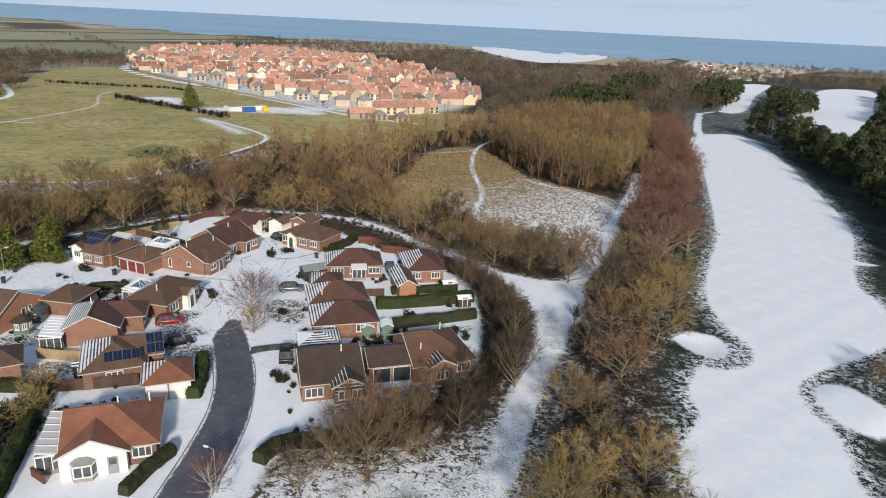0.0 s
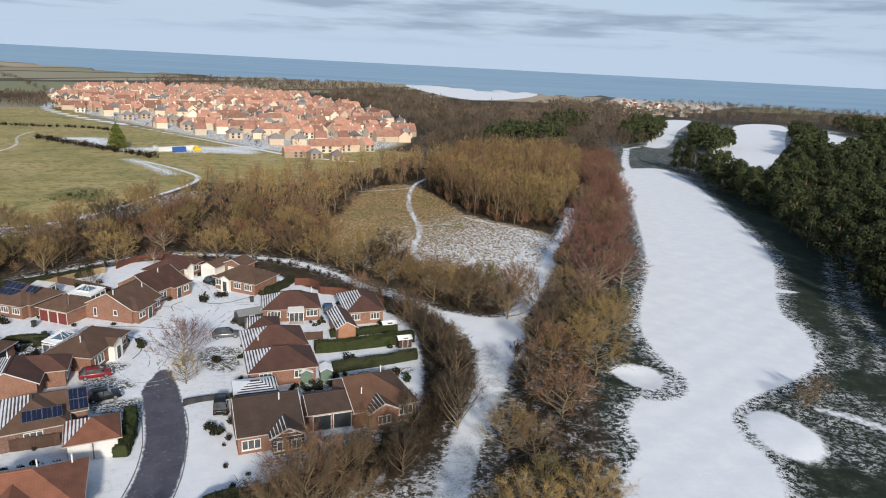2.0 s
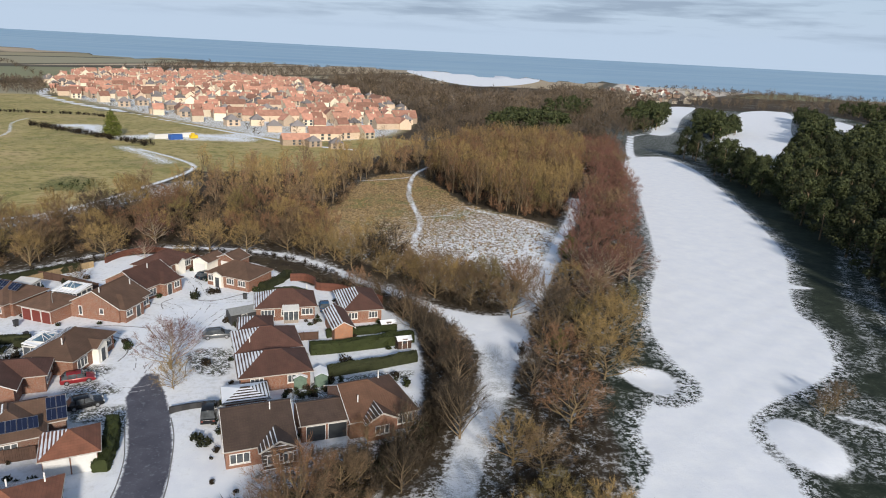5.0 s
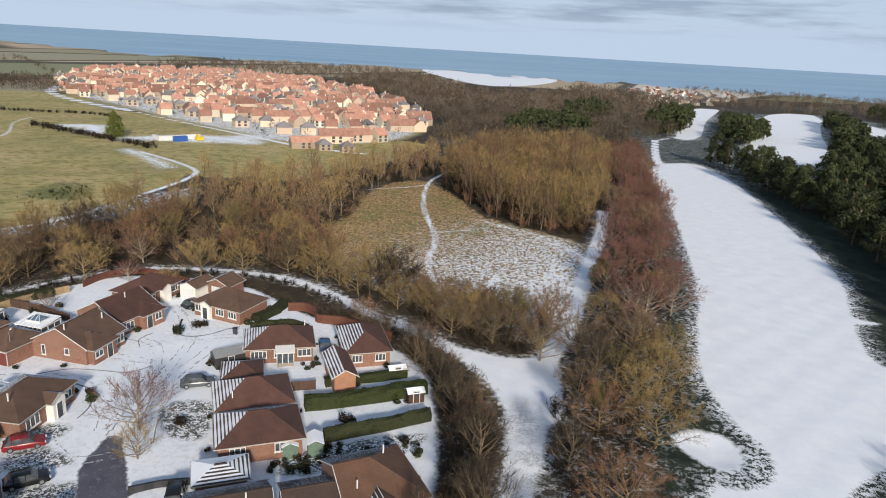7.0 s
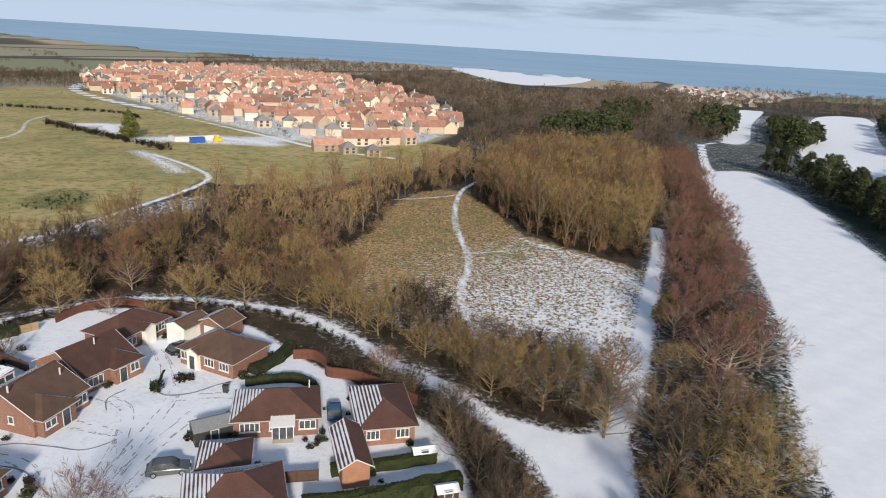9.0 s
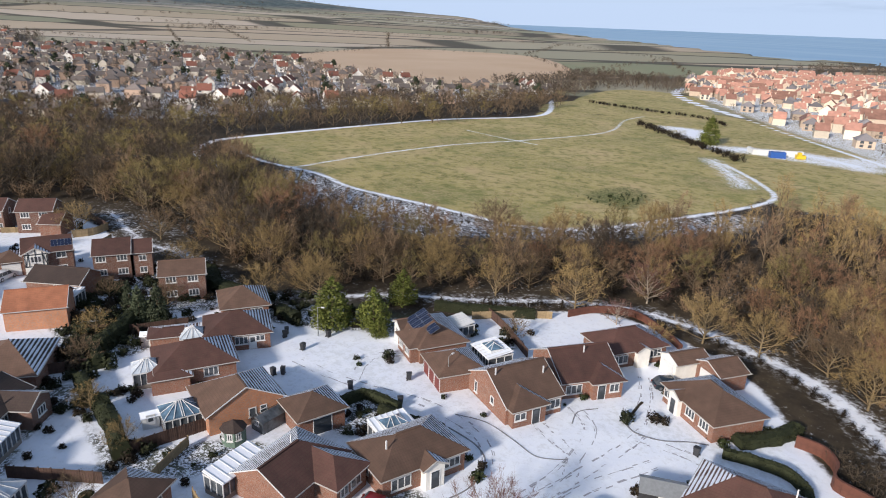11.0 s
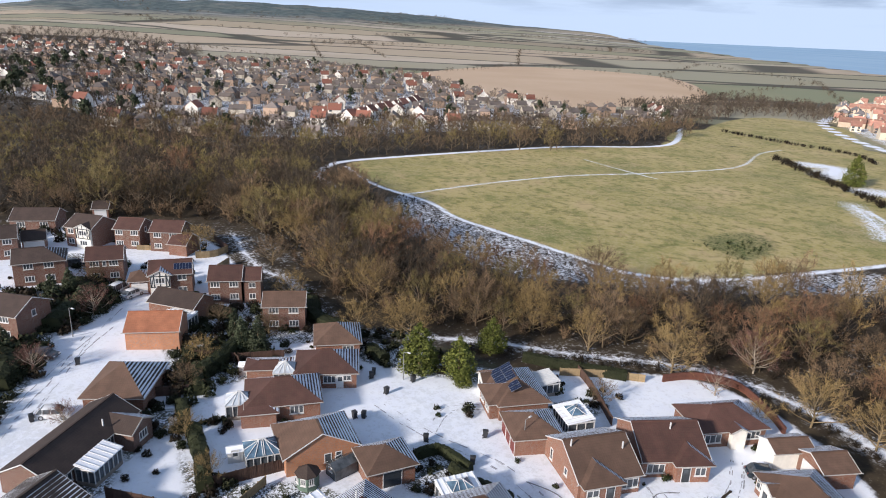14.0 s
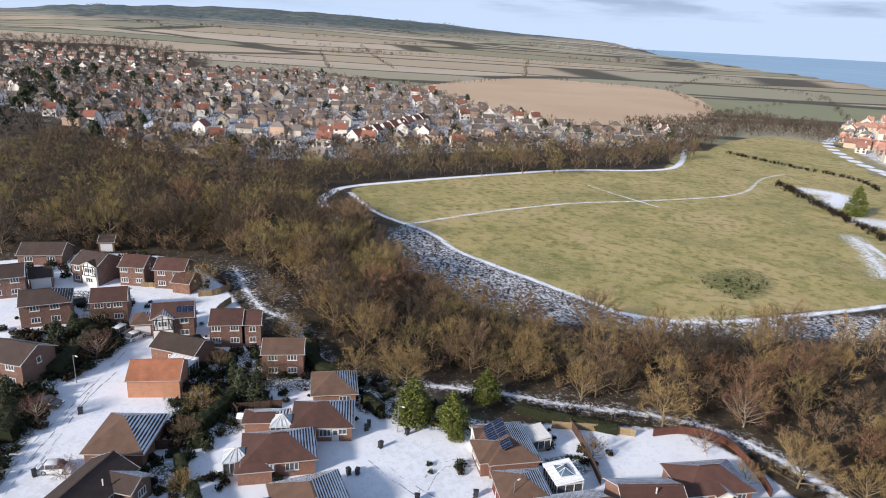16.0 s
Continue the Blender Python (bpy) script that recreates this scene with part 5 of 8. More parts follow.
house(-122.6, 88.6, 73, 7.4, 6.2, "half-timbered gabled house with roof panels", ends="gg", roof=PLUM, wings=[(-1.7, 3.4, 0.7, "g", M_RENDER)], solar=[("f", 0.6, 1.2, 3, 1)], win=[("w0", 0, 1.6, 1.1, 3.0, 3), ("w0", 0, 1.6, 1.1, 0.8, 3), ("f", 2.0, 1.5, 1.1, 3.2, 2), ("f", 2.0, 1.5, 1.1, 0.8, 2)], **two)
house(-125.4, 83.6, 73, 3.4, 4.6, "white-doored garage with a brown hipped roof", name="garage", category="garage", doors=[("f", 0, 2.6, 2.0, M_WHITE, GD)])
house(-137.6, 68.4, 82, 8.4, 6.6, "dark-roofed two-storey brick house behind shrubs", ends="gh", roof=DARK, win=W2, **two)
house(-116.0, 63.0, 45, 7.6, 7.0, "dark-roofed house with an orange brick gable", ends="gg", roof=DARK, win=W2, **two)
house(-174.5, 70.5, 66, 9.6, 7.0, "long dark-roofed bungalow below the wood", ends="gg", roof=DARK, wall=M_BRICK_MID, win=WF(-2.5, 2.4))
house(-155.0, 62.4, 84, 6.6, 6.4, "two-storey brick house with a dark roof and white windows", ends="gg", roof=DARK, win=W2, **two)
house(-157.6, 68.6, 84, 4.4, 5.0, "low garage with two white doors", ends="gg", roof=DARK, name="garage", category="garage", doors=[("f", 0, 3.6, 2.1, M_WHITE, GD)])
house(-143.0, 95.6, 48, 4.0, 5.4, "brick garage with a brown gabled roof", ends="gg", roof=PLUM, name="garage", category="garage", wall=M_BRICK, slope=0.6)
house(-178.6, 84.6, 70, 3.6, 4.6, "white-doored garage beside the half-timbered house", ends="gg", roof=DARK, name="garage", category="garage", doors=[("f", 0, 2.6, 2.1, M_WHITE, GD)])
house(-84.0, 93.4, 64, 6.0, 3.2, "low dark-roofed link building with a flat hip", roof=PLUM, name="garage", category="garage", slope=0.28, h=2.3)
house(-73.4, 88.2, 70, 4.4, 3.0, "low plum-roofed lean-to against the bungalow", roof=PLUM, name="garage", category="garage", slope=0.3, h=2.2)


# ---- trees ----
def limb(p, q, r0, r1, n):
    p, q = np.asarray(p, float), np.asarray(q, float)
    d = q - p
    d = d / (np.linalg.norm(d) + 1e-9)
    a = np.cross(d, (0, 0, 1.0) if abs(d[2]) < 0.9 else (1.0, 0, 0))
    a /= np.linalg.norm(a)
    b = np.cross(d, a)
    t = np.arange(n) * 2 * np.pi / n
    ring = np.cos(t)[:, None] * a + np.sin(t)[:, None] * b
    v = np.concatenate([p + ring * r0, q + ring * r1])
    i, j = np.arange(n), (np.arange(n) + 1) % n
    return v, np.concatenate([np.stack([i, j, j + n], 1), np.stack([i, j + n, i + n], 1)])


class Bits:
    def __init__(self):
        self.v, self.f, self.n = [], [], 0

    def add(self, v, f):
        self.v.append(v)
        self.f.append(f + self.n)
        self.n += len(v)

    def arrays(self):
        if not self.v:
            return np.zeros((0, 3)), np.zeros((0, 3), int)
        return np.concatenate(self.v), np.concatenate(self.f)


def twig_tris(rng, starts, dirs, length, width):
    """One slim triangle for each twig."""
    n = len(starts)
    d = dirs / np.linalg.norm(dirs, axis=1, keepdims=True)
    side = np.cross(d, rng.normal(size=(n, 3)))
    side /= np.linalg.norm(side, axis=1, keepdims=True) + 1e-9
    ln = length * rng.uniform(0.6, 1.25, (n, 1))
    v = np.stack([starts - side * width / 2, starts + side * width / 2, starts + d * ln], 1).reshape(-1, 3)
    return v, np.arange(3 * n).reshape(n, 3)


def bare_tree(seed, h=10.0, spread=3.6, limbs=11, subs=6, ends=4, twigs=6, tw=0.03, tl=0.9, fork=0.12, r=0.2, sides=6, lean=0.5):
    """A leafless tree 'h' metres high, its limbs fanning up from low on the trunk to a rounded crown: (trunk verts, tris), (crown verts, tris)."""
    rng = np.random.default_rng(seed)
    trunk, crown = Bits(), Bits()
    pts = [np.array([0, 0, -0.3])] + [np.array([rng.normal(0, 0.012 * h * k), rng.normal(0, 0.012 * h * k), h * 0.22 * k]) for k in range(1, 5)]
    rad = [r, r * 0.72, r * 0.45, r * 0.25, r * 0.08]
    for k in range(4):
        trunk.add(*limb(pts[k], pts[k + 1], rad[k], rad[k + 1], sides))
    starts, dirs = [], []
    for i in range(limbs):
        g = (i + rng.uniform(0.1, 0.9)) / limbs
        f = fork + (0.62 - fork) * g
        k = min(int(f / 0.22), 3)
        p0 = pts[k] + (pts[k + 1] - pts[k]) * min((f - 0.22 * k) / 0.22, 1.0)
        az = i * 2.399 + rng.uniform(-0.4, 0.4)
        # ends lie on a dome
        pol = (1.5 - 1.28 * g) * rng.uniform(0.85, 1.1)
        top = h * rng.uniform(0.9, 1.02)
        base = h * 0.40
        end = np.array([math.cos(az) * math.sin(pol) * spread, math.sin(az) * math.sin(pol) * spread, base + (top - base) * math.cos(pol)]) * np.array([1, 1, 1.0])
        out = np.array([math.cos(az), math.sin(az), 0])
        mid = p0 * 0.5 + end * 0.5 + out * spread * 0.07 - np.array([0, 0, 0.03 * h]) * lean
        r0 = r * 0.52 * (1.1 - 0.6 * g)
        trunk.add(*limb(p0, mid, r0, r0 * 0.55, 4))
        trunk.add(*limb(mid, end, r0 * 0.55, 0.012, 3))
        axis = (end - p0) / (np.linalg.norm(end - p0) + 1e-9)
        ln0 = np.linalg.norm(end - p0)
        for j in range(subs):
            t = 0.25 + 0.7 * (j + rng.uniform(0, 1)) / subs
            q0 = p0 + (mid - p0) * t * 2 if t < 0.5 else mid + (end - mid) * (t * 2 - 1)
            dv = axis * 0.95 + rng.normal(size=3) * 0.42 + out * 0.12 + np.array([0, 0, 0.18])
            dv /= np.linalg.norm(dv)
            ln = ln0 * rng.uniform(0.26, 0.42) * (1.15 - 0.5 * t)
            q1 = q0 + dv * ln
            if sides > 4:
                trunk.add(*limb(q0, q1, max(r0 * 0.22, tw * 0.6), tw * 0.25, 3))
            else:
                trunk.add(*twig_tris(rng, q0[None], dv[None], ln * 1.1, max(r0 * 0.5, tw * 1.2)))
            for e in range(ends):
                s0 = q0 + (q1 - q0) * rng.uniform(0.2, 0.95)
                ev = dv * 0.9 + rng.normal(size=3) * 0.42 + np.array([0, 0, 0.12])
                ev /= np.linalg.norm(ev)
                sl = ln * rng.uniform(0.4, 0.7)
                crown.add(*twig_tris(rng, s0[None], ev[None], sl, tw * 1.5))
                tt = rng.uniform(0.1, 0.95, twigs)[:, None]
                starts.append(s0 + ev * sl * tt)
                dirs.append(ev * 0.85 + rng.normal(size=(twigs, 3)) * 0.42 + np.array([0, 0, 0.1]))
    crown.add(*twig_tris(rng, np.concatenate(starts), np.concatenate(dirs), tl, tw))
    return trunk.arrays(), crown.arrays()


def bush_arrays(seed, h=2.5, spread=1.6, n=420, tw=0.06, tl=0.7):
    """A thicket: stems that fan up from the ground and end in twigs."""
    rng = np.random.default_rng(seed)
    crown = Bits()
    st = []
    for k in range(14):
        az, out = rng.uniform(0, 6.28), rng.uniform(0.1, 1) * spread
        p = np.array([rng.normal(0, 0.2), rng.normal(0, 0.2), -0.1])
        q = np.array([math.cos(az) * out, math.sin(az) * out, h * rng.uniform(0.55, 0.95) * (1 - 0.3 * (out / spread) ** 2)])
        crown.add(*twig_tris(rng, p[None], (q - p)[None], float(np.linalg.norm(q - p)), 0.06))
        tt = rng.uniform(0.25, 1, n // 14)[:, None]
        st.append(p + (q - p) * tt)
    st = np.concatenate(st)
    crown.add(*twig_tris(rng, st, rng.normal(size=st.shape) * 0.7 + np.array([0, 0, 0.5]), tl, tw))
    return crown.arrays()


def leaf_cloud(rng, centres, radii, per, size):
    """Small leaf or needle triangles scattered over the shells of clumps."""
    out = []
    for c, rad in zip(centres, radii):
        d = rng.normal(size=(per, 3))
        d /= np.linalg.norm(d, axis=1, keepdims=True)
        p = c + d * rad * rng.uniform(0.72, 1.08, (per, 1))
        u = np.cross(d, rng.normal(size=(per, 3)))
        u /= np.linalg.norm(u, axis=1, keepdims=True) + 1e-9
        w = np.cross(d, u) + d * rng.uniform(-0.5, 0.9, (per, 1))
        s = size * rng.uniform(0.6, 1.4, (per, 1))
        out.append(np.stack([p - u * s * 0.6, p + u * s * 0.6, p + w * s * 1.3], 1).reshape(-1, 3))
    v = np.concatenate(out)
    return v, np.arange(len(v)).reshape(-1, 3)


def pine_arrays(seed, h=12.0, spread=4.2, clumps=38, per=90, size=0.26, low=0.28):
    """A broad old pine: bare lower trunk, limbs, and dark needle clumps in layers."""
    rng = np.random.default_rng(seed)
    trunk = Bits()
    top = np.array([rng.normal(0, 0.4), rng.normal(0, 0.4), h * 0.85])
    trunk.add(*limb((0, 0, -0.4), top * 0.5, 0.30, 0.22, 6))
    trunk.add(*limb(top * 0.5, top, 0.22, 0.06, 6))
    cs, rs = [], []
    for k in range(clumps):
        f = low + (1 - low) * rng.uniform(0, 1) ** 0.8
        az = rng.uniform(0, 6.28)
        out = spread * math.sin(math.pi * min(1, (f - low) / (1 - low) * 0.72 + 0.28)) * rng.uniform(0.45, 1.0)
        c = np.array([math.cos(az) * out, math.sin(az) * out, h * f])
        cs.append(c)
        rs.append(np.array([1.25, 1.25, 0.8]) * rng.uniform(0.7, 1.25) * spread / 4.2)
        if k % 2 == 0:
            trunk.add(*limb(top * min(f * 0.9, 1), c, 0.07, 0.03, 3))
    return trunk.arrays(), leaf_cloud(rng, cs, rs, per, size)


def conifer_arrays(seed, h=7.6, spread=2.5, layers=12, size=0.2, per=48):
    """A garden conifer: whorls of drooping sprays that narrow to a point."""
    rng = np.random.default_rng(seed)
    trunk = Bits()
    trunk.add(*limb((0, 0, -0.3), (0, 0, h * 0.95), 0.16, 0.03, 5))
    cs, rs = [], []
    for k in range(layers):
        f = k / layers
        ring = spread * (1 - f ** 1.8) ** 0.8 * (0.55 + 0.45 * min(1, f * 4 + 0.4)) * (0.88 + 0.12 * math.sin(k * 2.1))
        n = max(3, int(9 * (1 - f) + 2))
        for i in range(n):
            az = i * 6.283 / n + k * 0.7 + rng.uniform(-0.25, 0.25)
            out = ring * rng.uniform(0.62, 1.0)
            cs.append(np.array([math.cos(az) * out, math.sin(az) * out, h * (0.06 + 0.9 * f) + rng.uniform(-0.2, 0.2)]))
            rs.append(np.array([0.75, 0.75, 0.6]) * rng.uniform(0.7, 1.2) * (0.55 + 0.6 * (1 - f)) * spread / 2.4)
    cs.append(np.array([0, 0, h * 0.97]))
    rs.append(np.array([0.3, 0.3, 0.5]))
    return trunk.arrays(), leaf_cloud(rng, cs, rs, per, size)


def as_mesh(name, arr, mat):
    return soft_mesh(name, arr[0], arr[1], [mat], None)


def scatter(rng, outline, gap, avoid=(), jitter=0.45):
    """Points on a jittered lattice inside an outline, off the strips and areas to avoid."""
    o = curve_pts(outline, 3)
    x0, y0, x1, y1 = o[:, 0].min(), o[:, 1].min(), o[:, 0].max(), o[:, 1].max()
    gx, gy = np.meshgrid(np.arange(x0, x1, gap), np.arange(y0, y1, gap))
    gx = gx + (np.arange(gx.shape[0]) % 2)[:, None] * gap / 2
    x = (gx + rng.uniform(-jitter, jitter, gx.shape) * gap).ravel()
    y = (gy + rng.uniform(-jitter, jitter, gy.shape) * gap).ravel()
    keep = inside(x, y, o)
    for kind, pts, clear in avoid:
        d = line_dist(x, y, curve_pts(pts, 3, False)) if kind == "line" else -area_sd(x, y, curve_pts(pts, 3))
        keep &= d > clear
    return x[keep], y[keep]


def wood(name, label, rng, places, protos, mats, scale=(0.8, 1.2), flat=1.0):
    """Many trees that nobody could count, as one object. protos: lists of (arrays, material index)."""
    vs, fs, ms, n = [], [], [], 0
    for x, y in places:
        pr = protos[rng.integers(len(protos))]
        s = rng.uniform(*scale)
        a = rng.uniform(0, 6.283)
        c, sn = math.cos(a) * s, math.sin(a) * s
        z = gz(x, y)
        for (v, f), mi in pr:
            w = np.stack([v[:, 0] * c - v[:, 1] * sn + x, v[:, 0] * sn + v[:, 1] * c + y, v[:, 2] * s * flat + z], 1)
            vs.append(w)
            fs.append(f + n)
            ms.append(np.full(len(f), mi))
            n += len(w)
    if vs:
        me = soft_mesh(name, np.concatenate(vs), np.concatenate(fs), mats, np.concatenate(ms))
        return tagged(new(name, me), label, "woodland", kind="stuff")


rng = np.random.default_rng(7)
MARGIN = MARGIN_SNOW
AVOID = [("area", MARGIN, 8.0), ("line", LANE, 4.4), ("line", LANE_UP, 2.4), ("line", LANE_BRANCH, 1.6), ("area", JUNCTION, 0.5), ("line", SCRUB_PATH, 2.0), ("area", SUBURB, 1.0), ("area", MEADOW, 2.0), ("area", MEADOW_EAST, 1.0),
         ("area", MEADOW_B, 2.0), ("area", SCRUB, -2.0), ("area", ESTATE, 0.0), ("line", FIELD_PATH, 2.5), ("line", ESTATE_ROAD, 7.0), ("line", LANE_BRANCH[:7], 3.2)]
mid_a = [bare_tree(100 + k, 8.6, 4.0, 18, 4, 3, 8, 0.040, 1.0, fork=0.07, sides=4, r=0.145, lean=0.7) for k in range(6)]
mid_b = [bare_tree(120 + k, 10.5, 2.0, 10, 4, 3, 4, 0.05, 1.2, fork=0.05, lean=0.1, sides=4, r=0.22) for k in range(4)]
far_a = [bare_tree(140 + k, 8.4, 4.4, 10, 3, 2, 7, 0.10, 1.3, fork=0.05, sides=3, lean=1.0) for k in range(4)]
dot_a = [bare_tree(150 + k, 8.6, 3.8, 6, 2, 2, 3, 0.30, 2.0, fork=0.05, sides=3) for k in range(4)]
bush_a = [bush_arrays(160 + k, 2.6, 1.7, 170, 0.07, 0.8) for k in range(4)]
P_BROWN = [[(t, 0), (c, 1)] for t, c in mid_a]
P_GOLD = [[(t, 0), (c, 2)] for t, c in mid_b]
P_GOLD_W = [[(t, 0), (c, 2)] for t, c in mid_a[:3]]
P_RED = [[(t, 0), (c, 3)] for t, c in mid_a]
P_GREY = [[(t, 0), (c, 4)] for t, c in mid_a[:4]]
P_RUST = [[(t, 0), (c, 5)] for t, c in mid_a[2:]]
P_OLIVE = [[(t, 0), (c, 6)] for t, c in mid_a[1:4]]
P_FAR = [[(t, 0), (c, 1)] for t, c in far_a]
P_FAR_MIX = P_FAR + [[(t, 0), (c, 2)] for t, c in far_a[:2]] + [[(t, 0), (c, 4)] for t, c in far_a[1:]]
P_DOT = [[(t, 0), (c, 1)] for t, c in dot_a]
P_DOT_MIX = P_DOT + [[(t, 0), (c, 2)] for t, c in dot_a[:1]] + [[(t, 0), (c, 4)] for t, c in dot_a]
P_TALL = [[(t, 0), (c, k)] for t, c in mid_b for k in (2, 5, 1)]
P_BUSH = [[(b, 1)] for b in bush_a]
M_TWIG_GREY = leafy("twigs_grey", (0.036, 0.028, 0.021), (0.105, 0.082, 0.058), 0.1, 0.8, 0.2)
# far woods take the twig colours with haze in them
FAR_MATS = [M_BARK_DARK, M_TWIG_HAZE, M_TWIG_MIST, M_TWIG_RED, M_TWIG_GREY, M_TWIG_HAZE, M_TWIG_MIST]
WOOD_MATS = [M_BARK_DARK, M_TWIG, M_TWIG_GOLD, M_TWIG_RED, M_TWIG_GREY, M_TWIG_RUST, M_TWIG_OLIVE]

VALLEY = [(-160, 128), (-125, 122), (-98, 117), (-78, 138), (-66, 148), (-52, 160), (-36, 164), (-22, 160), (-10, 150), (3, 138), (10, 131), (12, 140), (-8, 160), (-18, 182), (-8, 215), (-4, 252), (14, 272), (24, 300), (20, 322),
          (6, 306), (-8, 284), (-24, 260), (-36, 248), (-50, 252), (-64, 250), (-72, 217), (-80, 180), (-97, 168), (-140, 152), (-175, 155)]
xv, yv = scatter(rng, VALLEY, 6.4, AVOID[:11] + AVOID[12:])
sel = yv < 195
wood("valley_trees", "dense belt of bare brown trees in the valley", rng, zip(xv[sel], yv[sel]), P_BROWN + P_GREY[:2] + P_GOLD_W + P_GOLD_W + P_RUST + P_OLIVE, WOOD_MATS, (0.65, 1.3))
wood("poplar_trees", "tall slim bare trees with golden brown tops", rng, zip(xv[~sel], yv[~sel]), P_TALL + P_GOLD, WOOD_MATS, (0.7, 1.25))
xb, yb = scatter(rng, VALLEY, 3.6, AVOID[:11] + AVOID[12:])
wood("valley_undergrowth", "tangled brown undergrowth below the trees", rng, zip(xb, yb), P_BUSH + [[(b, 2)] for b in bush_a], [M_BARK, M_SHRUB, M_TWIG], (0.7, 1.5))
COPSE = [(20, 266), (25, 240), (31, 218), (42, 201), (58, 199), (66, 218), (80, 262), (92, 300), (96, 350), (60, 345), (36, 320)]
xc, yc = scatter(rng, COPSE, 4.3, [("line", LANE_UP, 2.4)])
wood("copse_trees", "round copse of tall golden bare willows", rng, zip(xc, yc), P_TALL + P_GOLD + P_OLIVE[:1], WOOD_MATS, (0.8, 1.5))
xb, yb = scatter(rng, COPSE, 4.0, [("line", LANE_UP, 2.4)])
wood("copse_undergrowth", "brown undergrowth round the copse", rng, zip(xb, yb), P_BUSH + [[(b, 2)] for b in bush_a], [M_BARK, M_SHRUB, M_TWIG_RUST], (0.9, 1.9))
FAR_WOOD = [(26, 352), (60, 345), (96, 350), (120, 330), (150, 425), (215, 500), (250, 640), (330, 800), (250, 1000), (60, 1050), (-60, 900), (0, 690), (34, 515), (24, 400)]
xf, yf = scatter(rng, FAR_WOOD, 10.5, [("area", FAIRWAY_C, 3), ("area", FAIRWAY_B, 3), ("area", ESTATE, 2), ("area", COAST_SNOW, 25), ("area", [(90, 820), (190, 830), (290, 1100), (80, 1140)], 0)])
sel = yf < 560
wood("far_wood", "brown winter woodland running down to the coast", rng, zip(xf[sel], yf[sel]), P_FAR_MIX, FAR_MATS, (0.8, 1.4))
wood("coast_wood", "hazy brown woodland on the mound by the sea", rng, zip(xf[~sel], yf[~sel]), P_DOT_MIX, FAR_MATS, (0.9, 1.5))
WEST_WOOD = [(-175, 155), (-140, 150), (-98, 117), (-120, 114), (-155, 113), (-172, 96), (-185, 60), (-300, 55), (-345, 100), (-306, 130), (-280, 184), (-283, 245), (-278, 400), (-262, 436), (-232, 366), (-227, 298), (-233, 238), (-232, 180), (-225, 160), (-190, 156)]
xw, yw = scatter(rng, WEST_WOOD, 7.8, [("area", SUBURB, 2), ("area", MARGIN, 6.0), ("line", FIELD_PATH, 3), ("line", FIELD_PATH_C, 2), ("line", LANE_BRANCH, 2)])
sel = np.hypot(xw, yw - 60) < 210
wood("west_wood", "dark brown bare woodland beyond the houses", rng, zip(xw[sel], yw[sel]), P_GREY + P_GREY + P_BROWN[:2] + P_OLIVE + P_RUST[:1], WOOD_MATS, (0.85, 1.6))
xb, yb = scatter(rng, WEST_WOOD, 5.4, [("area", SUBURB, 1), ("area", MARGIN, 3.0), ("line", FIELD_PATH, 2), ("line", FIELD_PATH_C, 2), ("line", LANE_BRANCH, 1.6)])
sel2 = np.hypot(xb, yb - 60) < 210
wood("west_undergrowth", "tangled brown undergrowth in the wood", rng, zip(xb[sel2], yb[sel2]), P_BUSH + [[(b, 2)] for b in bush_a], [M_BARK, M_SHRUB, M_TWIG], (1.0, 2.1))
wood("west_wood_edge", "bare trees between the meadow and the village", rng, zip(xw[~sel], yw[~sel]), P_FAR_MIX[1:], [M_BARK_DARK, M_TWIG_NEAR, M_TWIG_OLIVE, M_TWIG_RED, M_TWIG_GREY], (0.7, 1.3))
def along(rng, pts, gap, spread):
    """Points strewn along a line."""
    c = curve_pts(pts, 6, False)
    out = []
    for a, b in zip(c[:-1], c[1:]):
        for _ in range(max(1, int(math.hypot(*(b - a)) / gap))):
            q = a + (b - a) * rng.uniform()
            out.append((q[0] + rng.normal(0, spread), q[1] + rng.normal(0, spread)))
    return out


wood("field_hedge", "brown leafless hedge along the meadow edge", rng, along(rng, [(-178, 380), (-150, 358), (-135, 347), (-115, 332), (-98, 319)], 0.9, 1.3), P_BUSH, [M_BARK, M_SHRUB], (0.8, 1.3))
wood("field_hedge", "low brown hedge across the meadow", rng, along(rng, [(-252, 444), (-205, 440), (-172, 440), (-150, 420)], 1.0, 0.8), P_BUSH, [M_BARK, M_SHRUB], (0.6, 1.0))
for area in ([(4, 142), (12, 148), (26, 144), (31, 131), (24, 120), (14, 125)], [(-4, 160), (2, 150), (9, 140), (12, 146), (8, 160), (0, 170)]):
    xb, yb = scatter(rng, area, 2.5, [("line", LANE_UP, 2.6), ("line", LANE_BRANCH, 2.2), ("area", JUNCTION, 1.0), ("line", SCRUB_PATH, 1.0)])
    wood("junction_thicket", "dark tangled thicket at the foot of the open scrub", rng, zip(xb, yb), P_BUSH, [M_BARK, M_SHRUB], (0.7, 1.4))
wood("meadow_bramble", "dark green bramble patch in the meadow", rng, along(rng, [(-98, 216), (-97, 226), (-92, 232), (-90, 216)], 0.7, 1.6), P_BUSH, [M_BARK, M_HEDGE], (0.25, 0.5))
xn, yn = scatter(rng, MARGIN_SNOW, 3.4, [("line", FIELD_PATH, 2.0)])
wood("margin_scrub", "low dark scrub standing in the snow below the meadow", rng, zip(xn, yn), P_BUSH, [M_BARK, M_SHRUB], (0.25, 0.55))
VILLAGE_BELT = [(-345, 100), (-320, 128), (-300, 140), (-290, 184), (-292, 250), (-290, 330), (-305, 330), (-312, 250), (-312, 190), (-330, 150), (-360, 118)]
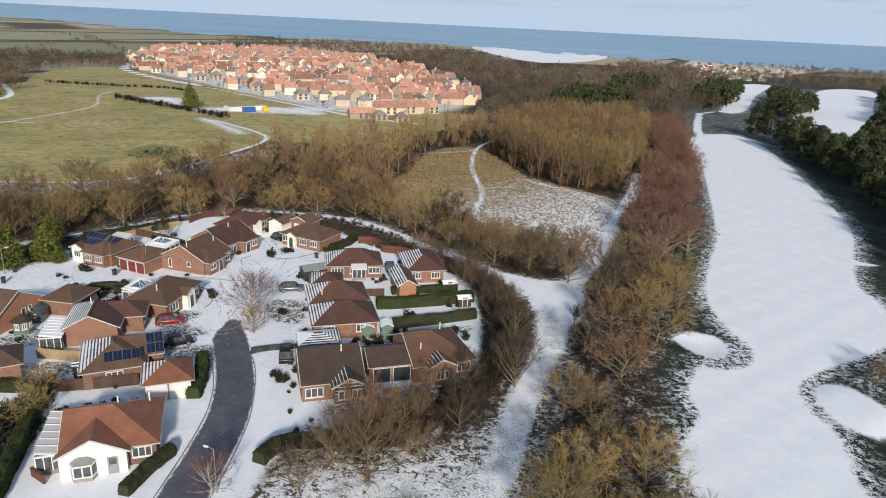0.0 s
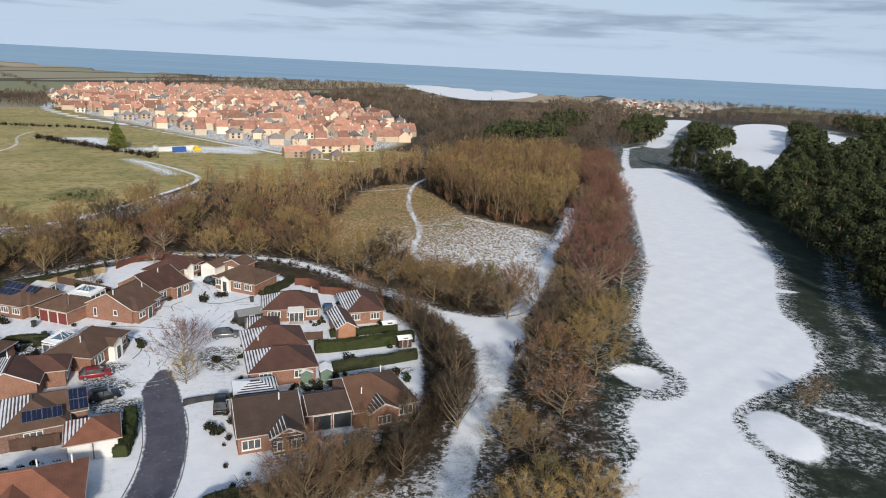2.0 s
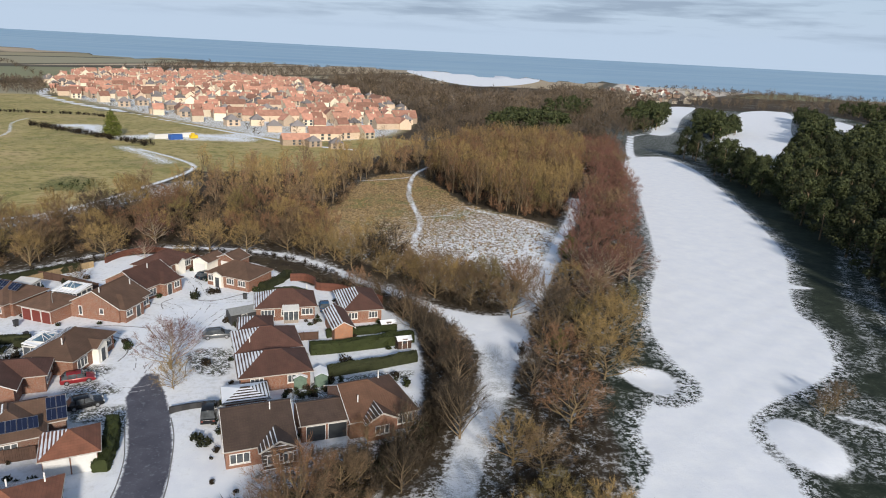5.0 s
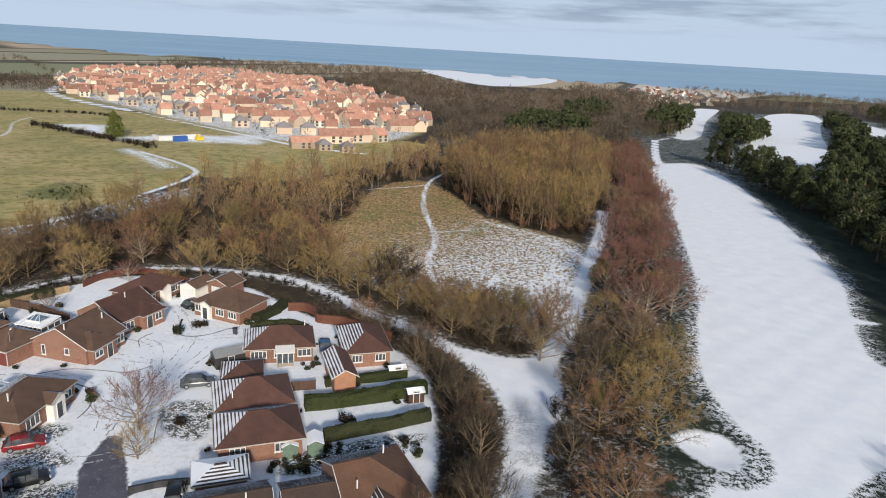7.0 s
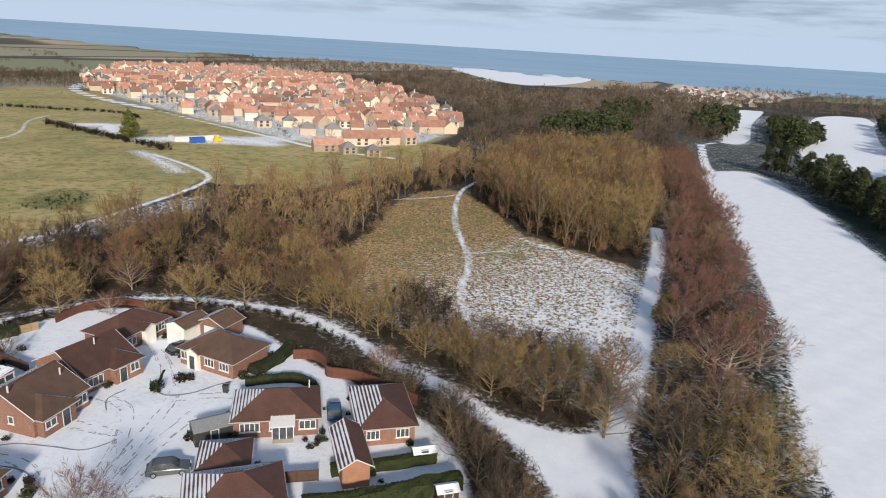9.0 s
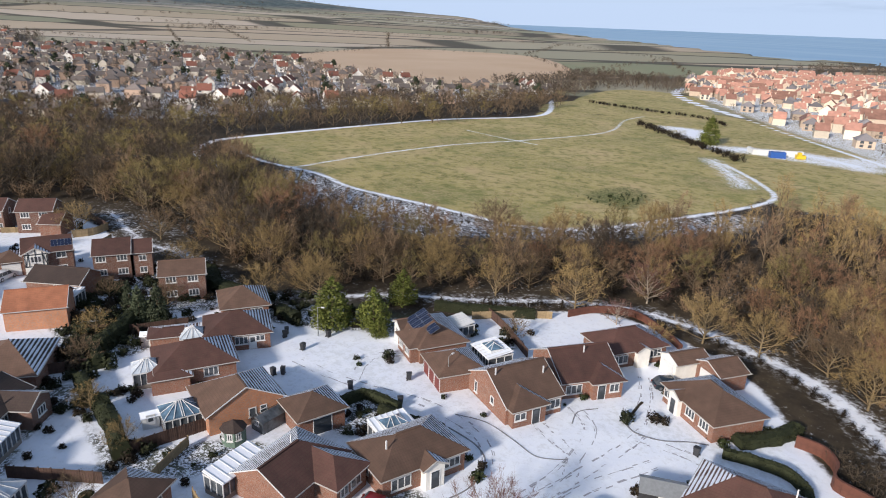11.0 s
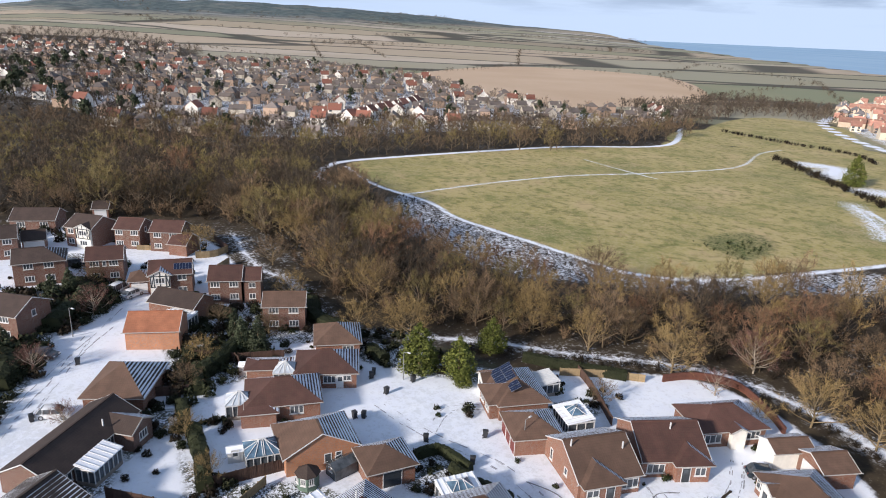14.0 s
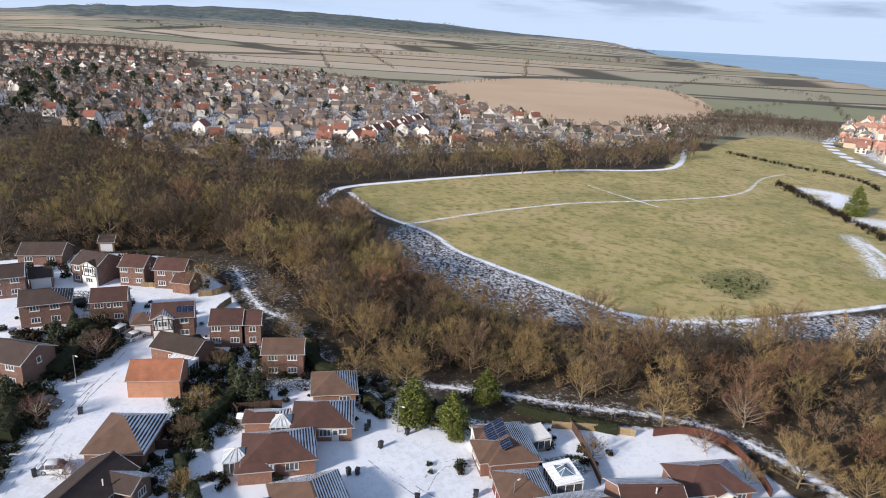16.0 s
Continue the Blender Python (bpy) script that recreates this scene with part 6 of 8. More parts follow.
xn, yn = scatter(rng, VILLAGE_BELT, 6.5)
wood("village_belt", "dark trees at the edge of the village", rng, zip(xn, yn), P_FAR + [[(c, 4)] for t, c in far_a], WOOD_MATS, (0.7, 1.15))
wood("path_hedge", "dark tangled hedge between path and gardens", rng, along(rng, [(-6, 140.5), (-10, 144), (-20, 152.2), (-38, 156.2), (-53, 153.2), (-67, 138), (-79, 124)], 0.9, 0.7), P_BUSH, [M_BARK, M_SHRUB], (0.3, 0.6))
NORTH_HEDGES = [(-240, 568), (-300, 565), (-262, 446), (-300, 440), (-420, 520), (-420, 640), (-330, 690), (-285, 640)]
xn, yn = scatter(rng, NORTH_HEDGES, 8.0, [("area", MEADOW_B, 3), ("area", PLOUGH, 4)])
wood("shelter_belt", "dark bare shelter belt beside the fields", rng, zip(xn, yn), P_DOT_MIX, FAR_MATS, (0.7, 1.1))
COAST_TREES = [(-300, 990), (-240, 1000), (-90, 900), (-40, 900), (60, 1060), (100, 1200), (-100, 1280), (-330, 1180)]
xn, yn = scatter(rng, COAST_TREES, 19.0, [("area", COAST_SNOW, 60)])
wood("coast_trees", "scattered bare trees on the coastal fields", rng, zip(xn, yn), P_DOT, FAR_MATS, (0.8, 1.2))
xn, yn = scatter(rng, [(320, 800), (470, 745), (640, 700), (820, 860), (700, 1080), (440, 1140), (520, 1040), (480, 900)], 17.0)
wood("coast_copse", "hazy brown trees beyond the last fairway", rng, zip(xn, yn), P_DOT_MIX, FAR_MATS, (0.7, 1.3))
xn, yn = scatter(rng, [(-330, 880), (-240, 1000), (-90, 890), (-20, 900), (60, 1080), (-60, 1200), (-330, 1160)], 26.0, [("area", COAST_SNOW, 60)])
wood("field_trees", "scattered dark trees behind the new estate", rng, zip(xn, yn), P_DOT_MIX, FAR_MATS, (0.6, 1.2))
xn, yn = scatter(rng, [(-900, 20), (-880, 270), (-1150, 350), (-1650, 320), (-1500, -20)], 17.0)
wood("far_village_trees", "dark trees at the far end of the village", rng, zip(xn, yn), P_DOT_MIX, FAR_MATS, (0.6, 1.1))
VERGE_BUSH = [(-16, 58), (-12, 64.5), (-2, 67.5), (3.5, 74), (7.5, 84), (9, 96), (8.6, 108), (6.5, 117), (-4, 129.5), (-12, 137), (-9, 139.5), (0, 131), (9, 121), (13, 113), (15.2, 106), (16.3, 96), (14, 88), (9.5, 78.5), (5, 70.5), (0, 65.5), (-8, 62)]
xb, yb = scatter(rng, [(-11, 63), (-9, 67.5), (-2, 72), (5, 77), (8, 85), (10, 90), (13, 88), (8, 76), (2, 67), (-5, 62.5)], 1.25)
wood("thicket", "dark thicket in front of the bungalows", rng, zip(xb, yb), P_BUSH, [M_BARK, M_SHRUB], (0.7, 1.2))
xb, yb = scatter(rng, [(-8, 65.5), (-4, 72), (3, 77.5), (7.2, 80), (7.6, 77), (4.5, 71), (0, 67), (-4, 65.5)], 1.7)
wood("ivy_thicket", "dark ivy-grown shrubs in a front garden", rng, zip(xb, yb), [[(q, 0)] for q in (leaf_cloud(np.random.default_rng(600 + k), [np.array([0, 0, 0.7]), np.array([0.5, 0.1, 0.5]), np.array([-0.4, 0.3, 0.5])], [np.array([0.8, 0.8, 0.9]), np.array([0.5, 0.5, 0.6]), np.array([0.5, 0.5, 0.6])], 70, 0.2) for k in range(3))], [M_HEDGE_DARK], (0.6, 1.5))
xb, yb = scatter(rng, VERGE_BUSH, 1.9, [("area", VERGE, -0.4), ("line", LANE_BRANCH, 1.9), ("line", LANE, 2.8)])
wood("verge_shrubs", "dark tangled shrubs behind the garden boundary", rng, zip(xb, yb), P_BUSH + [[(b, 0)] for b in bush_a] + [[(b, 2)] for b in bush_a[:2]], [M_TWIG_GREY, M_SHRUB, M_TWIG_GREY], (0.6, 1.35))
clear = [("line", LANE, 4.3), ("line", LANE_UP, 3.4), ("area", FAIRWAY, 1.5), ("area", BUNKER, 2)]
xl, yl = scatter(rng, LANE_TREES, 6.6, clear)
xm, ym = scatter(rng, LANE_TREES, 7.2, clear)
xl, yl = np.append(xl[yl >= 124], xm[ym < 124]), np.append(yl[yl >= 124], ym[ym < 124])
near = (yl < 150)
wood("lane_far_trees", "line of reddish bare birches beside the fairway", rng, zip(xl[~near], yl[~near]), P_RED + P_RED + P_BROWN[:2] + P_RUST[:2], WOOD_MATS, (0.75, 1.25))
xb, yb = scatter(rng, LANE_TREES, 2.8, [("line", LANE, 2.9), ("line", LANE_UP, 2.2), ("area", FAIRWAY, 1.0), ("area", BUNKER, 2)])
wood("lane_undergrowth", "brown undergrowth between lane and fairway", rng, zip(xb, yb), P_BUSH, [M_BARK, M_SHRUB], (0.5, 1.1))

def tussock_arrays(seed):
    """A tuft of dead grass: blades that lean out from one root."""
    r = np.random.default_rng(seed)
    n = 7
    a, out, h = r.uniform(0, 6.283, n), r.uniform(0.12, 0.38, n), r.uniform(0.18, 0.42, n)
    p = np.stack([np.cos(a) * 0.06, np.sin(a) * 0.06, np.full(n, -0.03)], 1)
    side = np.stack([-np.sin(a), np.cos(a), np.zeros(n)], 1) * 0.10
    v = np.stack([p - side, p + side, np.stack([np.cos(a) * out, np.sin(a) * out, h], 1)], 1).reshape(-1, 3)
    return v, np.arange(3 * n).reshape(n, 3)


xs3, ys3 = scatter(rng, SCRUB, 1.5, [("line", SCRUB_PATH, 0.9), ("line", SCRUB_PATH_C, 0.8), ("line", LANE_UP, 2.2)], 1.1)
wood("grass_tussocks", "tussocks of dead straw-coloured grass in thin snow", rng, zip(xs3, ys3), [[(tussock_arrays(500 + k), k == 5)] for k in range(6)], [M_STRAW, M_TWIG], (0.5, 1.5))

# single trees, each a thing
NEAR = [bare_tree(200 + k, 7.2, 4.3, 22, 7, 4, 6, 0.022, 0.75, fork=0.07, r=0.17, lean=0.8) for k in range(6)]
NEAR_UP = [bare_tree(220 + k, 8.2, 3.2, 18, 7, 4, 6, 0.022, 0.8, fork=0.03, lean=0.2, r=0.18) for k in range(3)]
MESHES = {}
for key, arrs, tm, cm in (("brown", NEAR, M_BARK_MID, M_TWIG_NEAR), ("gold", NEAR, M_BARK_MID, M_TWIG_GOLD), ("rust", NEAR, M_BARK_MID, M_TWIG_RUST), ("olive", NEAR, M_BARK_MID, M_TWIG_OLIVE), ("red", NEAR, M_BARK_PALE, M_TWIG_RED), ("up", NEAR_UP, M_BARK_MID, M_TWIG_GOLD), ("grey", NEAR_UP, M_BARK, M_TWIG_GREY)):
    MESHES[key] = [(as_mesh("trunk", t, tm), as_mesh("crown", c, cm)) for t, c in arrs]
TREE_LABEL = {"grey": "leafless grey-brown tree with fine upright twigs", "brown": "bare deciduous tree with a brown twiggy crown", "gold": "bare tree with golden-olive twigs", "rust": "bare tree with a rust-brown twiggy crown", "olive": "bare tree with olive-yellow young shoots", "red": "leafless birch with reddish twigs", "up": "multi-stemmed bare willow with golden shoots"}


def tree(kind, x, y, s=1.0, turn=None, label="", group="bare winter trees"):
    t, c = MESHES[kind][rng.integers(len(MESHES[kind]))]
    m = pose(x, y, gz(x, y), 0, 0, rng.uniform(0, 360) if turn is None else turn) @ Matrix.Diagonal((s, s, s, 1))
    e = thing("tree", m, label or TREE_LABEL[kind], "tree", group)
    part("trunk", t, e)
    part("crown", c, e)
    return e


for x, y in zip(xl[near], yl[near]):
    kind = rng.choice(["olive", "gold", "brown", "brown", "olive", "rust", "gold", "grey"] if y < 126 else ["red", "gold", "red"])
    tree(kind, x, y, rng.uniform(0.75, 1.15) if y < 100 else rng.uniform(0.85, 1.3))
for x, y, s, kind in ((-5.5, 57.5, 1.25, "brown"), (-9.5, 60.5, 0.7, "brown"), (-0.5, 61.8, 0.6, "brown"), (4.0, 68.0, 0.7, "grey"), (-12.1, 56.1, 0.65, "brown"), (-20.5, 55.4, 0.6, "red"), (11.5, 78.5, 1.05, "grey"), (-27.8, 97.2, 1.05, "red"), (-25.8, 91.2, 0.6, "gold"), (12.5, 90, 1.0, "grey"),
                      (10.5, 99, 0.95, "grey"), (0.3, 76.3, 0.6, "rust"), (5.0, 77.5, 0.7, "grey"), (-6.8, 63.5, 1.1, "rust"), (-2.6, 66.5, 0.85, "brown"), (9.0, 108, 0.8, "grey"), (6.0, 116.5, 0.9, "grey"),
                      (25.6, 118.5, 1.05, "brown"), (19.0, 124.5, 1.1, "brown"), (22.5, 128, 1.15, "olive"), (28, 126, 1.1, "rust"), (15.5, 129, 1.05, "gold"), (24, 135, 0.9, "brown"), (19, 133.5, 0.85, "rust"), (12.5, 128, 1.0, "brown"), (11, 133, 0.95, "gold"), (30.5, 133, 1.0, "brown"), (17.0, 137.0, 0.95, "brown"), (8, 137, 0.8, "up"),
                      (9, 141, 0.7, "up"), (14, 143, 0.75, "brown"), (3.5, 139, 0.85, "gold"), (66, 86, 0.55, "brown"), (62.5, 83.5, 0.5, "brown"),
                      (-56.1, 150, 1.05, "gold"), (-67.0, 151.1, 1.0, "brown"), (-68.3, 143.5, 0.95, "up"), (-49.5, 162.2, 1.0, "red"), (-35.7, 154.6, 1.1, "gold"), (-28, 157, 1.0, "gold"), (-79.8, 140.4, 1.1, "up"), (-86.7, 132.9, 1.1, "brown"),
                      (-12.5, 153, 1.1, "gold"), (-4, 146.5, 1.0, "gold"), (-8, 151, 0.9, "up"), (-19, 158.5, 1.0, "brown"), (-85.7, 118.7, 1.0, "gold"), (-88.5, 166, 1.35, "brown"),
                      (-117.3, 74.5, 0.75, "red"), (-100.8, 64.5, 0.6, "red"), (-84.0, 66.6, 0.45, "red"), (-40, 148.5, 0.5, "gold"), (-194, 83, 1.1, "gold"), (-196, 89, 1.2, "gold"), (-193, 95.4, 1.1, "gold"), (-185, 102.3, 1.2, "gold"), (-178, 106.4, 1.0, "gold"), (-160, 117, 1.3, "gold"), (-137, 119, 1.2, "gold"), (-201, 76, 1.1, "gold"), (-114.7, 118, 1.25, "gold"), (-107, 122.8, 1.0, "gold"), (-88, 118.5, 1.0, "gold"), (-87.7, 134.5, 1.1, "brown"), (-78.3, 139.8, 1.0, "gold"), (-150, 120, 1.2, "brown"), (-170, 112, 1.2, "brown")):
    tree(kind, x, y, s)
for x, y in ((10.5, 83.5), (12.2, 93.5), (12.8, 101.5), (11.0, 104.5), (10.2, 112), (7.2, 121), (2.0, 127), (12.4, 97), (8.6, 116), (-2.5, 132)):
    tree(["grey", "brown", "rust"][rng.integers(3)], x, y, rng.uniform(0.5, 0.75))

# pines and conifers
PINES = [(as_mesh("trunk", t, M_BARK_DARK), as_mesh("crown", c, M_NEEDLE)) for t, c in (pine_arrays(300 + k, 12.0, 4.3, 44, 62, 0.33, 0.14) for k in range(5))]
CONES = [(as_mesh("trunk", t, M_BARK), as_mesh("crown", c, M_CONIFER)) for t, c in (conifer_arrays(320 + k) for k in range(3))]


def evergreen(protos, x, y, s, label, squash=1.0, group=""):
    t, c = protos[rng.integers(len(protos))]
    e = thing("pine_tree" if protos is PINES else "conifer", pose(x, y, gz(x, y), 0, 0, rng.uniform(0, 360)) @ Matrix.Diagonal((s * (1.0 if protos is PINES else 1.2), s * (1.0 if protos is PINES else 1.2), s * squash, 1)), label, "tree", group)
    part("trunk", t, e)
    part("crown", c, e)


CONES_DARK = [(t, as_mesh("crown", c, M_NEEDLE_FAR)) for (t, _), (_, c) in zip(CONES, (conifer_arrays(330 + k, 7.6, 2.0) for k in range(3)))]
PINE_BELT = [(117, 152), (122, 168), (139, 221), (145, 260), (152, 310), (157, 348), (168, 350), (166, 300), (157, 250), (140, 195), (126, 150)]
PINE_WOOD = [(98, 60), (100, 84), (103, 104), (106, 122), (110, 137), (119, 154), (132, 180), (144, 200), (160, 246), (182, 290), (238, 362), (290, 402), (369, 490), (400, 460), (310, 330), (230, 220), (170, 140), (130, 80)]
xp, yp = scatter(rng, PINE_WOOD, 8.4, [("area", FAIRWAY, 7), ("area", FAIRWAY_B, 6), ("area", PINE_BELT, 0)])
xq, yq = scatter(rng, PINE_BELT, 8.6, [("area", FAIRWAY_B, 4), ("area", FAIRWAY, 5)])
xp, yp = np.append(xp, xq), np.append(yp, yq)
order = np.argsort(np.hypot(xp, yp))
for x, y in zip(xp[order[:290]], yp[order[:290]]):
    evergreen(PINES, x, y, rng.uniform(0.9, 1.35), "broad dark green pine at the golf course edge", group="pines of the golf course")
FAR_PINES = [pine_arrays(340 + k, 12.0, 4.4, 17, 17, 1.0, 0.16) for k in range(4)]
pts = []
for outline, gap in (([(282, 581), (280, 510), (228, 436), (222, 455), (244, 511)], 9.0), ([(418, 662), (392, 573), (302, 428), (276, 428), (340, 520)], 9.0), ([(180, 490), (213, 501), (276, 643), (252, 640)], 8.5),
                     ([(70, 405), (120, 428), (132, 500), (110, 510), (85, 470)], 8.0), ([(372, 490), (420, 540), (480, 600), (560, 800), (660, 720), (560, 520), (420, 430)], 14.0), ([(140, 520), (165, 560), (200, 640), (180, 650), (140, 580)], 9.0)):
    xq, yq = scatter(rng, outline, gap)
    pts += list(zip(xq, yq))
pts += list(zip(xp[order[290:]], yp[order[290:]]))
wood("far_pines", "dark green pines between the snowy fairways", rng, pts, [[(t, 0), (c, 1)] for t, c in FAR_PINES], [M_BARK, M_NEEDLE], (0.8, 1.2))
for x, y, s, q in ((-75.6, 114.2, 1.1, 0.95), (-71.4, 118.8, 0.9, 0.95), (-68.6, 117.6, 0.5, 0.8), (-76.0, 128.8, 0.85, 0.9), (-126.4, 350, 1.5, 1.1), (31, 105.5, 0.55, 0.8), (47, 158, 0.8, 1.0)):
    evergreen(CONES, x, y, s, "dense green garden conifer", q)
for x, y, s, q in ((-92.0, 94.5, 0.7, 1.2), (-94.0, 92.5, 0.65, 1.2), (-99, 93, 0.55, 1.2), (-125, 69, 0.7, 1.0), (-121, 73, 0.6, 0.9), (-108, 61, 0.7, 0.9), (-128, 72, 0.6, 1.1)):
    evergreen(CONES_DARK, x, y, s, "dark upright conifer among garden shrubs", q)


# ---- distant housing ----
def far_house(name, L, W, h, slope, wall, roof, ends, win, label, category="house"):
    """A plain two-storey house for the far streets, at the origin; copies share its meshes."""
    base = thing(name, pose(0, 0, 0), label, category)
    polys, top, _ = hip_polys(L, W, h, slope, 0.35, ends)
    part("wall", wall_mesh(L, W, h, slope, ends, wall, ov=0.35), base)
    part("roof", roof_mesh(polys, [roof, roof], 0, snowy=0), base)
    part("chimney", (*boxes((L * 0.3 - 0.4, L * 0.3 + 0.4, -0.3, 0.3, h, top + 0.9)), wall), base)
    wv, wf = boxes((-0.75, 0.75, -0.06, 0.04, 0, 1.25), )
    me = mesh_data("window", wv, wf, M_GLASS)
    for side, x, z in win:
        turn, (px, py) = {"f": (0, (x, -W / 2)), "b": (180, (x, W / 2)), "r": (90, (L / 2, x)), "l": (-90, (-L / 2, x))}[side]
        part("window", me, base, m=pose(px, py, z, 0, 0, turn))
    return base


WIN4 = [("f", -2.2, 0.9), ("f", 2.2, 0.9), ("f", -2.2, 3.5), ("f", 2.2, 3.5)]
WIN3 = [("f", -1.7, 0.6), ("f", 1.7, 0.6), ("f", -1.7, 2.3), ("f", 1.7, 2.3)]
EST = [far_house("house", 6.8, 7.8, 3.7, 0.82, M_BRICK_HAZE, M_ROOF_HAZE_RED, "gg", WIN3, "new brick house with an orange-red pantile roof"),
       far_house("house", 17.0, 7.6, 3.7, 0.80, M_BRICK_HAZE, M_ROOF_HAZE_BROWN, "gg", WIN3, "terrace of brick houses under one brown roof"),
       far_house("house", 6.6, 7.8, 3.8, 0.82, M_STONE_FAR, M_ROOF_HAZE_RED, "gg", WIN3, "cream walled house with a red roof"),
       far_house("house", 7.8, 7.6, 3.7, 0.72, M_BRICK_HAZE, M_ROOF_FAR_GREY, "hh", WIN3, "brick house with a grey slate roof"),
       far_house("house", 7.0, 7.6, 4.7, 0.80, M_STONE_FAR, M_ROOF_HAZE_RED, "gg", WIN3, "three-storey pale house with a red roof")]
VIL = [far_house("house", 7.6, 6.6, 3.0, 0.75, M_STONE_VIL, M_ROOF_VIL, "gg", WIN4[:2], "pale walled house with a grey-brown roof"),
       far_house("house", 8.0, 6.6, 4.8, 0.7, M_BRICK_VIL, M_ROOF_VIL, "hh", WIN4[:3], "brick house with a dark roof"),
       far_house("house", 7.4, 7.0, 4.6, 0.85, M_RENDER, M_ROOF_VIL_RED, "gg", WIN4[:3], "white house with a red roof"),
       far_house("house", 8.6, 6.2, 2.8, 0.7, M_STONE_VIL, M_ROOF_VIL, "gg", WIN4[:2], "pale bungalow with a grey roof")]


def joined(root):
    """One house's meshes as arrays, by material."""
    out = []
    for o in root.children:
        me = o.data
        v = np.array([tuple(o.matrix_basis @ w.co) for w in me.vertices])
        me.calc_loop_triangles()
        f = np.array([tuple(t.vertices) for t in me.loop_triangles])
        out.append((v, f, me.materials[0].name))
    return out


def street(protos, weights, outline, gap_x, gap_y, angle, group, jitter, seed, most, avoid=(), single=300, label="", change=1e9, later=None):
    """Copies of far houses in rows inside an outline: the nearest as things, the others joined."""
    r = np.random.default_rng(seed)
    o = curve_pts(outline, 3)
    c = o.mean(0)
    ca, sa = math.cos(radians(angle)), math.sin(radians(angle))
    spots = []
    span = np.abs(o - c).max() * 1.5
    for j, v in enumerate(np.arange(-span, span, gap_y)):
        for u in np.arange(-span, span, gap_x):
            bend = 14 * math.sin(u / 60.0 + j)
            uu, vv = u + r.uniform(-jitter, jitter) * gap_x, v + bend + r.uniform(-jitter, jitter) * gap_y
            spots.append((c[0] + uu * ca - vv * sa, c[1] + uu * sa + vv * ca, j))
    xs, ys = np.array([p[0] for p in spots]), np.array([p[1] for p in spots])
    keep = inside(xs, ys, o)
    for pts, clear in avoid:
        keep &= line_dist(xs, ys, curve_pts(pts, 3, False)) > clear
    spots = [p for p, k in zip(spots, keep) if k]
    spots.sort(key=lambda p: math.hypot(p[0], p[1] - 60))
    vs, fs, ms, n = [], [], [], 0
    names = sorted({m for p in protos for _, _, m in joined(p)})
    arrays = [joined(p) for p in protos]
    for count, (x, y, j) in enumerate(spots[:most]):
        which = r.choice(len(protos), p=weights if x < change else later)
        turn = angle + (180 if j % 2 else 0) + r.choice([0, 0, 0, 90]) + r.uniform(-14, 14)
        if count < single:
            tagged(copy_thing(protos[which], pose(x, y, gz(x, y), 0, 0, turn)), group=group)
            continue
        m = np.array(pose(x, y, gz(x, y), 0, 0, turn))
        for v, f, mat in arrays[which]:
            vs.append(v @ m[:3, :3].T + m[:3, 3])
            fs.append(f + n)
            ms.append(np.full(len(f), names.index(mat)))
            n += len(v)
    if vs:
        me = soft_mesh("far_houses", np.concatenate(vs), np.concatenate(fs), [bpy.data.materials[k] for k in names], np.concatenate(ms))
        tagged(new("far_houses", me), label, "houses", kind="stuff")


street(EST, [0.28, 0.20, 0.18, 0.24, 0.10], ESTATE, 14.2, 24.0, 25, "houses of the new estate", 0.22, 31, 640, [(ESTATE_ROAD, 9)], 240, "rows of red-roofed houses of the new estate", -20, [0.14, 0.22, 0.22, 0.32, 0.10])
street(VIL, [0.30, 0.34, 0.10, 0.26], VILLAGE, 17.5, 24.0, 60, "houses of the old village", 0.3, 32, 560, (), 60, "brown and pale houses of the old village")
street(VIL, [0.4, 0.1, 0.3, 0.2], [(260, 830), (330, 1000), (420, 1130), (520, 1090), (480, 950), (380, 820)], 22.0, 24.0, 30, "houses above the sea", 0.3, 33, 70, (), 0, "pale houses above the sea")
street(VIL, [0.2, 0.4, 0.2, 0.2], [(-900, 60), (-880, 260), (-1150, 330), (-1500, 260), (-1400, 40)], 34.0, 40.0, 60, "houses of the old village", 0.3, 34, 90, (), 0, "far end of the old village")
for k in range(9):
    x, y = -328 - 8.2 * k + 2.0 * (k % 2), 226 + 10.0 * k
    tagged(copy_thing(VIL[2], pose(x, y, gz(x, y), 0, 0, 118 + 4 * (k % 3))), group="white terrace of the village")
for x, y, turn in ((-332, 112, 40), (-322, 205, 60), (-341, 214, 70), (-352, 228, 60)):
    tagged(copy_thing(VIL[2], pose(x, y, gz(x, y), 0, 0, turn)), group="white terrace of the village")
for x, y, turn in ((-38, 341, 20), (-29, 337, 25), (-18, 333, 15)):
    tagged(copy_thing(EST[1 if x < -30 else 3], pose(x, y, gz(x, y), 0, 0, turn) @ Matrix.Scale(0.8, 4)), "half-built brick house standing alone at the estate edge", group="houses of the new estate")
for p in EST + VIL:
    for o in list(p.children_recursive) + [p]:
        bpy.data.objects.remove(o)
xt, yt = scatter(rng, ESTATE, 22.0)
wood("estate_trees", "small dark trees in the estate gardens", rng, zip(xt, yt), P_DOT, [M_BARK_DARK, M_TWIG_GREY], (0.3, 0.6))
xt, yt = scatter(rng, VILLAGE, 11.8)
wood("village_trees", "bare trees and shrubs between village houses", rng, zip(xt, yt), P_DOT + P_DOT + [[(t, 0), (c, 2)] for t, c in dot_a[:3]], [M_BARK_DARK, M_TWIG_HAZE, M_TWIG_MIST], (0.35, 0.9))
xt, yt = scatter(rng, VILLAGE, 46.0)
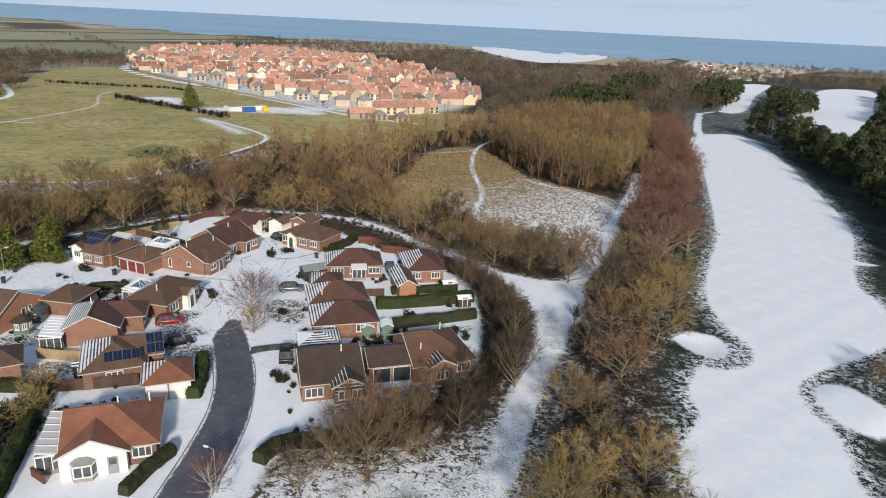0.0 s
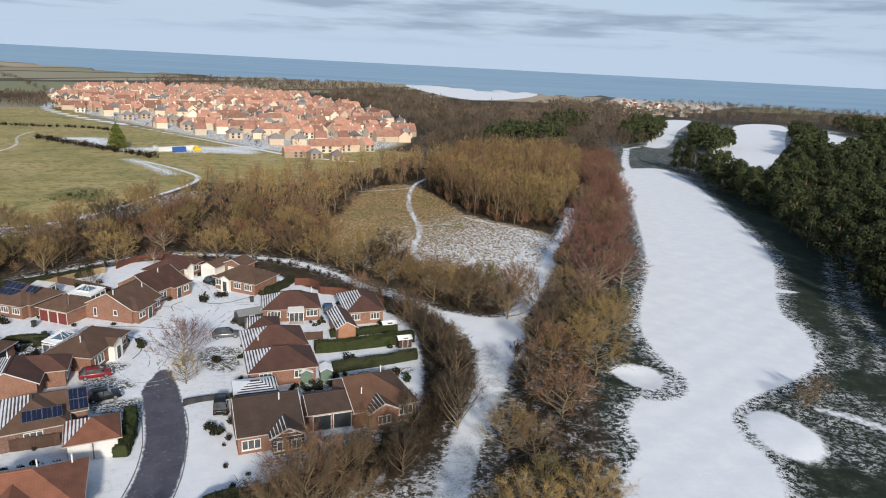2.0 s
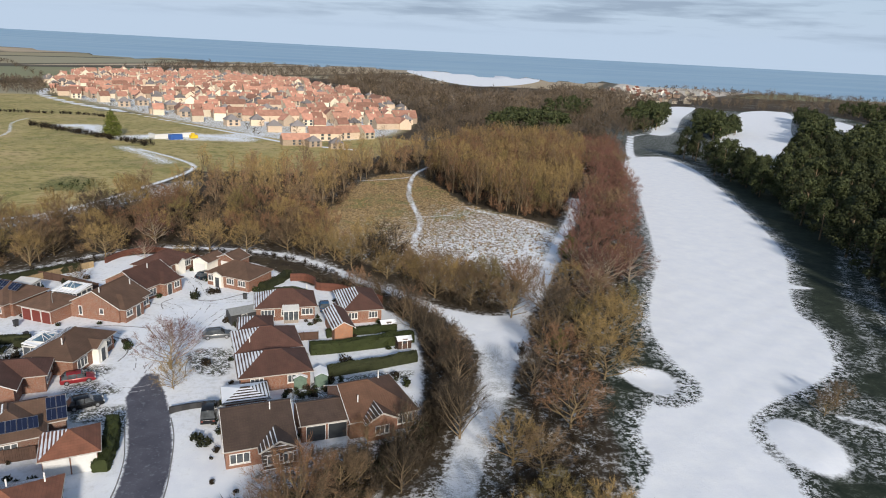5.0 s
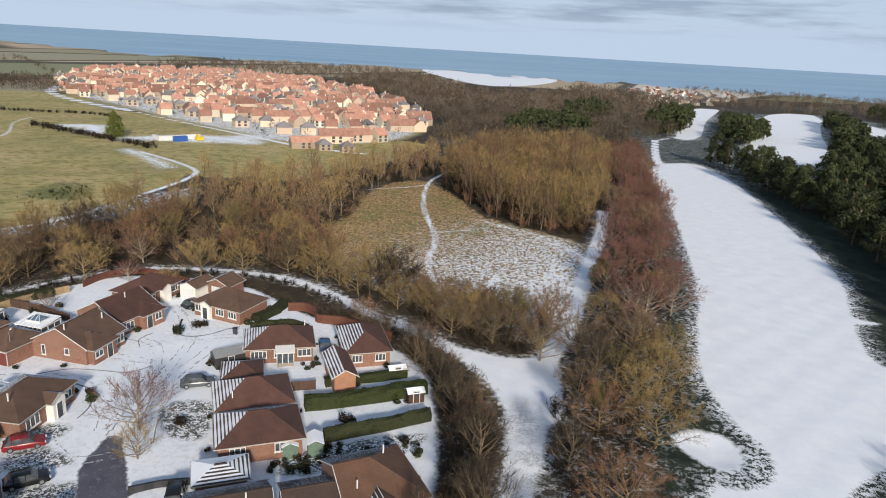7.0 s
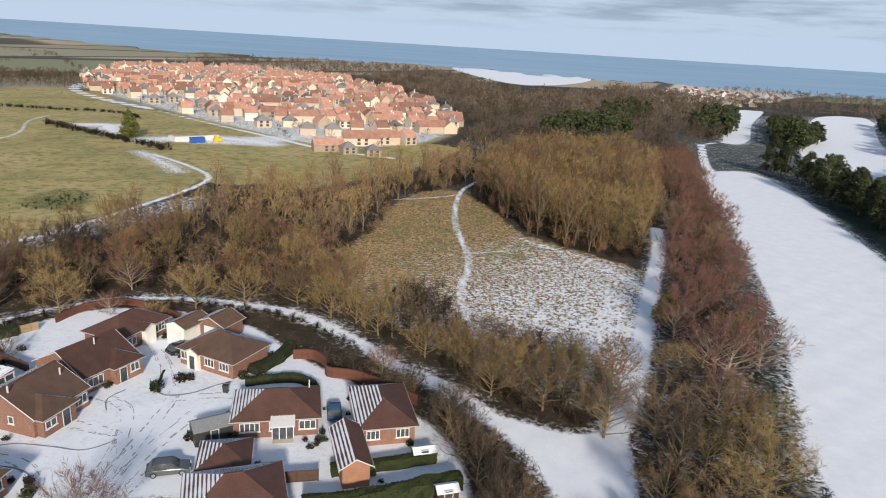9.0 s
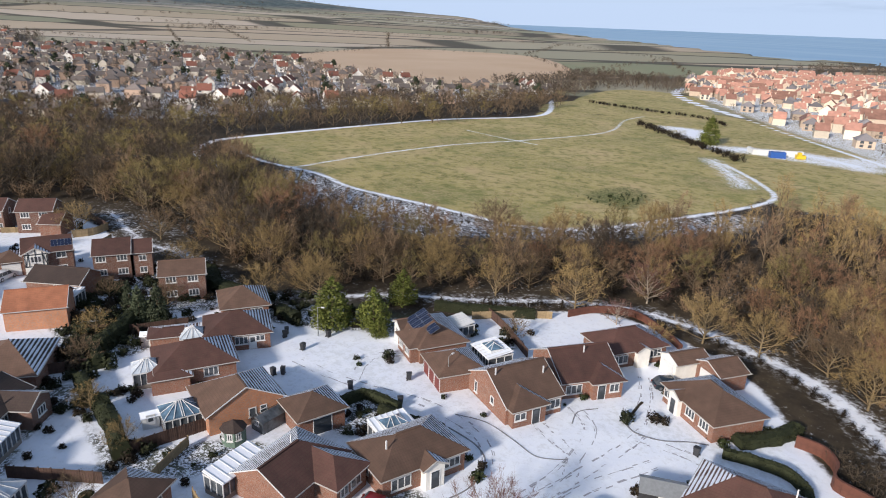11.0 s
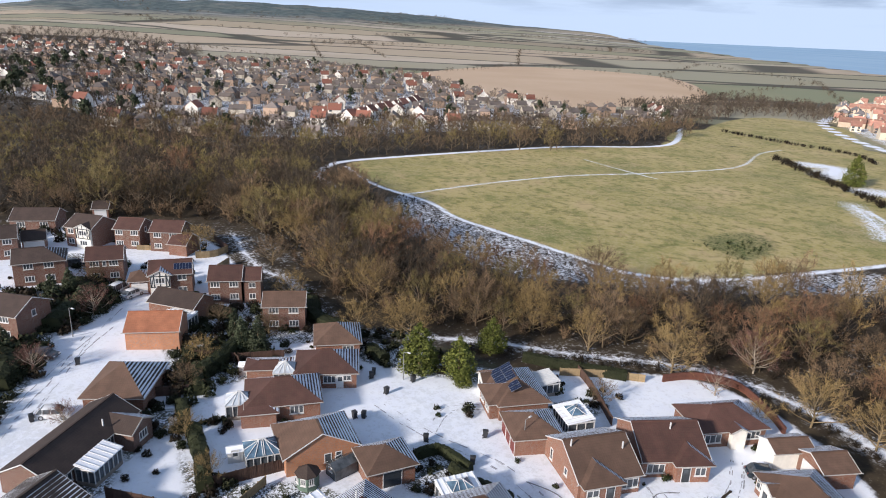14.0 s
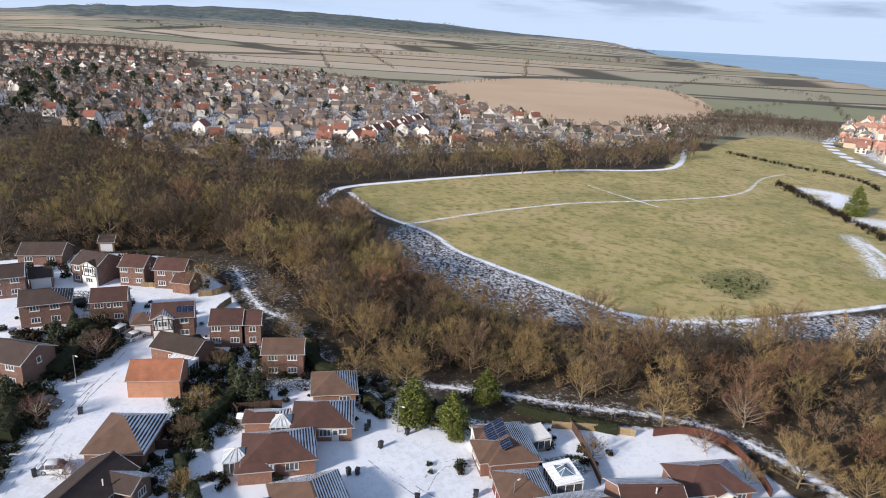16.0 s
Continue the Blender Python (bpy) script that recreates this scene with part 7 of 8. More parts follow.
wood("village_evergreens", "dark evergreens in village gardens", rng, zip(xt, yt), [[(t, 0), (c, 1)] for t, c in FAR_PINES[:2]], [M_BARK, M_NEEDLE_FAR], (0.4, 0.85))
# dark trees, thickened so that they also stand in for cloud shadow
xt, yt = scatter(rng, [(-330, 80), (-340, 130), (-460, 172), (-720, 180), (-720, 40), (-480, 30)], 15.0)
wood("village_dark_trees", "dark bare trees round the near village streets", rng, zip(xt, yt), P_DOT + P_DOT + [[(t, 0), (c, 2)] for t, c in FAR_PINES[:1]], [M_BARK_DARK, M_TWIG_GREY, M_NEEDLE_FAR], (0.7, 1.2))
# farm hedgerows with single trees
hedge_pts = []
for a, b in (((-672, 461), (-427, 382)), ((-376, 466), (-420, 664)), ((-420, 664), (-669, 888)), ((-858, 777), (-669, 888)), ((-672, 461), (-858, 777)), ((-858, 777), (-1300, 1150)), ((-669, 888), (-900, 1300)), ((-420, 664), (-520, 1050)), ((-940, 480), (-1500, 700)), ((-860, 420), (-1300, 380)), ((-1000, 620), (-1700, 900)), ((-1300, 1150), (-900, 1300)), ((-1500, 700), (-1300, 1150)), ((-520, 1050), (-900, 1300)), ((-300, 700), (-520, 1050))):
    n = int(math.hypot(b[0] - a[0], b[1] - a[1]) / 11)
    for k in range(n):
        t = (k + rng.uniform(0, 1)) / n
        hedge_pts.append((a[0] + (b[0] - a[0]) * t + rng.normal(0, 2), a[1] + (b[1] - a[1]) * t + rng.normal(0, 2)))
wood("hedgerows", "dark hedgerow trees between the farm fields", rng, hedge_pts, P_DOT, [M_BARK_DARK, M_TWIG_GREY], (0.3, 0.7))
pts = []
for _ in range(46):
    cx, cy, turn, n = rng.uniform(-3700, -1100), rng.uniform(450, 2700), rng.uniform(0.5, 1.4), rng.integers(5, 16)
    if math.degrees(math.atan2(-cx, cy)) > 38:
        pts += [(cx + math.cos(turn) * d + rng.normal(0, 9), cy + math.sin(turn) * d + rng.normal(0, 9)) for d in rng.uniform(-70, 70, n)]
wood("hill_woods", "dark copses on the distant hillside", rng, pts, P_DOT, [M_BARK, M_TWIG_HAZE], (0.9, 1.6), 0.7)


# ---- gardens, fences, cars ----
def hedge(pts, width, height, mat, label, leaf=0.22, name="hedge", density=44):
    """A clipped hedge along a line: an uneven solid core under a skin of small leaves."""
    c = curve_pts(pts, 6, False) if len(pts) > 2 else np.array([np.array(pts[0]) + (np.array(pts[1]) - np.array(pts[0])) * t for t in np.linspace(0, 1, 14)], float)
    r = np.random.default_rng(int(abs(pts[0][0] * 13 + pts[0][1] * 7)))
    d = np.gradient(c, axis=0)
    d /= np.linalg.norm(d, axis=1, keepdims=True)
    nrm = np.stack([-d[:, 1], d[:, 0]], 1)
    prof = [(-0.5, 0.0), (-0.5, 0.55), (-0.42, 0.9), (0.0, 1.0), (0.42, 0.9), (0.5, 0.55), (0.5, 0.0)]
    v, f = [], []
    x0, y0 = pts[0]
    z0 = gz(x0, y0)
    for i, (p, n) in enumerate(zip(c, nrm)):
        z = gz(*p) - z0
        for a, b in prof:
            w = 1 + r.normal(0, 0.09)
            v.append((p[0] - x0 + n[0] * a * width * w, p[1] - y0 + n[1] * a * width * w, z + b * height * (1 + r.normal(0, 0.06)) - (0.1 if b == 0 else 0)))
    k = len(prof)
    for i in range(len(c) - 1):
        f += [(i * k + j, i * k + j + 1, (i + 1) * k + j + 1, (i + 1) * k + j) for j in range(k - 1)]
    f += [tuple(range(k)), tuple(range((len(c) - 1) * k, len(c) * k))[::-1]]
    ob = new(name, mesh_data(name, v, f, mat))
    ob.location = (x0, y0, z0)
    tagged(ob, label, "hedge")
    # leaves standing off the core
    vv = np.array(v)
    ln = float(np.linalg.norm(np.diff(c, axis=0), axis=1).sum())
    n = int(ln * (width + 2 * height) * density)
    i = r.integers(0, len(c) - 1, n)
    j = r.integers(0, k - 1, n)
    s, t = r.uniform(0, 1, (n, 1)), r.uniform(0, 1, (n, 1))
    p = (vv[i * k + j] * (1 - s) + vv[i * k + j + 1] * s) * (1 - t) + (vv[(i + 1) * k + j] * (1 - s) + vv[(i + 1) * k + j + 1] * s) * t
    u, w = r.normal(size=(n, 3)), r.normal(size=(n, 3))
    u /= np.linalg.norm(u, axis=1, keepdims=True)
    w /= np.linalg.norm(w, axis=1, keepdims=True)
    sz = leaf * r.uniform(0.5, 1.2, (n, 1))
    tri = np.stack([p - u * sz * 0.5, p + u * sz * 0.5, p + w * sz], 1).reshape(-1, 3)
    part("leaves", soft_mesh("leaves", tri, np.arange(3 * n).reshape(n, 3), [mat], None), ob)
    return ob


hedge([(-8.8, 102.6), (-1, 104.6), (7.2, 107.8)], 1.5, 1.9, M_HEDGE, "tall clipped green hedge between back gardens")
hedge([(-6.8, 109.2), (-1, 110.6), (4.6, 112.4)], 1.2, 1.3, M_HEDGE, "low clipped green hedge behind the garage")
hedge([(-5.6, 95.2), (1, 97.6), (7.4, 100.4)], 1.0, 1.7, M_HEDGE_DARK, "row of dark clipped conifers as a garden hedge")
hedge([(-28.2, 72.4), (-28.8, 77), (-30.2, 82.0)], 1.6, 1.6, M_HEDGE, "green hedge beside the double garage")
hedge([(-28.6, 54.4), (-27.8, 58), (-26.6, 61.6)], 1.2, 1.2, M_HEDGE_DARK, "dark green front garden hedge by the road")
hedge([(-39.8, 52), (-41.2, 57), (-43.0, 63), (-45.3, 70), (-46.2, 74)], 1.5, 1.8, M_HEDGE, "olive green hedge along the side garden")
hedge([(-45.6, 73.0), (-52, 72.6), (-58, 73.4)], 1.3, 1.4, M_HEDGE, "low olive hedge behind the gardens")
hedge([(-17.2, 60.2), (-15.5, 63.2), (-10.5, 64.4), (-7, 65.2)], 1.6, 1.4, M_HEDGE_DARK, "dark rounded boundary hedge beside the verge")
hedge([(-20.7, 128.2), (-17.7, 129.4), (-14.1, 129.9), (-11.5, 127.9), (-10.6, 124.3)], 0.9, 1.2, M_HEDGE_DARK, "dark curved hedge behind the bungalow")
hedge([(-20.6, 131.6), (-18.0, 136.2), (-16.9, 140.3)], 1.9, 1.2, M_HEDGE_DARK, "dark spreading evergreen hedge by the bungalow")
hedge([(-81.5, 80.2), (-78, 79.8), (-75, 79.0)], 1.5, 1.6, M_HEDGE_DARK, "overgrown dark hedge between two back gardens")
hedge([(-74, 80), (-68.5, 79.4), (-62.4, 78.3)], 1.7, 2.1, M_HEDGE_DARK, "tall overgrown dark hedge between two back gardens")
hedge([(-90.5, 84.5), (-83.5, 83.2)], 1.6, 1.8, M_HEDGE_DARK, "dark shrub hedge at the garden end")
hedge([(-97.5, 94.5), (-92, 89), (-88, 84.5)], 2.0, 2.2, M_HEDGE_DARK, "tall dark evergreen hedge behind the gardens")
hedge([(-124.5, 75.4), (-119, 71), (-113.5, 67.6)], 3.0, 2.4, M_HEDGE_DARK, "dark mass of roadside shrubs")
hedge([(-131, 73.6), (-126, 75)], 2.4, 2.0, M_HEDGE_DARK, "dark shrubs in front of a house")
hedge([(-109.5, 59.2), (-103, 61.4), (-97, 59.6)], 3.4, 2.2, M_HEDGE_DARK, "dark bank of shrubs by the street")
hedge([(-116.5, 90.8), (-111, 91.4), (-106, 95)], 2.2, 1.9, M_HEDGE_DARK, "dark shrubs behind the terracotta roof")
hedge([(-106.5, 109.5), (-99, 107.5), (-93, 109.8)], 2.6, 2.0, M_HEDGE_DARK, "dark evergreen shrubs at the wood edge")
hedge([(-84.5, 110.2), (-80.0, 110.6)], 1.8, 1.7, M_HEDGE_DARK, "dark shrubs at the end of the close")
hedge([(-70.6, 131.0), (-63.5, 136.5), (-58, 141.5)], 1.2, 1.6, M_HEDGE_DARK, "dark garden hedge below the footpath")
hedge([(-56.4, 101.8), (-56.2, 105.0), (-54.2, 105.8), (-50.9, 106.4)], 0.9, 1.3, M_HEDGE_DARK, "dark hedge and wall round a sunken yard")
hedge([(-52.4, 104.6), (-47.0, 105.4)], 1.1, 1.2, M_HEDGE_DARK, "dark clipped hedge round a small yard")
hedge([(-48.2, 105.4), (-44.0, 107.0)], 1.2, 1.3, M_HEDGE_DARK, "dark clipped hedge by the drive")

SHRUBS = [leaf_cloud(np.random.default_rng(400 + k), [np.array([0, 0, 0.45]), np.array([0.35, 0.1, 0.35]), np.array([-0.3, 0.2, 0.3])], [np.array([0.6, 0.6, 0.5]), np.array([0.4, 0.4, 0.35]), np.array([0.4, 0.4, 0.35])], 70, 0.17) for k in range(3)]
SHRUB_ME = {m.name: [as_mesh("shrub", a, m) for a in SHRUBS] for m in (M_HEDGE, M_HEDGE_DARK, M_SHRUB)}


def shrub(x, y, s, mat, label="small rounded garden shrub"):
    ob = new("shrub", SHRUB_ME[mat.name][rng.integers(3)])
    ob.matrix_basis = pose(x, y, gz(x, y), 0, 0, rng.uniform(0, 360)) @ Matrix.Diagonal((s, s, s, 1))
    tagged(ob, label, "shrub", "garden shrubs")


for x, y, s in ((-62.3, 114.2, 1.4), (-61.2, 113.4, 1.0), (-29.6, 128.9, 1.3), (-28.4, 129.4, 1.0), (-31.7, 126.2, 1.5), (-23.4, 98.6, 1.2), (-23.2, 131.0, 1.1), (-21.6, 130.2, 1.2), (-41.8, 136.7, 0.8), (-38.2, 126.5, 0.9),
                (-36.0, 104.2, 1.2), (-37.0, 106.0, 0.9), (-64.9, 110.6, 0.7), (-63.2, 109.8, 0.6), (-5.0, 90.5, 1.1), (-3.4, 99.4, 1.3), (-0.5, 92.8, 0.9), (4.0, 95.0, 1.0), (2.2, 93.2, 0.8), (5.5, 92.4, 1.1), (-2.5, 99.9, 0.7), (3.2, 104.3, 0.7), (4.6, 104.7, 0.6), (-14.5, 66.5, 0.5), (-16.0, 70.2, 0.5), (-13.2, 68.5, 0.45), (-12.0, 66.8, 0.5), (-39.5, 69.5, 0.7), (-37.0, 71.0, 0.7), (-35.8, 70.4, 0.6), (-38.0, 70.2, 0.6), (-41.5, 68.2, 0.9), (-34.4, 70.8, 0.8)):
    shrub(x, y, s, (M_HEDGE_DARK, M_SHRUB, M_HEDGE)[rng.integers(3)])
for area, gap in (([(-84, 76.5), (-80, 80), (-72, 76), (-66, 73), (-70, 70.5), (-78, 74)], 2.8), ([(-60, 80), (-59, 90), (-54, 84), (-55, 78)], 3.0), ([(-62, 128), (-66, 131), (-56, 141), (-50, 137), (-55, 130)], 4.0), ([(-9, 88), (6, 92), (6, 96), (-6, 92)], 2.0),
                  ([(-112, 92), (-96, 98), (-92, 92), (-106, 84)], 2.6), ([(-46, 102), (-52, 98), (-55, 103), (-50, 105)], 1.5), ([(-150, 82), (-138, 88), (-126, 96), (-132, 84)], 3.0)):
    xs2, ys2 = scatter(rng, area, gap)
    for x, y in zip(xs2, ys2):
        shrub(x, y, rng.uniform(0.35, 0.95), (M_HEDGE_DARK, M_SHRUB, M_SHRUB)[rng.integers(3)], "dark winter shrub poking out of the snow")

for hx, hy, rot, L, W, wings, doors in PLANTED:
    # beds close to the house walls, clear of doors and front wings
    for _ in range(int((L + W) * 0.28)):
        side = rng.integers(4)
        along_x = rng.uniform(-0.5, 0.5)
        off = rng.uniform(0.45, 1.5)
        px, py = [(along_x * L, -W / 2 - off), (along_x * L, W / 2 + off), (L / 2 + off, along_x * W), (-L / 2 - off, along_x * W)][side]
        blocked = any(d[0] == "fbrl"[side] for d in doors) or (side == 0 and any(abs(px - w[0]) < w[1] / 2 + 1.2 for w in wings))
        if blocked:
            continue
        c, sn = math.cos(radians(rot)), math.sin(radians(rot))
        shrub(hx + px * c - py * sn, hy + px * sn + py * c, rng.uniform(0.35, 0.8), (M_HEDGE_DARK, M_SHRUB, M_SHRUB, M_HEDGE)[rng.integers(4)], "low dark shrub in a bed by a house wall")

for area, gap, big in (([(-11, 88.6), (-5, 90.6), (-3.5, 94.5), (-9.5, 94)], 1.3, 0.8), ([(-20.5, 104.5), (-19.6, 112.5), (-18.4, 112), (-19.4, 104.5)], 1.3, 0.9), ([(-11, 113), (-8, 114), (-7.5, 117.5), (-10, 117.5)], 1.4, 0.8),
                       ([(-101.6, 84.4), (-98.8, 92.4), (-90.7, 90.4), (-93.3, 83.4)], 2.4, 1.5), ([(-127, 67), (-131, 75), (-130, 80.5), (-121, 78.5), (-116, 71.5), (-116, 67)], 2.2, 2.2), ([(-118, 58), (-116, 65), (-109.8, 65.5), (-101.9, 61), (-96, 59), (-100, 55)], 2.6, 2.2),
                       ([(-134.6, 60), (-135, 62.5), (-126.7, 67.7), (-123.6, 61.6)], 2.4, 1.9), ([(-106.2, 98.1), (-103, 107.5), (-94.8, 105.3), (-98.9, 96.7)], 2.6, 1.5), ([(-115.6, 112.7), (-110.2, 112.3), (-101.7, 108.2), (-102.2, 106.5)], 2.4, 1.6),
                       ([(-172, 62), (-169, 76), (-161, 76), (-160, 66)], 2.8, 1.8), ([(-94.1, 91.4), (-92.2, 99.3), (-88.5, 97.9), (-87.3, 92)], 2.4, 1.5), ([(-149, 98), (-146, 101), (-140, 101), (-144, 97)], 2.6, 1.2), ([(-90.4, 110.5), (-84, 108), (-76.5, 112.5), (-70, 119), (-71, 123), (-80, 121), (-90, 116)], 2.6, 1.5),
                       # last patch here: side garden shrubs, massed to stand in for shade too
                       ([(-168, 84), (-160, 90), (-156, 96), (-162, 98), (-172, 90)], 2.8, 1.6), ([(-52, 57), (-47, 71), (-44, 70), (-42.5, 60), (-46, 52)], 1.8, 1.6),
                       ([(-92.2, 80.5), (-92.5, 84.1), (-84, 85.9), (-81.5, 83), (-84, 80.3)], 2.0, 2.0), ([(-85.6, 75.4), (-83.1, 80.9), (-80.5, 80.7), (-83.3, 75.4)], 1.8, 1.5), ([(-77.5, 81.9), (-74.8, 86.1), (-72.8, 85), (-73.6, 81.3)], 1.7, 1.2),
                       ([(-109, 59), (-107, 65), (-100, 65.5), (-98, 60)], 2.2, 2.2), ([(-124.4, 68.4), (-124.8, 77.9), (-118.9, 77.5), (-113.4, 71.5), (-112.4, 68.2)], 2.6, 2.4),
                       ([(-112, 55), (-100, 62), (-92, 60), (-100, 50)], 3.4, 1.9), ([(-133, 76), (-126, 72), (-116, 66), (-112, 70), (-122, 79)], 3.0, 2.0), ([(-96, 96), (-90, 90), (-84, 84), (-90, 82), (-100, 90)], 3.0, 1.8), ([(-112, 92), (-104, 98), (-92, 106), (-98, 110), (-112, 104)], 3.4, 1.9),
                       ([(-66, 78), (-63, 83), (-60.5, 80), (-61, 76)], 2.2, 1.3), ([(-82, 74), (-78, 79), (-70, 80), (-76, 75)], 2.6, 1.4), ([(-62, 70), (-56, 74), (-50, 70), (-52, 62)], 3.0, 1.5), ([(-48, 66), (-43, 71), (-41, 64), (-44, 58)], 2.6, 1.4), ([(-60, 128), (-57, 134), (-53, 130)], 2.6, 1.3),
                       ([(-150, 70), (-142, 76), (-134, 72), (-144, 64)], 3.6, 1.9), ([(-21, 110), (-24, 117), (-19, 118), (-18, 112)], 2.2, 1.2), ([(-9, 66.5), (0, 68), (4, 74), (-2, 73)], 2.2, 1.4), ([(-20, 78), (-18.5, 88), (-16.8, 86), (-17, 78)], 2.0, 1.2)):
    xs2, ys2 = scatter(rng, area, gap)
    wood("shrubbery", "dark mass of evergreen garden shrubs", rng, zip(xs2, ys2), [[(q, k)] for q in SHRUBS for k in (0, 0, 1)], [M_HEDGE_DARK, M_SHRUB], (0.6 * big, 1.05 * big))
clear_house = [("area", [(-121, 57.5), (-110.5, 57.5), (-110.5, 68.5), (-121, 68.5)], 1.0)]
for area, gap, big in (([(-131, 74), (-125, 75), (-115.5, 68.8), (-104, 65.8), (-91, 60.8), (-84, 56), (-100, 52), (-124, 58), (-132, 66)], 2.5, 2.2), ([(-108, 87), (-104, 95), (-96, 97), (-86.5, 92), (-86.5, 85), (-96, 84)], 2.3, 1.7)):
    xs2, ys2 = scatter(rng, area, gap, clear_house)
    wood("shrubbery", "dark mass of evergreen garden shrubs", rng, zip(xs2, ys2), [[(q, k)] for q in SHRUBS for k in (0, 0, 1)], [M_HEDGE_DARK, M_SHRUB], (0.6 * big, 1.05 * big))
for x, y, s, kind in ((-86, 82, 0.55, "brown"), (-93, 86, 0.6, "gold"), (-97, 98, 0.6, "brown"), (-105, 92, 0.55, "brown"), (-64, 79, 0.5, "gold"), (-57, 72, 0.55, "brown"), (-44, 66, 0.6, "gold"), (-130, 76, 0.6, "brown"), (-104, 58, 0.6, "gold"), (-74, 79, 0.5, "gold"), (-55, 133, 0.5, "brown"), (-48, 150, 0.6, "red"),
                      (-140, 98, 0.9, "gold"), (-128, 110, 0.9, "brown"), (-110, 107, 0.8, "gold"), (-92, 112, 0.8, "gold"), (-1, 69.5, 0.65, "grey"), (-6, 70, 0.6, "rust"), (3.5, 72.5, 0.6, "grey"), (-45.5, 71, 0.6, "gold"), (0.5, 126.5, 0.6, "brown"), (7.2, 113, 0.7, "brown")):
    tree(kind, x, y, s)


def fence(pts, height, mat, label, board=0.0, name="fence", brick=False):
    """A close-boarded fence or a garden wall along a line, with posts or a coping."""
    x0, y0 = pts[0]
    root = thing(name, pose(x0, y0, gz(x0, y0)), label, "fence" if not brick else "wall")
    c = curve_pts(pts, 4, False) if len(pts) > 2 else np.array(pts, float)
    cache = {}
    for a, b in zip(c[:-1], c[1:]):
        ln = math.hypot(*(b - a))
        n = max(1, round(ln / 1.83))
        turn = math.degrees(math.atan2(b[1] - a[1], b[0] - a[0]))
        for k in range(n):
            p = a + (b - a) * k / n
            w = round(ln / n, 2)
            if w not in cache:
                if brick:
                    v, f = boxes((0, w, -0.11, 0.11, -0.3, height), (0, w, -0.15, 0.15, height, height + 0.07))
                else:
                    prof = [(w * (i + d) / 9, -0.035 if i % 2 else -0.015) for i in range(9) for d in (0.04, 0.96)]
                    prof = [(0, -0.015)] + prof + [(w, -0.015), (w, 0.015), (0, 0.015)]
                    k2 = len(prof)
                    v = [(px, py, z) for z in (-0.05, height) for px, py in prof]
                    f = [(i, (i + 1) % k2, (i + 1) % k2 + k2, i + k2) for i in range(k2)] + [tuple(range(k2, 2 * k2)), tuple(range(k2))[::-1]]
                pv, pf = boxes((-0.06, 0.06, -0.06, 0.06, -0.3, height + 0.1))
                cache[w] = (mesh_data("panel", v, f, mat), mesh_data("post", pv, pf, mat))
            m = pose(p[0] - x0, p[1] - y0, gz(*p) - gz(x0, y0), 0, 0, turn)
            part("panel", cache[w][0], root, m=m)
            if not brick:
                part("post", cache[w][1], root, m=m)
    return root


fence([(-38.7, 56.9), (-36.8, 55.7)], 0.95, M_WALLBRICK, "low red brick wall before the white gable", brick=True, name="garden_wall")
fence([(-62.8, 78.6), (-62.4, 83), (-62.0, 87.4), (-61.4, 96.7)], 1.6, M_FENCE, "dark brown close-boarded garden fence")
fence([(-54.8, 146.2), (-52.6, 152), (-47.5, 155.0), (-40.5, 152.0), (-36.4, 149.2)], 1.15, M_WALLBRICK, "dark red brick wall round a back garden", brick=True, name="garden_wall")
fence([(-15.9, 136.8), (-13, 137), (-10.9, 134.8), (-10.2, 131.8), (-6.2, 131.0), (-2.4, 128.6), (2.4, 124.6)], 1.5, M_WALLBRICK, "red brick garden wall at the footpath", brick=True, name="garden_wall")
fence([(-64.8, 136.6), (-58.4, 134.1), (-49.7, 129.4)], 1.5, M_FENCE, "dark brown fence between two back gardens")
fence([(-137.9, 96.7), (-137.4, 100.4), (-139.4, 104.0)], 1.5, M_FENCE_PALE, "pale fence round a corner garden")
fence([(-139.4, 104.0), (-146, 103.6), (-151, 104.0)], 1.5, M_FENCE, "brown fence below the wood path")
fence([(-148.3, 87.0), (-146.6, 90.0), (-145.3, 92.7)], 1.1, M_FENCE_PALE, "low pale picket fence before two houses")
fence([(-94.7, 85.4), (-91.0, 90.5), (-85.7, 89.4)], 1.5, M_FENCE, "dark garden fence behind the bungalow")
fence([(-90.8, 90.9), (-88.7, 97.5)], 1.5, M_FENCE, "dark garden fence beside the conservatory")
fence([(-86.2, 77.2), (-84.5, 82.1)], 1.5, M_FENCE, "dark fence at the garden corner")
fence([(-44.8, 72.7), (-40, 73.9), (-35.9, 75.2)], 1.6, M_FENCE, "brown garden fence behind the bungalow")
fence([(-51.8, 81.0), (-47.5, 80.6), (-43.5, 80.8)], 1.5, M_FENCE_PALE, "pale wooden garden fence")
fence([(-64.0, 133.0), (-60, 139), (-56.0, 143.5)], 1.3, M_FENCE_PALE, "pale wooden fence below the footpath")
fence([(-66.7, 68.9), (-63.5, 72.0), (-59.8, 75.5)], 1.4, M_FENCE, "brown wooden fence at the lawn end")
fence([(-8.0, 108.0), (-12.5, 107.2)], 1.4, M_FENCE, "wooden fence panel beside the garage")
fence([(-132.0, 102.0), (-128, 98), (-124.0, 96.5)], 1.5, M_FENCE_PALE, "pale fence by the wood path")
fence([(-60.5, 84.5), (-57.0, 79.0), (-54.8, 78.4)], 1.2, M_FENCE_PALE, "pale garden fence by the outbuilding")
fence([(-24.6, 85.0), (-21.5, 86.2), (-18.8, 86.6)], 0.7, M_DARK, "low dark wall beside the drive", brick=True, name="garden_wall")


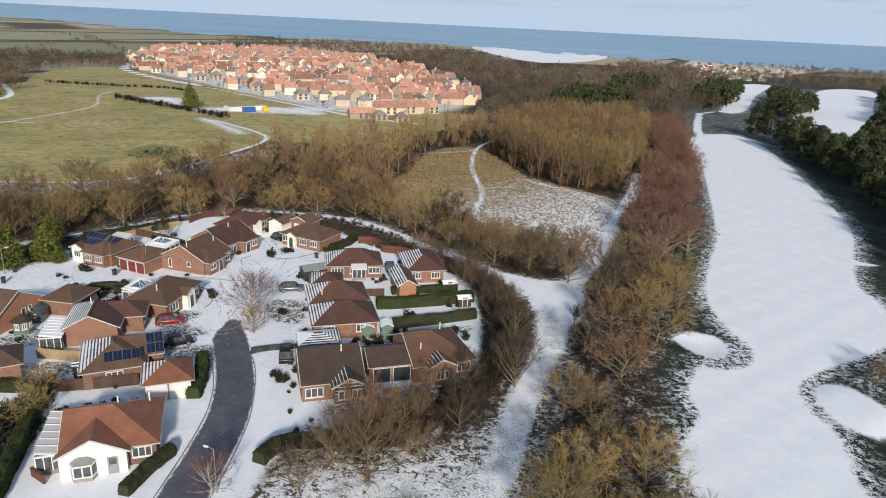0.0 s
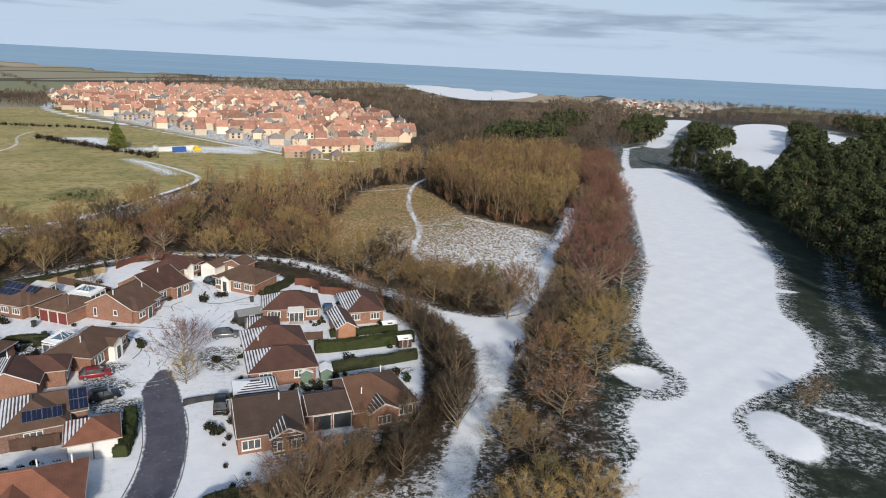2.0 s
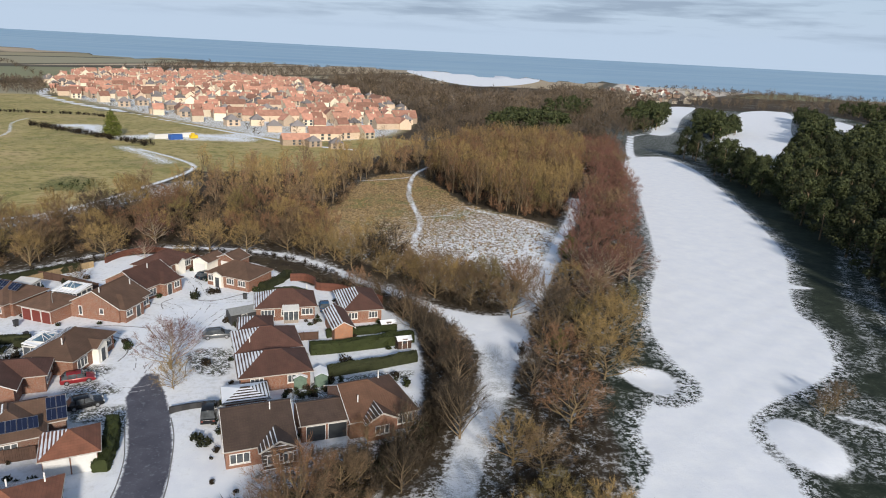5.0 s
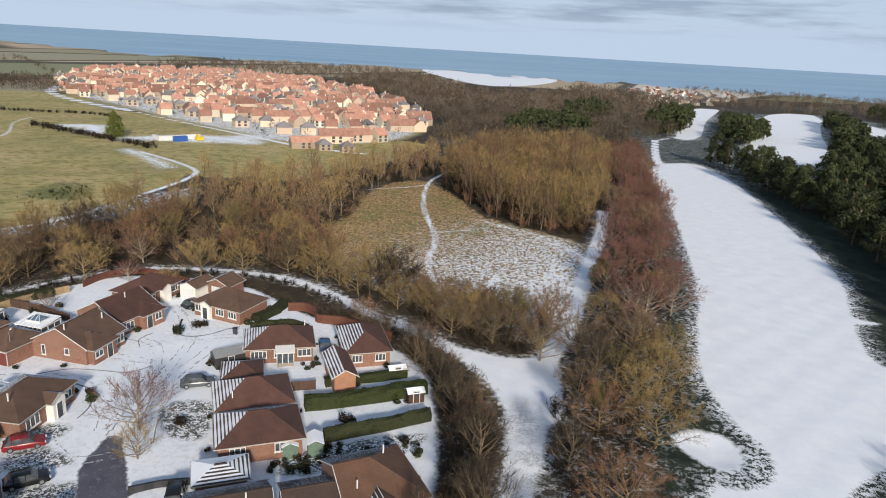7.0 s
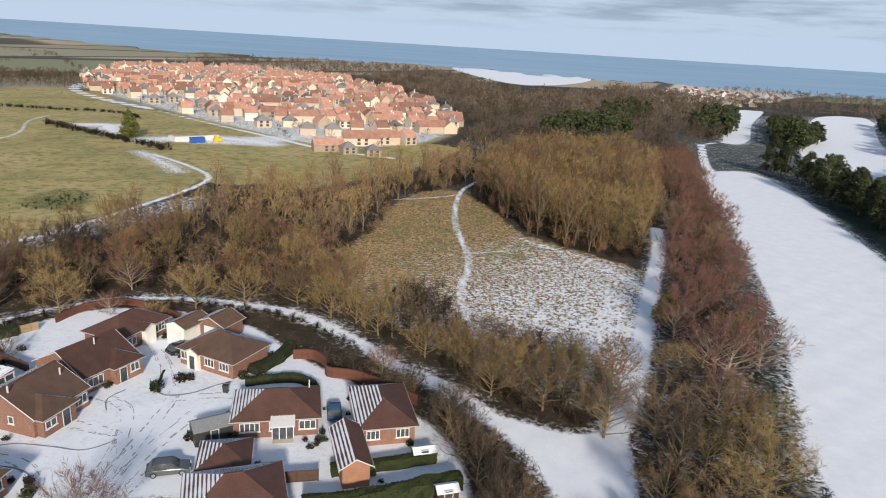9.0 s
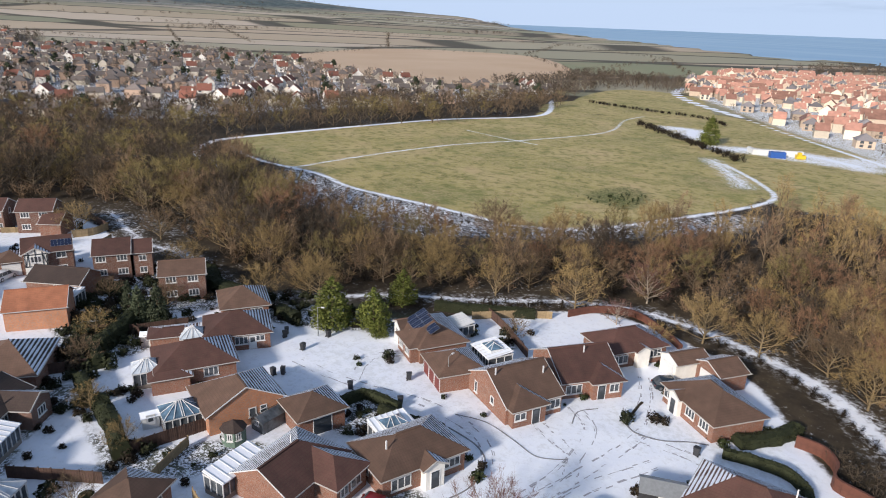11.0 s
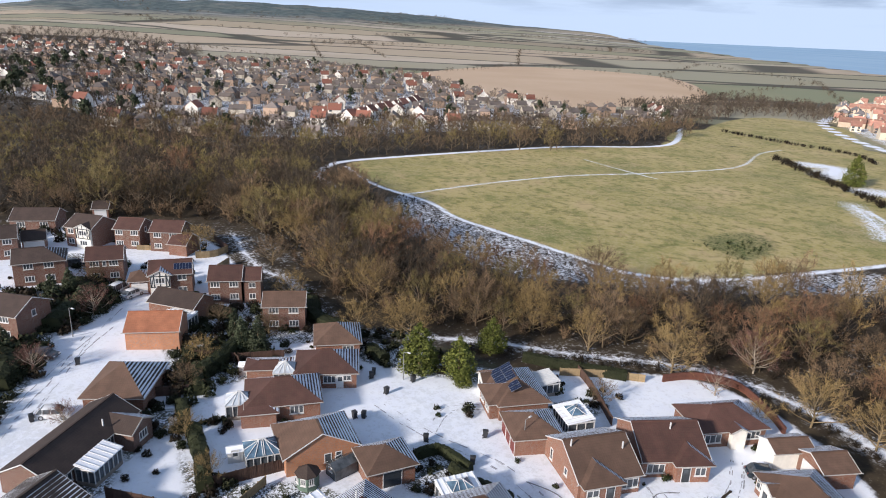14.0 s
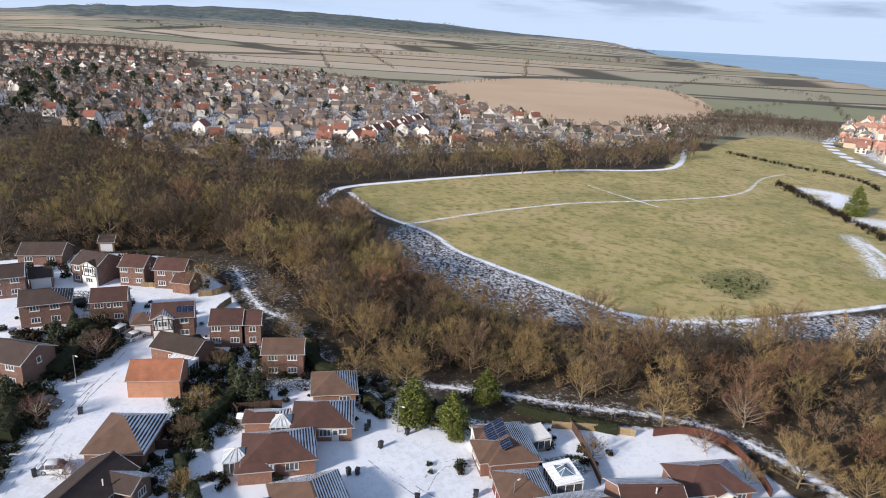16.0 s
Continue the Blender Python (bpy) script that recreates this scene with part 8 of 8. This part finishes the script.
def conservatory(x, y, rot, L, W, h, label, glass=M_GLASS, roof=M_GLASS, rise=1.0, flat=False, name="conservatory"):
    """Dwarf wall, white framed glazing, glazed roof with white bars."""
    base = thing(name, pose(x, y, gz(x, y), 0, 0, rot), label, "conservatory")
    part("dwarf_wall", (*boxes((-L / 2, L / 2, -W / 2, W / 2, -0.4, 0.55)), M_BRICK), base)
    part("glazing", (*boxes((-L / 2 + 0.05, L / 2 - 0.05, -W / 2 + 0.05, W / 2 - 0.05, 0.55, h - 0.06)), glass), base)
    n = max(3, round(L / 0.8))
    for k in range(n + 1):
        px = -L / 2 + L * k / n
        for py in (-W / 2, W / 2):
            part("mullion", (*boxes((px - 0.05, px + 0.05, py - 0.05, py + 0.05, 0.55, h)), M_WHITE), base)
    for k in range(1, 3):
        py = -W / 2 + W * k / 3
        for px in (-L / 2, L / 2):
            part("mullion", (*boxes((px - 0.05, px + 0.05, py - 0.05, py + 0.05, 0.55, h)), M_WHITE), base)
    part("eaves_beam", (*boxes((-L / 2 - 0.1, L / 2 + 0.1, -W / 2 - 0.1, -W / 2 + 0.04, h - 0.08, h + 0.1), (-L / 2 - 0.1, L / 2 + 0.1, W / 2 - 0.04, W / 2 + 0.1, h - 0.08, h + 0.1),
                        (-L / 2 - 0.1, -L / 2 + 0.04, -W / 2 + 0.04, W / 2 - 0.04, h - 0.08, h + 0.1), (L / 2 - 0.04, L / 2 + 0.1, -W / 2 + 0.04, W / 2 - 0.04, h - 0.08, h + 0.1)), M_WHITE), base)
    if flat:
        v = [(-L / 2 - 0.2, -W / 2 - 0.2, h + 0.1), (L / 2 + 0.2, -W / 2 - 0.2, h + 0.1), (L / 2 + 0.2, W / 2, h + 0.55), (-L / 2 - 0.2, W / 2, h + 0.55)]
        low = [(a, b, c - 0.1) for a, b, c in v]
        part("roof", (v + low, [(0, 1, 2, 3), (7, 6, 5, 4), (0, 4, 5, 1), (1, 5, 6, 2), (2, 6, 7, 3), (3, 7, 4, 0)], roof), base)
        for k in range(7):
            px = -L / 2 + L * k / 6
            part("glazing_bar", (*bars([((px, -W / 2 - 0.2, h + 0.15), (px, W / 2, h + 0.6), 0.07, 0.06)]), M_WHITE), base)
    else:
        polys, top, rd = hip_polys(L, W, h + 0.1, 2 * rise / W, 0.1)
        part("roof", roof_mesh(polys, [roof, roof], 0, thick=0.05, snowy=0), base)
        hl, hw = L / 2 + 0.1, W / 2 + 0.1
        ends = [((sx * hl, sy * hw, h + 0.15), (rd[0] if sx < 0 else rd[1], 0, top + 0.05)) for sx in (-1, 1) for sy in (-1, 1)]
        ends += [((sx * hl * k, sy * hw, h + 0.15), (min(max(sx * hl * k, rd[0]), rd[1]), 0, top + 0.05)) for sx in (-1, 1) for sy in (-1, 1) for k in (0.05, 0.5)]
        ends += [((sx * hl, 0, h + 0.15), (rd[0] if sx < 0 else rd[1], 0, top + 0.05)) for sx in (-1, 1)]
        for p, q in ends:
            part("glazing_bar", (*bars([(p, q, 0.08, 0.07)]), M_WHITE), base)
        part("ridge_finial", (*boxes((rd[0] - 0.1, rd[1] + 0.1, -0.06, 0.06, top, top + 0.18)), M_WHITE), base)
    return base


conservatory(-81.6, 95.0, 64, 3.2, 3.0, 2.2, "white conservatory with a frosted pyramid roof", roof=M_POLY)
conservatory(-76.3, 86.6, 71, 3.4, 3.0, 2.2, "white conservatory with a pitched frosted roof", roof=M_POLY)
conservatory(-64.6, 85.6, 78, 4.0, 3.4, 2.1, "garden room with a blue glazed roof", roof=M_GLASS_BLUE)
conservatory(-71.4, 69.0, 135, 4.6, 2.4, 2.2, "white lean-to sun room with a snowy flat roof", flat=True, roof=M_SNOW)
conservatory(-61.6, 66.6, 130, 4.4, 3.6, 2.1, "dark conservatory with snow on its glass roof", roof=M_POLY)
conservatory(-46.8, 101.8, 79, 4.4, 3.4, 2.2, "low garden room with snow on its flat roof", flat=True, roof=M_SNOW)
conservatory(-51.6, 85.4, 105, 5.6, 2.6, 2.2, "white lean-to conservatory with a snowy roof", flat=True, roof=M_SNOW)
conservatory(-38.3, 60.8, 108, 7.6, 2.2, 2.2, "long white lean-to veranda along the bungalow", flat=True, roof=M_WHITE)
conservatory(-52.0, 124.2, -18, 4.6, 3.8, 2.3, "flat-roofed garden room under smooth snow", flat=True, roof=M_SNOW)
def roof_lantern(x, y, z, rot, L, W, rise, label):
    """A glazed lantern standing on a flat roof: kerb, blue panes and white bars."""
    base = thing("roof_lantern", pose(x, y, gz(x, y) + z, 0, 0, rot), label, "roof lantern")
    part("kerb", (*boxes((-L / 2, L / 2, -W / 2, W / 2, -0.35, 0.12)), M_WHITE), base)
    polys, top, rd = hip_polys(L, W, 0.12, 2 * rise / W, 0.0)
    part("pane", roof_mesh(polys, [M_GLASS_BLUE, M_GLASS_BLUE], 0, thick=0.04, snowy=0), base, "pale blue glass")
    for sx in (-1, 1):
        for sy in (-1, 1):
            part("bar", (*bars([((sx * L / 2, sy * W / 2, 0.14), (rd[0] if sx < 0 else rd[1], 0, top + 0.03), 0.07, 0.06)]), M_WHITE), base)
            part("bar", (*bars([((sx * L / 6, sy * W / 2, 0.14), (min(max(sx * L / 6, rd[0]), rd[1]), 0, top + 0.03), 0.07, 0.06)]), M_WHITE), base)


roof_lantern(-52.0, 124.2, 2.75, -18, 2.6, 2.0, 0.6, "blue glass roof lantern on a snowy flat roof")
roof_lantern(-46.8, 101.8, 2.65, 79, 2.6, 2.0, 0.6, "blue glass roof lantern with white bars on snow")
conservatory(-13.2, 115.6, 10, 2.4, 1.6, 2.2, "small glazed porch with a white roof", flat=True, roof=M_WHITE)
conservatory(-107.0, 86.4, 40, 4.6, 2.6, 2.2, "conservatory with snow lying between the glazing bars", flat=True, roof=M_SNOW)
conservatory(-61.6, 127.6, -15, 3.6, 3.0, 2.0, "pale flat-roofed garden room", flat=True, roof=M_WHITE)


def shed(x, y, rot, L, W, h, label, wall=M_SHED, roof=M_SNOW, eight=False):
    base = thing("shed", pose(x, y, gz(x, y), 0, 0, rot), label, "shed")
    if eight:
        n = 8
        ring = [(L / 2 * math.cos(i * math.pi / 4), L / 2 * math.sin(i * math.pi / 4)) for i in range(n)]
        part("wall", ([(a, b, z) for z in (-0.2, h) for a, b in ring], [(i, (i + 1) % n, n + (i + 1) % n, n + i) for i in range(n)], wall), base)
        part("roof", ([(a * 1.15, b * 1.15, h - 0.05) for a, b in ring] + [(0, 0, h + 0.9)] , [(i, (i + 1) % n, n) for i in range(n)] + [tuple(range(n))[::-1]], roof), base)
        for i in (5, 6, 7):
            a = (i + 0.5) * 45
            add_window(base, L / 2 * 0.925 * math.cos(radians(a)), L / 2 * 0.925 * math.sin(radians(a)), 0.8, 0.6, 0.9, a + 90, 2)
        return base
    part("wall", wall_mesh(L, W, h, 0.5, "gg", wall, ov=0.12), base)
    polys, top, _ = hip_polys(L, W, h, 0.5, 0.12, "gg")
    part("roof", roof_mesh(polys, [roof, roof], 0, thick=0.06, snowy=0), base)
    add_door(base, 0, -W / 2, 0, 0.8, 1.7, 0, wall)
    add_window(base, L / 2, 0, 0.9, 0.7, 0.6, 90, 2)
    return base


shed(-9.2, 92.4, 100, 2.2, 1.7, 1.7, "small green shed with a snowy roof")
shed(-6.4, 93.0, 100, 2.2, 1.7, 1.7, "green garden shed with snow on the roof")
shed(-58.1, 88.6, 20, 2.6, 2.6, 1.9, "octagonal pale green summerhouse with a dark roof", eight=True, roof=M_ROOF_DARK)
shed(-21.4, 115.6, 30, 4.4, 2.8, 1.9, "dark timber shed with a pale grey roof", wall=M_DARK, roof=M_METAL)
shed(5.6, 105.4, 15, 2.2, 1.6, 1.5, "small shed under snow at the hedge end", wall=M_FENCE)
shed(3.2, 112.4, 15, 2.4, 1.5, 1.4, "low store with a snow-covered top", wall=M_FENCE)
shed(-58.4, 93.2, -80, 3.6, 2.0, 1.5, "glass-sided greenhouse with frosted panes", wall=M_GLASS, roof=M_GLASS)
shed(-43.8, 77.0, 24, 1.9, 1.6, 1.6, "grey garden shed by the hedge", wall=M_DARK, roof=M_ROOF_DARK_S)
shed(-66.8, 83.0, 75, 1.8, 1.4, 1.5, "white arched garden shelter", wall=M_WHITE)
shed(-86.6, 90.8, 60, 1.8, 1.5, 1.6, "pale garden shed among shrubs", wall=M_RENDER)


def car(x, y, turn, paint, label, van=False, length=4.3):
    """A car along local x: body, cabin, glass, lights, four wheels."""
    base = thing("car", pose(x, y, gz(x, y) + 0.02, 0, 0, turn), label, "car", "parked cars")
    L, W = length, 1.8
    hb, ht = (0.95, 1.95) if van else (0.85, 1.45)
    prof = [(-L / 2, 0.35), (-L / 2 + 0.02, hb - 0.1), (-L / 2 + 0.25, hb + 0.02), (L / 2 - 1.15, hb + 0.02), (L / 2 - 0.25, hb - 0.12), (L / 2, hb - 0.3), (L / 2, 0.35), (L / 2 - 0.2, 0.22), (-L / 2 + 0.2, 0.22)]
    n = len(prof)
    v = [(a, s * W / 2 * (0.96 if b > 0.7 else 1), b) for s in (-1, 1) for a, b in prof]
    f = [tuple(range(n)), tuple(range(2 * n - 1, n - 1, -1))] + [(i, i + n, (i + 1) % n + n, (i + 1) % n) for i in range(n)]
    part("body", bevelled("body", v, f, paint, 0.06), base)
    cab = [(-L / 2 + 0.2, hb), (-L / 2 + (0.3 if van else 0.65), ht - 0.06), (-L / 2 + (0.5 if van else 0.95), ht), (0.35, ht), (0.6, ht - 0.06), (L / 2 - 1.1, hb)]
    m = len(cab)
    inset = lambda b: 0.93 - 0.14 * (b - hb) / (ht - hb)
    v = [(a, s * W / 2 * inset(b), b) for s in (-1, 1) for a, b in cab]
    f = [tuple(range(m)), tuple(range(2 * m - 1, m - 1, -1))] + [(i, i + m, (i + 1) % m + m, (i + 1) % m) for i in range(m)]
    part("window", (v, f, M_GLASS), base, "dark car windows")
    part("roof", bevelled("roof", *boxes((cab[2][0] - 0.1, cab[3][0] + 0.1, -W / 2 * 0.8, W / 2 * 0.8, ht - 0.02, ht + 0.04)), paint, 0.02, 1), base)
    for a in (cab[2][0] + 0.1, -0.05):
        for s in (-1, 1):
            part("pillar", (*bars([((a - 0.05, s * W / 2 * 0.94, hb), (a + 0.02, s * W / 2 * 0.805, ht), 0.05, 0.09)]), paint), base)
    for a in (-L / 2 + 0.8, L / 2 - 0.85):
        for s in (-1, 1):
            t = np.linspace(0, 2 * np.pi, 15)[:-1]
            for nm, rr, w0, w1, mt in (("tyre", 0.33, 0.0, 0.2, M_TYRE), ("rim", 0.2, -0.012, 0.1, M_ALU)):
                wv = [(rr * math.cos(q), s * (W / 2 - dy), 0.33 + rr * math.sin(q)) for dy in (w0, w1) for q in t]
                k = len(t)
                wf = [tuple(range(k)), tuple(range(2 * k - 1, k - 1, -1))] + [(i, i + k, (i + 1) % k + k, (i + 1) % k) for i in range(k)]
                if nm == "tyre":
                    tyre = part("tyre", (wv, wf, mt), base, m=pose(a, 0, 0))
                else:
                    part("rim", (wv, wf, mt), tyre)
    for s in (-1, 1):
        part("headlight", (*boxes((L / 2 - 0.12, L / 2 + 0.01, s * 0.62 - 0.18, s * 0.62 + 0.18, 0.52, 0.66)), M_WHITE), base)
        part("tail_light", (*boxes((-L / 2 - 0.01, -L / 2 + 0.08, s * 0.68 - 0.12, s * 0.68 + 0.12, 0.6, 0.8)), M_DOOR_RED), base)
    return base


PAINT = {n: plain("car_paint_" + n, c, 0.25, 0.1, vary=0.06) for n, c in (("red", (0.22, 0.02, 0.025)), ("black", (0.012, 0.013, 0.015)), ("grey", (0.10, 0.11, 0.12)), ("blue", (0.035, 0.10, 0.20)), ("white", (0.7, 0.71, 0.72)), ("navy", (0.02, 0.03, 0.04)))}
car(-38.9, 93.4, 22, PAINT["red"], "dark red hatchback parked on a drive")
car(-35.3, 86.6, 28, PAINT["black"], "black estate car parked on a snowy drive")
car(-23.9, 108.6, 14, PAINT["grey"], "dark grey estate car parked by the road", length=4.5)
car(-32.4, 137.8, 48, PAINT["navy"], "dark car with snow around it by a bungalow")
car(-8.0, 121.6, 99, PAINT["blue"], "blue hatchback parked between two bungalows", length=4.0)
car(-19.5, 84.0, 100, PAINT["black"], "black van parked beside the bungalow", van=True, length=4.8)
car(-86.7, 65.8, 64, PAINT["white"], "white saloon car parked in the street")
car(-125.6, 79.8, 130, PAINT["white"], "white van in the driveway", van=True, length=4.6)
car(-122.8, 81.6, 120, PAINT["white"], "white hatchback in the driveway", length=4.0)
car(-105.0, 66.0, 50, PAINT["grey"], "grey car beside dark shrubs")
car(-143.0, 74.5, 80, PAINT["grey"], "dark car on a snowy drive below the wood")


def lamp_post(x, y, turn, tall=6.0):
    base = thing("street_lamp", pose(x, y, gz(x, y), 0, 0, turn), "thin grey street lamp on a short bracket", "street lamp", "street lamps")
    v, f = limb((0, 0, -0.2), (0, 0, 1.1), 0.09, 0.09, 8)
    part("base", (v, [tuple(q) for q in f], M_METAL), base)
    v, f = limb((0, 0, 1.1), (0, 0, tall), 0.06, 0.045, 8)
    part("pole", (v, [tuple(q) for q in f], M_METAL), base)
    part("bracket", (*bars([((0, 0, tall), (0.7, 0, tall + 0.1), 0.06, 0.06)]), M_METAL), base)
    part("lantern", bevelled("lantern", *boxes((0.6, 1.15, -0.12, 0.12, tall + 0.02, tall + 0.18)), M_WHITE, 0.04, 1), base)


lamp_post(-74.2, 110.6, 30, 4.6)
lamp_post(-110.4, 70.4, 30, 5.0)
lamp_post(-51.2, 114.8, 100, 4.6)
lamp_post(-20.0, 55.4, 160, 5.0)



def wheelie_bin(x, y, turn):
    base = thing("wheelie_bin", pose(x, y, gz(x, y), 0, 0, turn), "dark wheelie bin standing in the snow", "bin", "wheelie bins")
    v = [(-0.24, -0.26, 0.05), (0.24, -0.26, 0.05), (0.24, 0.26, 0.05), (-0.24, 0.26, 0.05), (-0.29, -0.34, 1.0), (0.29, -0.34, 1.0), (0.29, 0.34, 1.0), (-0.29, 0.34, 1.0)]
    part("body", (v, [(3, 2, 1, 0), (4, 5, 6, 7), (0, 1, 5, 4), (1, 2, 6, 5), (2, 3, 7, 6), (3, 0, 4, 7)], M_DARK), base)
    part("lid", bevelled("lid", *boxes((-0.31, 0.31, -0.38, 0.36, 1.002, 1.09)), M_DARK, 0.03, 1), base)
    for s in (-1, 1):
        v, f = limb((s * 0.24, 0.3, 0.1), (s * 0.30, 0.3, 0.1), 0.1, 0.1, 8)
        part("wheel", (v, [tuple(q) for q in f] + [tuple(range(8)), tuple(range(8, 16))], M_TYRE), base)


for x, y in ((-73.0, 111.6), (-71.8, 106.4), (-77.6, 107.4), (-76.8, 106.6), (-68.2, 99.5), (-67.6, 100.6), (-59.0, 105.1), (-56.0, 112.4), (-52.2, 107.6), (-100.5, 70.0), (-86.8, 63.2), (-22.8, 126.2), (-118.4, 72.6)):
    wheelie_bin(x, y, rng.uniform(0, 360))


M_KERB = plain("wet_concrete_kerb", (0.22, 0.22, 0.23), 0.6, vary=0.3, scale=1.5)


def kerb(pts, width=0.13, height=0.05, mat=M_KERB, label="dark wet kerb edge standing out of the snow", name="kerb"):
    c = curve_pts(pts, 6, False)
    d = np.gradient(c, axis=0)
    d /= np.linalg.norm(d, axis=1, keepdims=True)
    n = np.stack([-d[:, 1], d[:, 0]], 1)
    v, f = [], []
    for p, q in zip(c, n):
        z = gz(*p)
        w = width * rng.uniform(0.7, 1.2) / 2
        v += [(*(p - q * w), z - 0.05), (*(p - q * w), z + height), (*(p + q * w), z + height), (*(p + q * w), z - 0.05)]
    for i in range(len(c) - 1):
        f += [(i * 4 + j, i * 4 + j + 1, i * 4 + j + 5, i * 4 + j + 4) for j in range(3)]
    tagged(new(name, mesh_data(name, v, f, mat)), label, "kerb", kind="structure")


M_SLUSH = plain("brown_slush", (0.36, 0.36, 0.39), 0.6, vary=0.35, scale=1.5)


def tyre_tracks(pts, share=0.55):
    """Broken wheel marks of brown slush along a way, as thin strips lying on the snow."""
    c = curve_pts(pts, 6, False)
    d = np.gradient(c, axis=0)
    d /= np.linalg.norm(d, axis=1, keepdims=True)
    n = np.stack([-d[:, 1], d[:, 0]], 1)
    v, f = [], []
    for off in (-0.75, -0.6, 0.62, 0.78):
        for i in range(len(c) - 1):
            if rng.uniform() > share:
                continue
            w = rng.uniform(0.03, 0.09)
            o = off + rng.normal(0, 0.08)
            p, q = c[i] + n[i] * o, c[i] + (c[i + 1] - c[i]) * rng.uniform(0.4, 1.0) + n[i + 1] * o
            k = len(v)
            for e, m in ((p, n[i]), (q, n[i + 1])):
                z = gz(*e) + 0.014
                v += [(*(e - m * w), z), (*(e + m * w), z)]
            f.append((k, k + 1, k + 3, k + 2))
    tagged(new("tyre_track", mesh_data("tyre_track", v, f, M_SLUSH)), "broken tyre tracks of brown slush in the snow", "tyre track", kind="structure")


kerb([(-46.2, 111.2), (-42.6, 112.8), (-38.0, 112.5), (-34.4, 112.1), (-31.8, 114.3)])
kerb([(-35.7, 120.5), (-36.8, 123.3), (-35.6, 125.9)])
kerb([(-31.7, 126.2), (-32.5, 130.1), (-32.7, 131.6)], 0.3, 0.16, M_SHRUB, "low dark planted edging round a front lawn", "edging")
kerb([(-31.5, 125.6), (-29.7, 124.8), (-26.9, 125.7), (-24.5, 128.0), (-22.7, 129.2)], 0.2, 0.06)
kerb([(-44.8, 108.6), (-40.2, 108.5), (-37.2, 106.7), (-35.7, 102.8), (-35.9, 99.6)], 0.16, 0.06)
kerb([(-25.9, 50), (-25.5, 60), (-25.55, 68), (-26.3, 73.5), (-27.4, 77.4), (-29.5, 83.4)], 0.13, 0.03)
kerb([(-20.6, 50), (-20.2, 60), (-20.35, 68), (-21.3, 74), (-22.5, 79.4), (-24.0, 83.6)], 0.13, 0.03)
kerb([(-25.2, 94.5), (-26.2, 99.5), (-25.6, 103)], 0.12, 0.05)
for pts in ([(-30.1, 95), (-30.4, 103), (-29.7, 110), (-29.0, 119), (-29.1, 126)], [(-32.1, 97), (-34.6, 103.5), (-40.5, 109.8), (-50, 110.2), (-60, 106.2), (-70, 104)], [(-28.0, 99), (-27.0, 106), (-25.5, 108)], [(-38.6, 117.4), (-35.4, 116.4), (-32.0, 115.2), (-30, 112)],
            [(-29, 124), (-24, 125.2), (-18, 125), (-12, 122.4)], [(-88, 62.3), (-97, 66.8), (-108, 71.8), (-119, 78.6)], [(-82, 58), (-92, 62.5), (-101, 68), (-112, 76)], [(-30.5, 127), (-33, 133), (-36, 138)], [(-60, 106.5), (-64, 112), (-62, 117)],
            [(-28.5, 92), (-33, 91), (-37, 94.5)], [(-31.5, 104), (-31, 112), (-33.5, 121), (-38, 124)], [(-29.6, 98), (-28.2, 104), (-27.6, 112), (-25, 121)]):
    tyre_tracks(pts)

# building site before the estate
site = thing("site_compound", pose(-96, 350, gz(-96, 350), 0, 0, 40), "builders' compound with white sheets and blue cabins", "compound")
part("sheeting", (*boxes((-11, 9, 0, 1.2, 0, 2.2), (-11, -9.8, 1.2, 7, 0, 2.2)), M_WHITE), site, "white sheeted site hoarding")
part("cabin", (*boxes((-6, 0, -6, -3.4, 0, 2.5)), plain("blue_paint", (0.03, 0.10, 0.35), 0.5)), site, "bright blue site cabin")
part("digger", (*boxes((4, 7.5, -6.5, -4.4, 0.3, 1.8), (4.6, 6, -6.2, -4.8, 1.8, 2.8)), plain("yellow_paint", (0.65, 0.45, 0.02), 0.5)), site, "yellow digger")
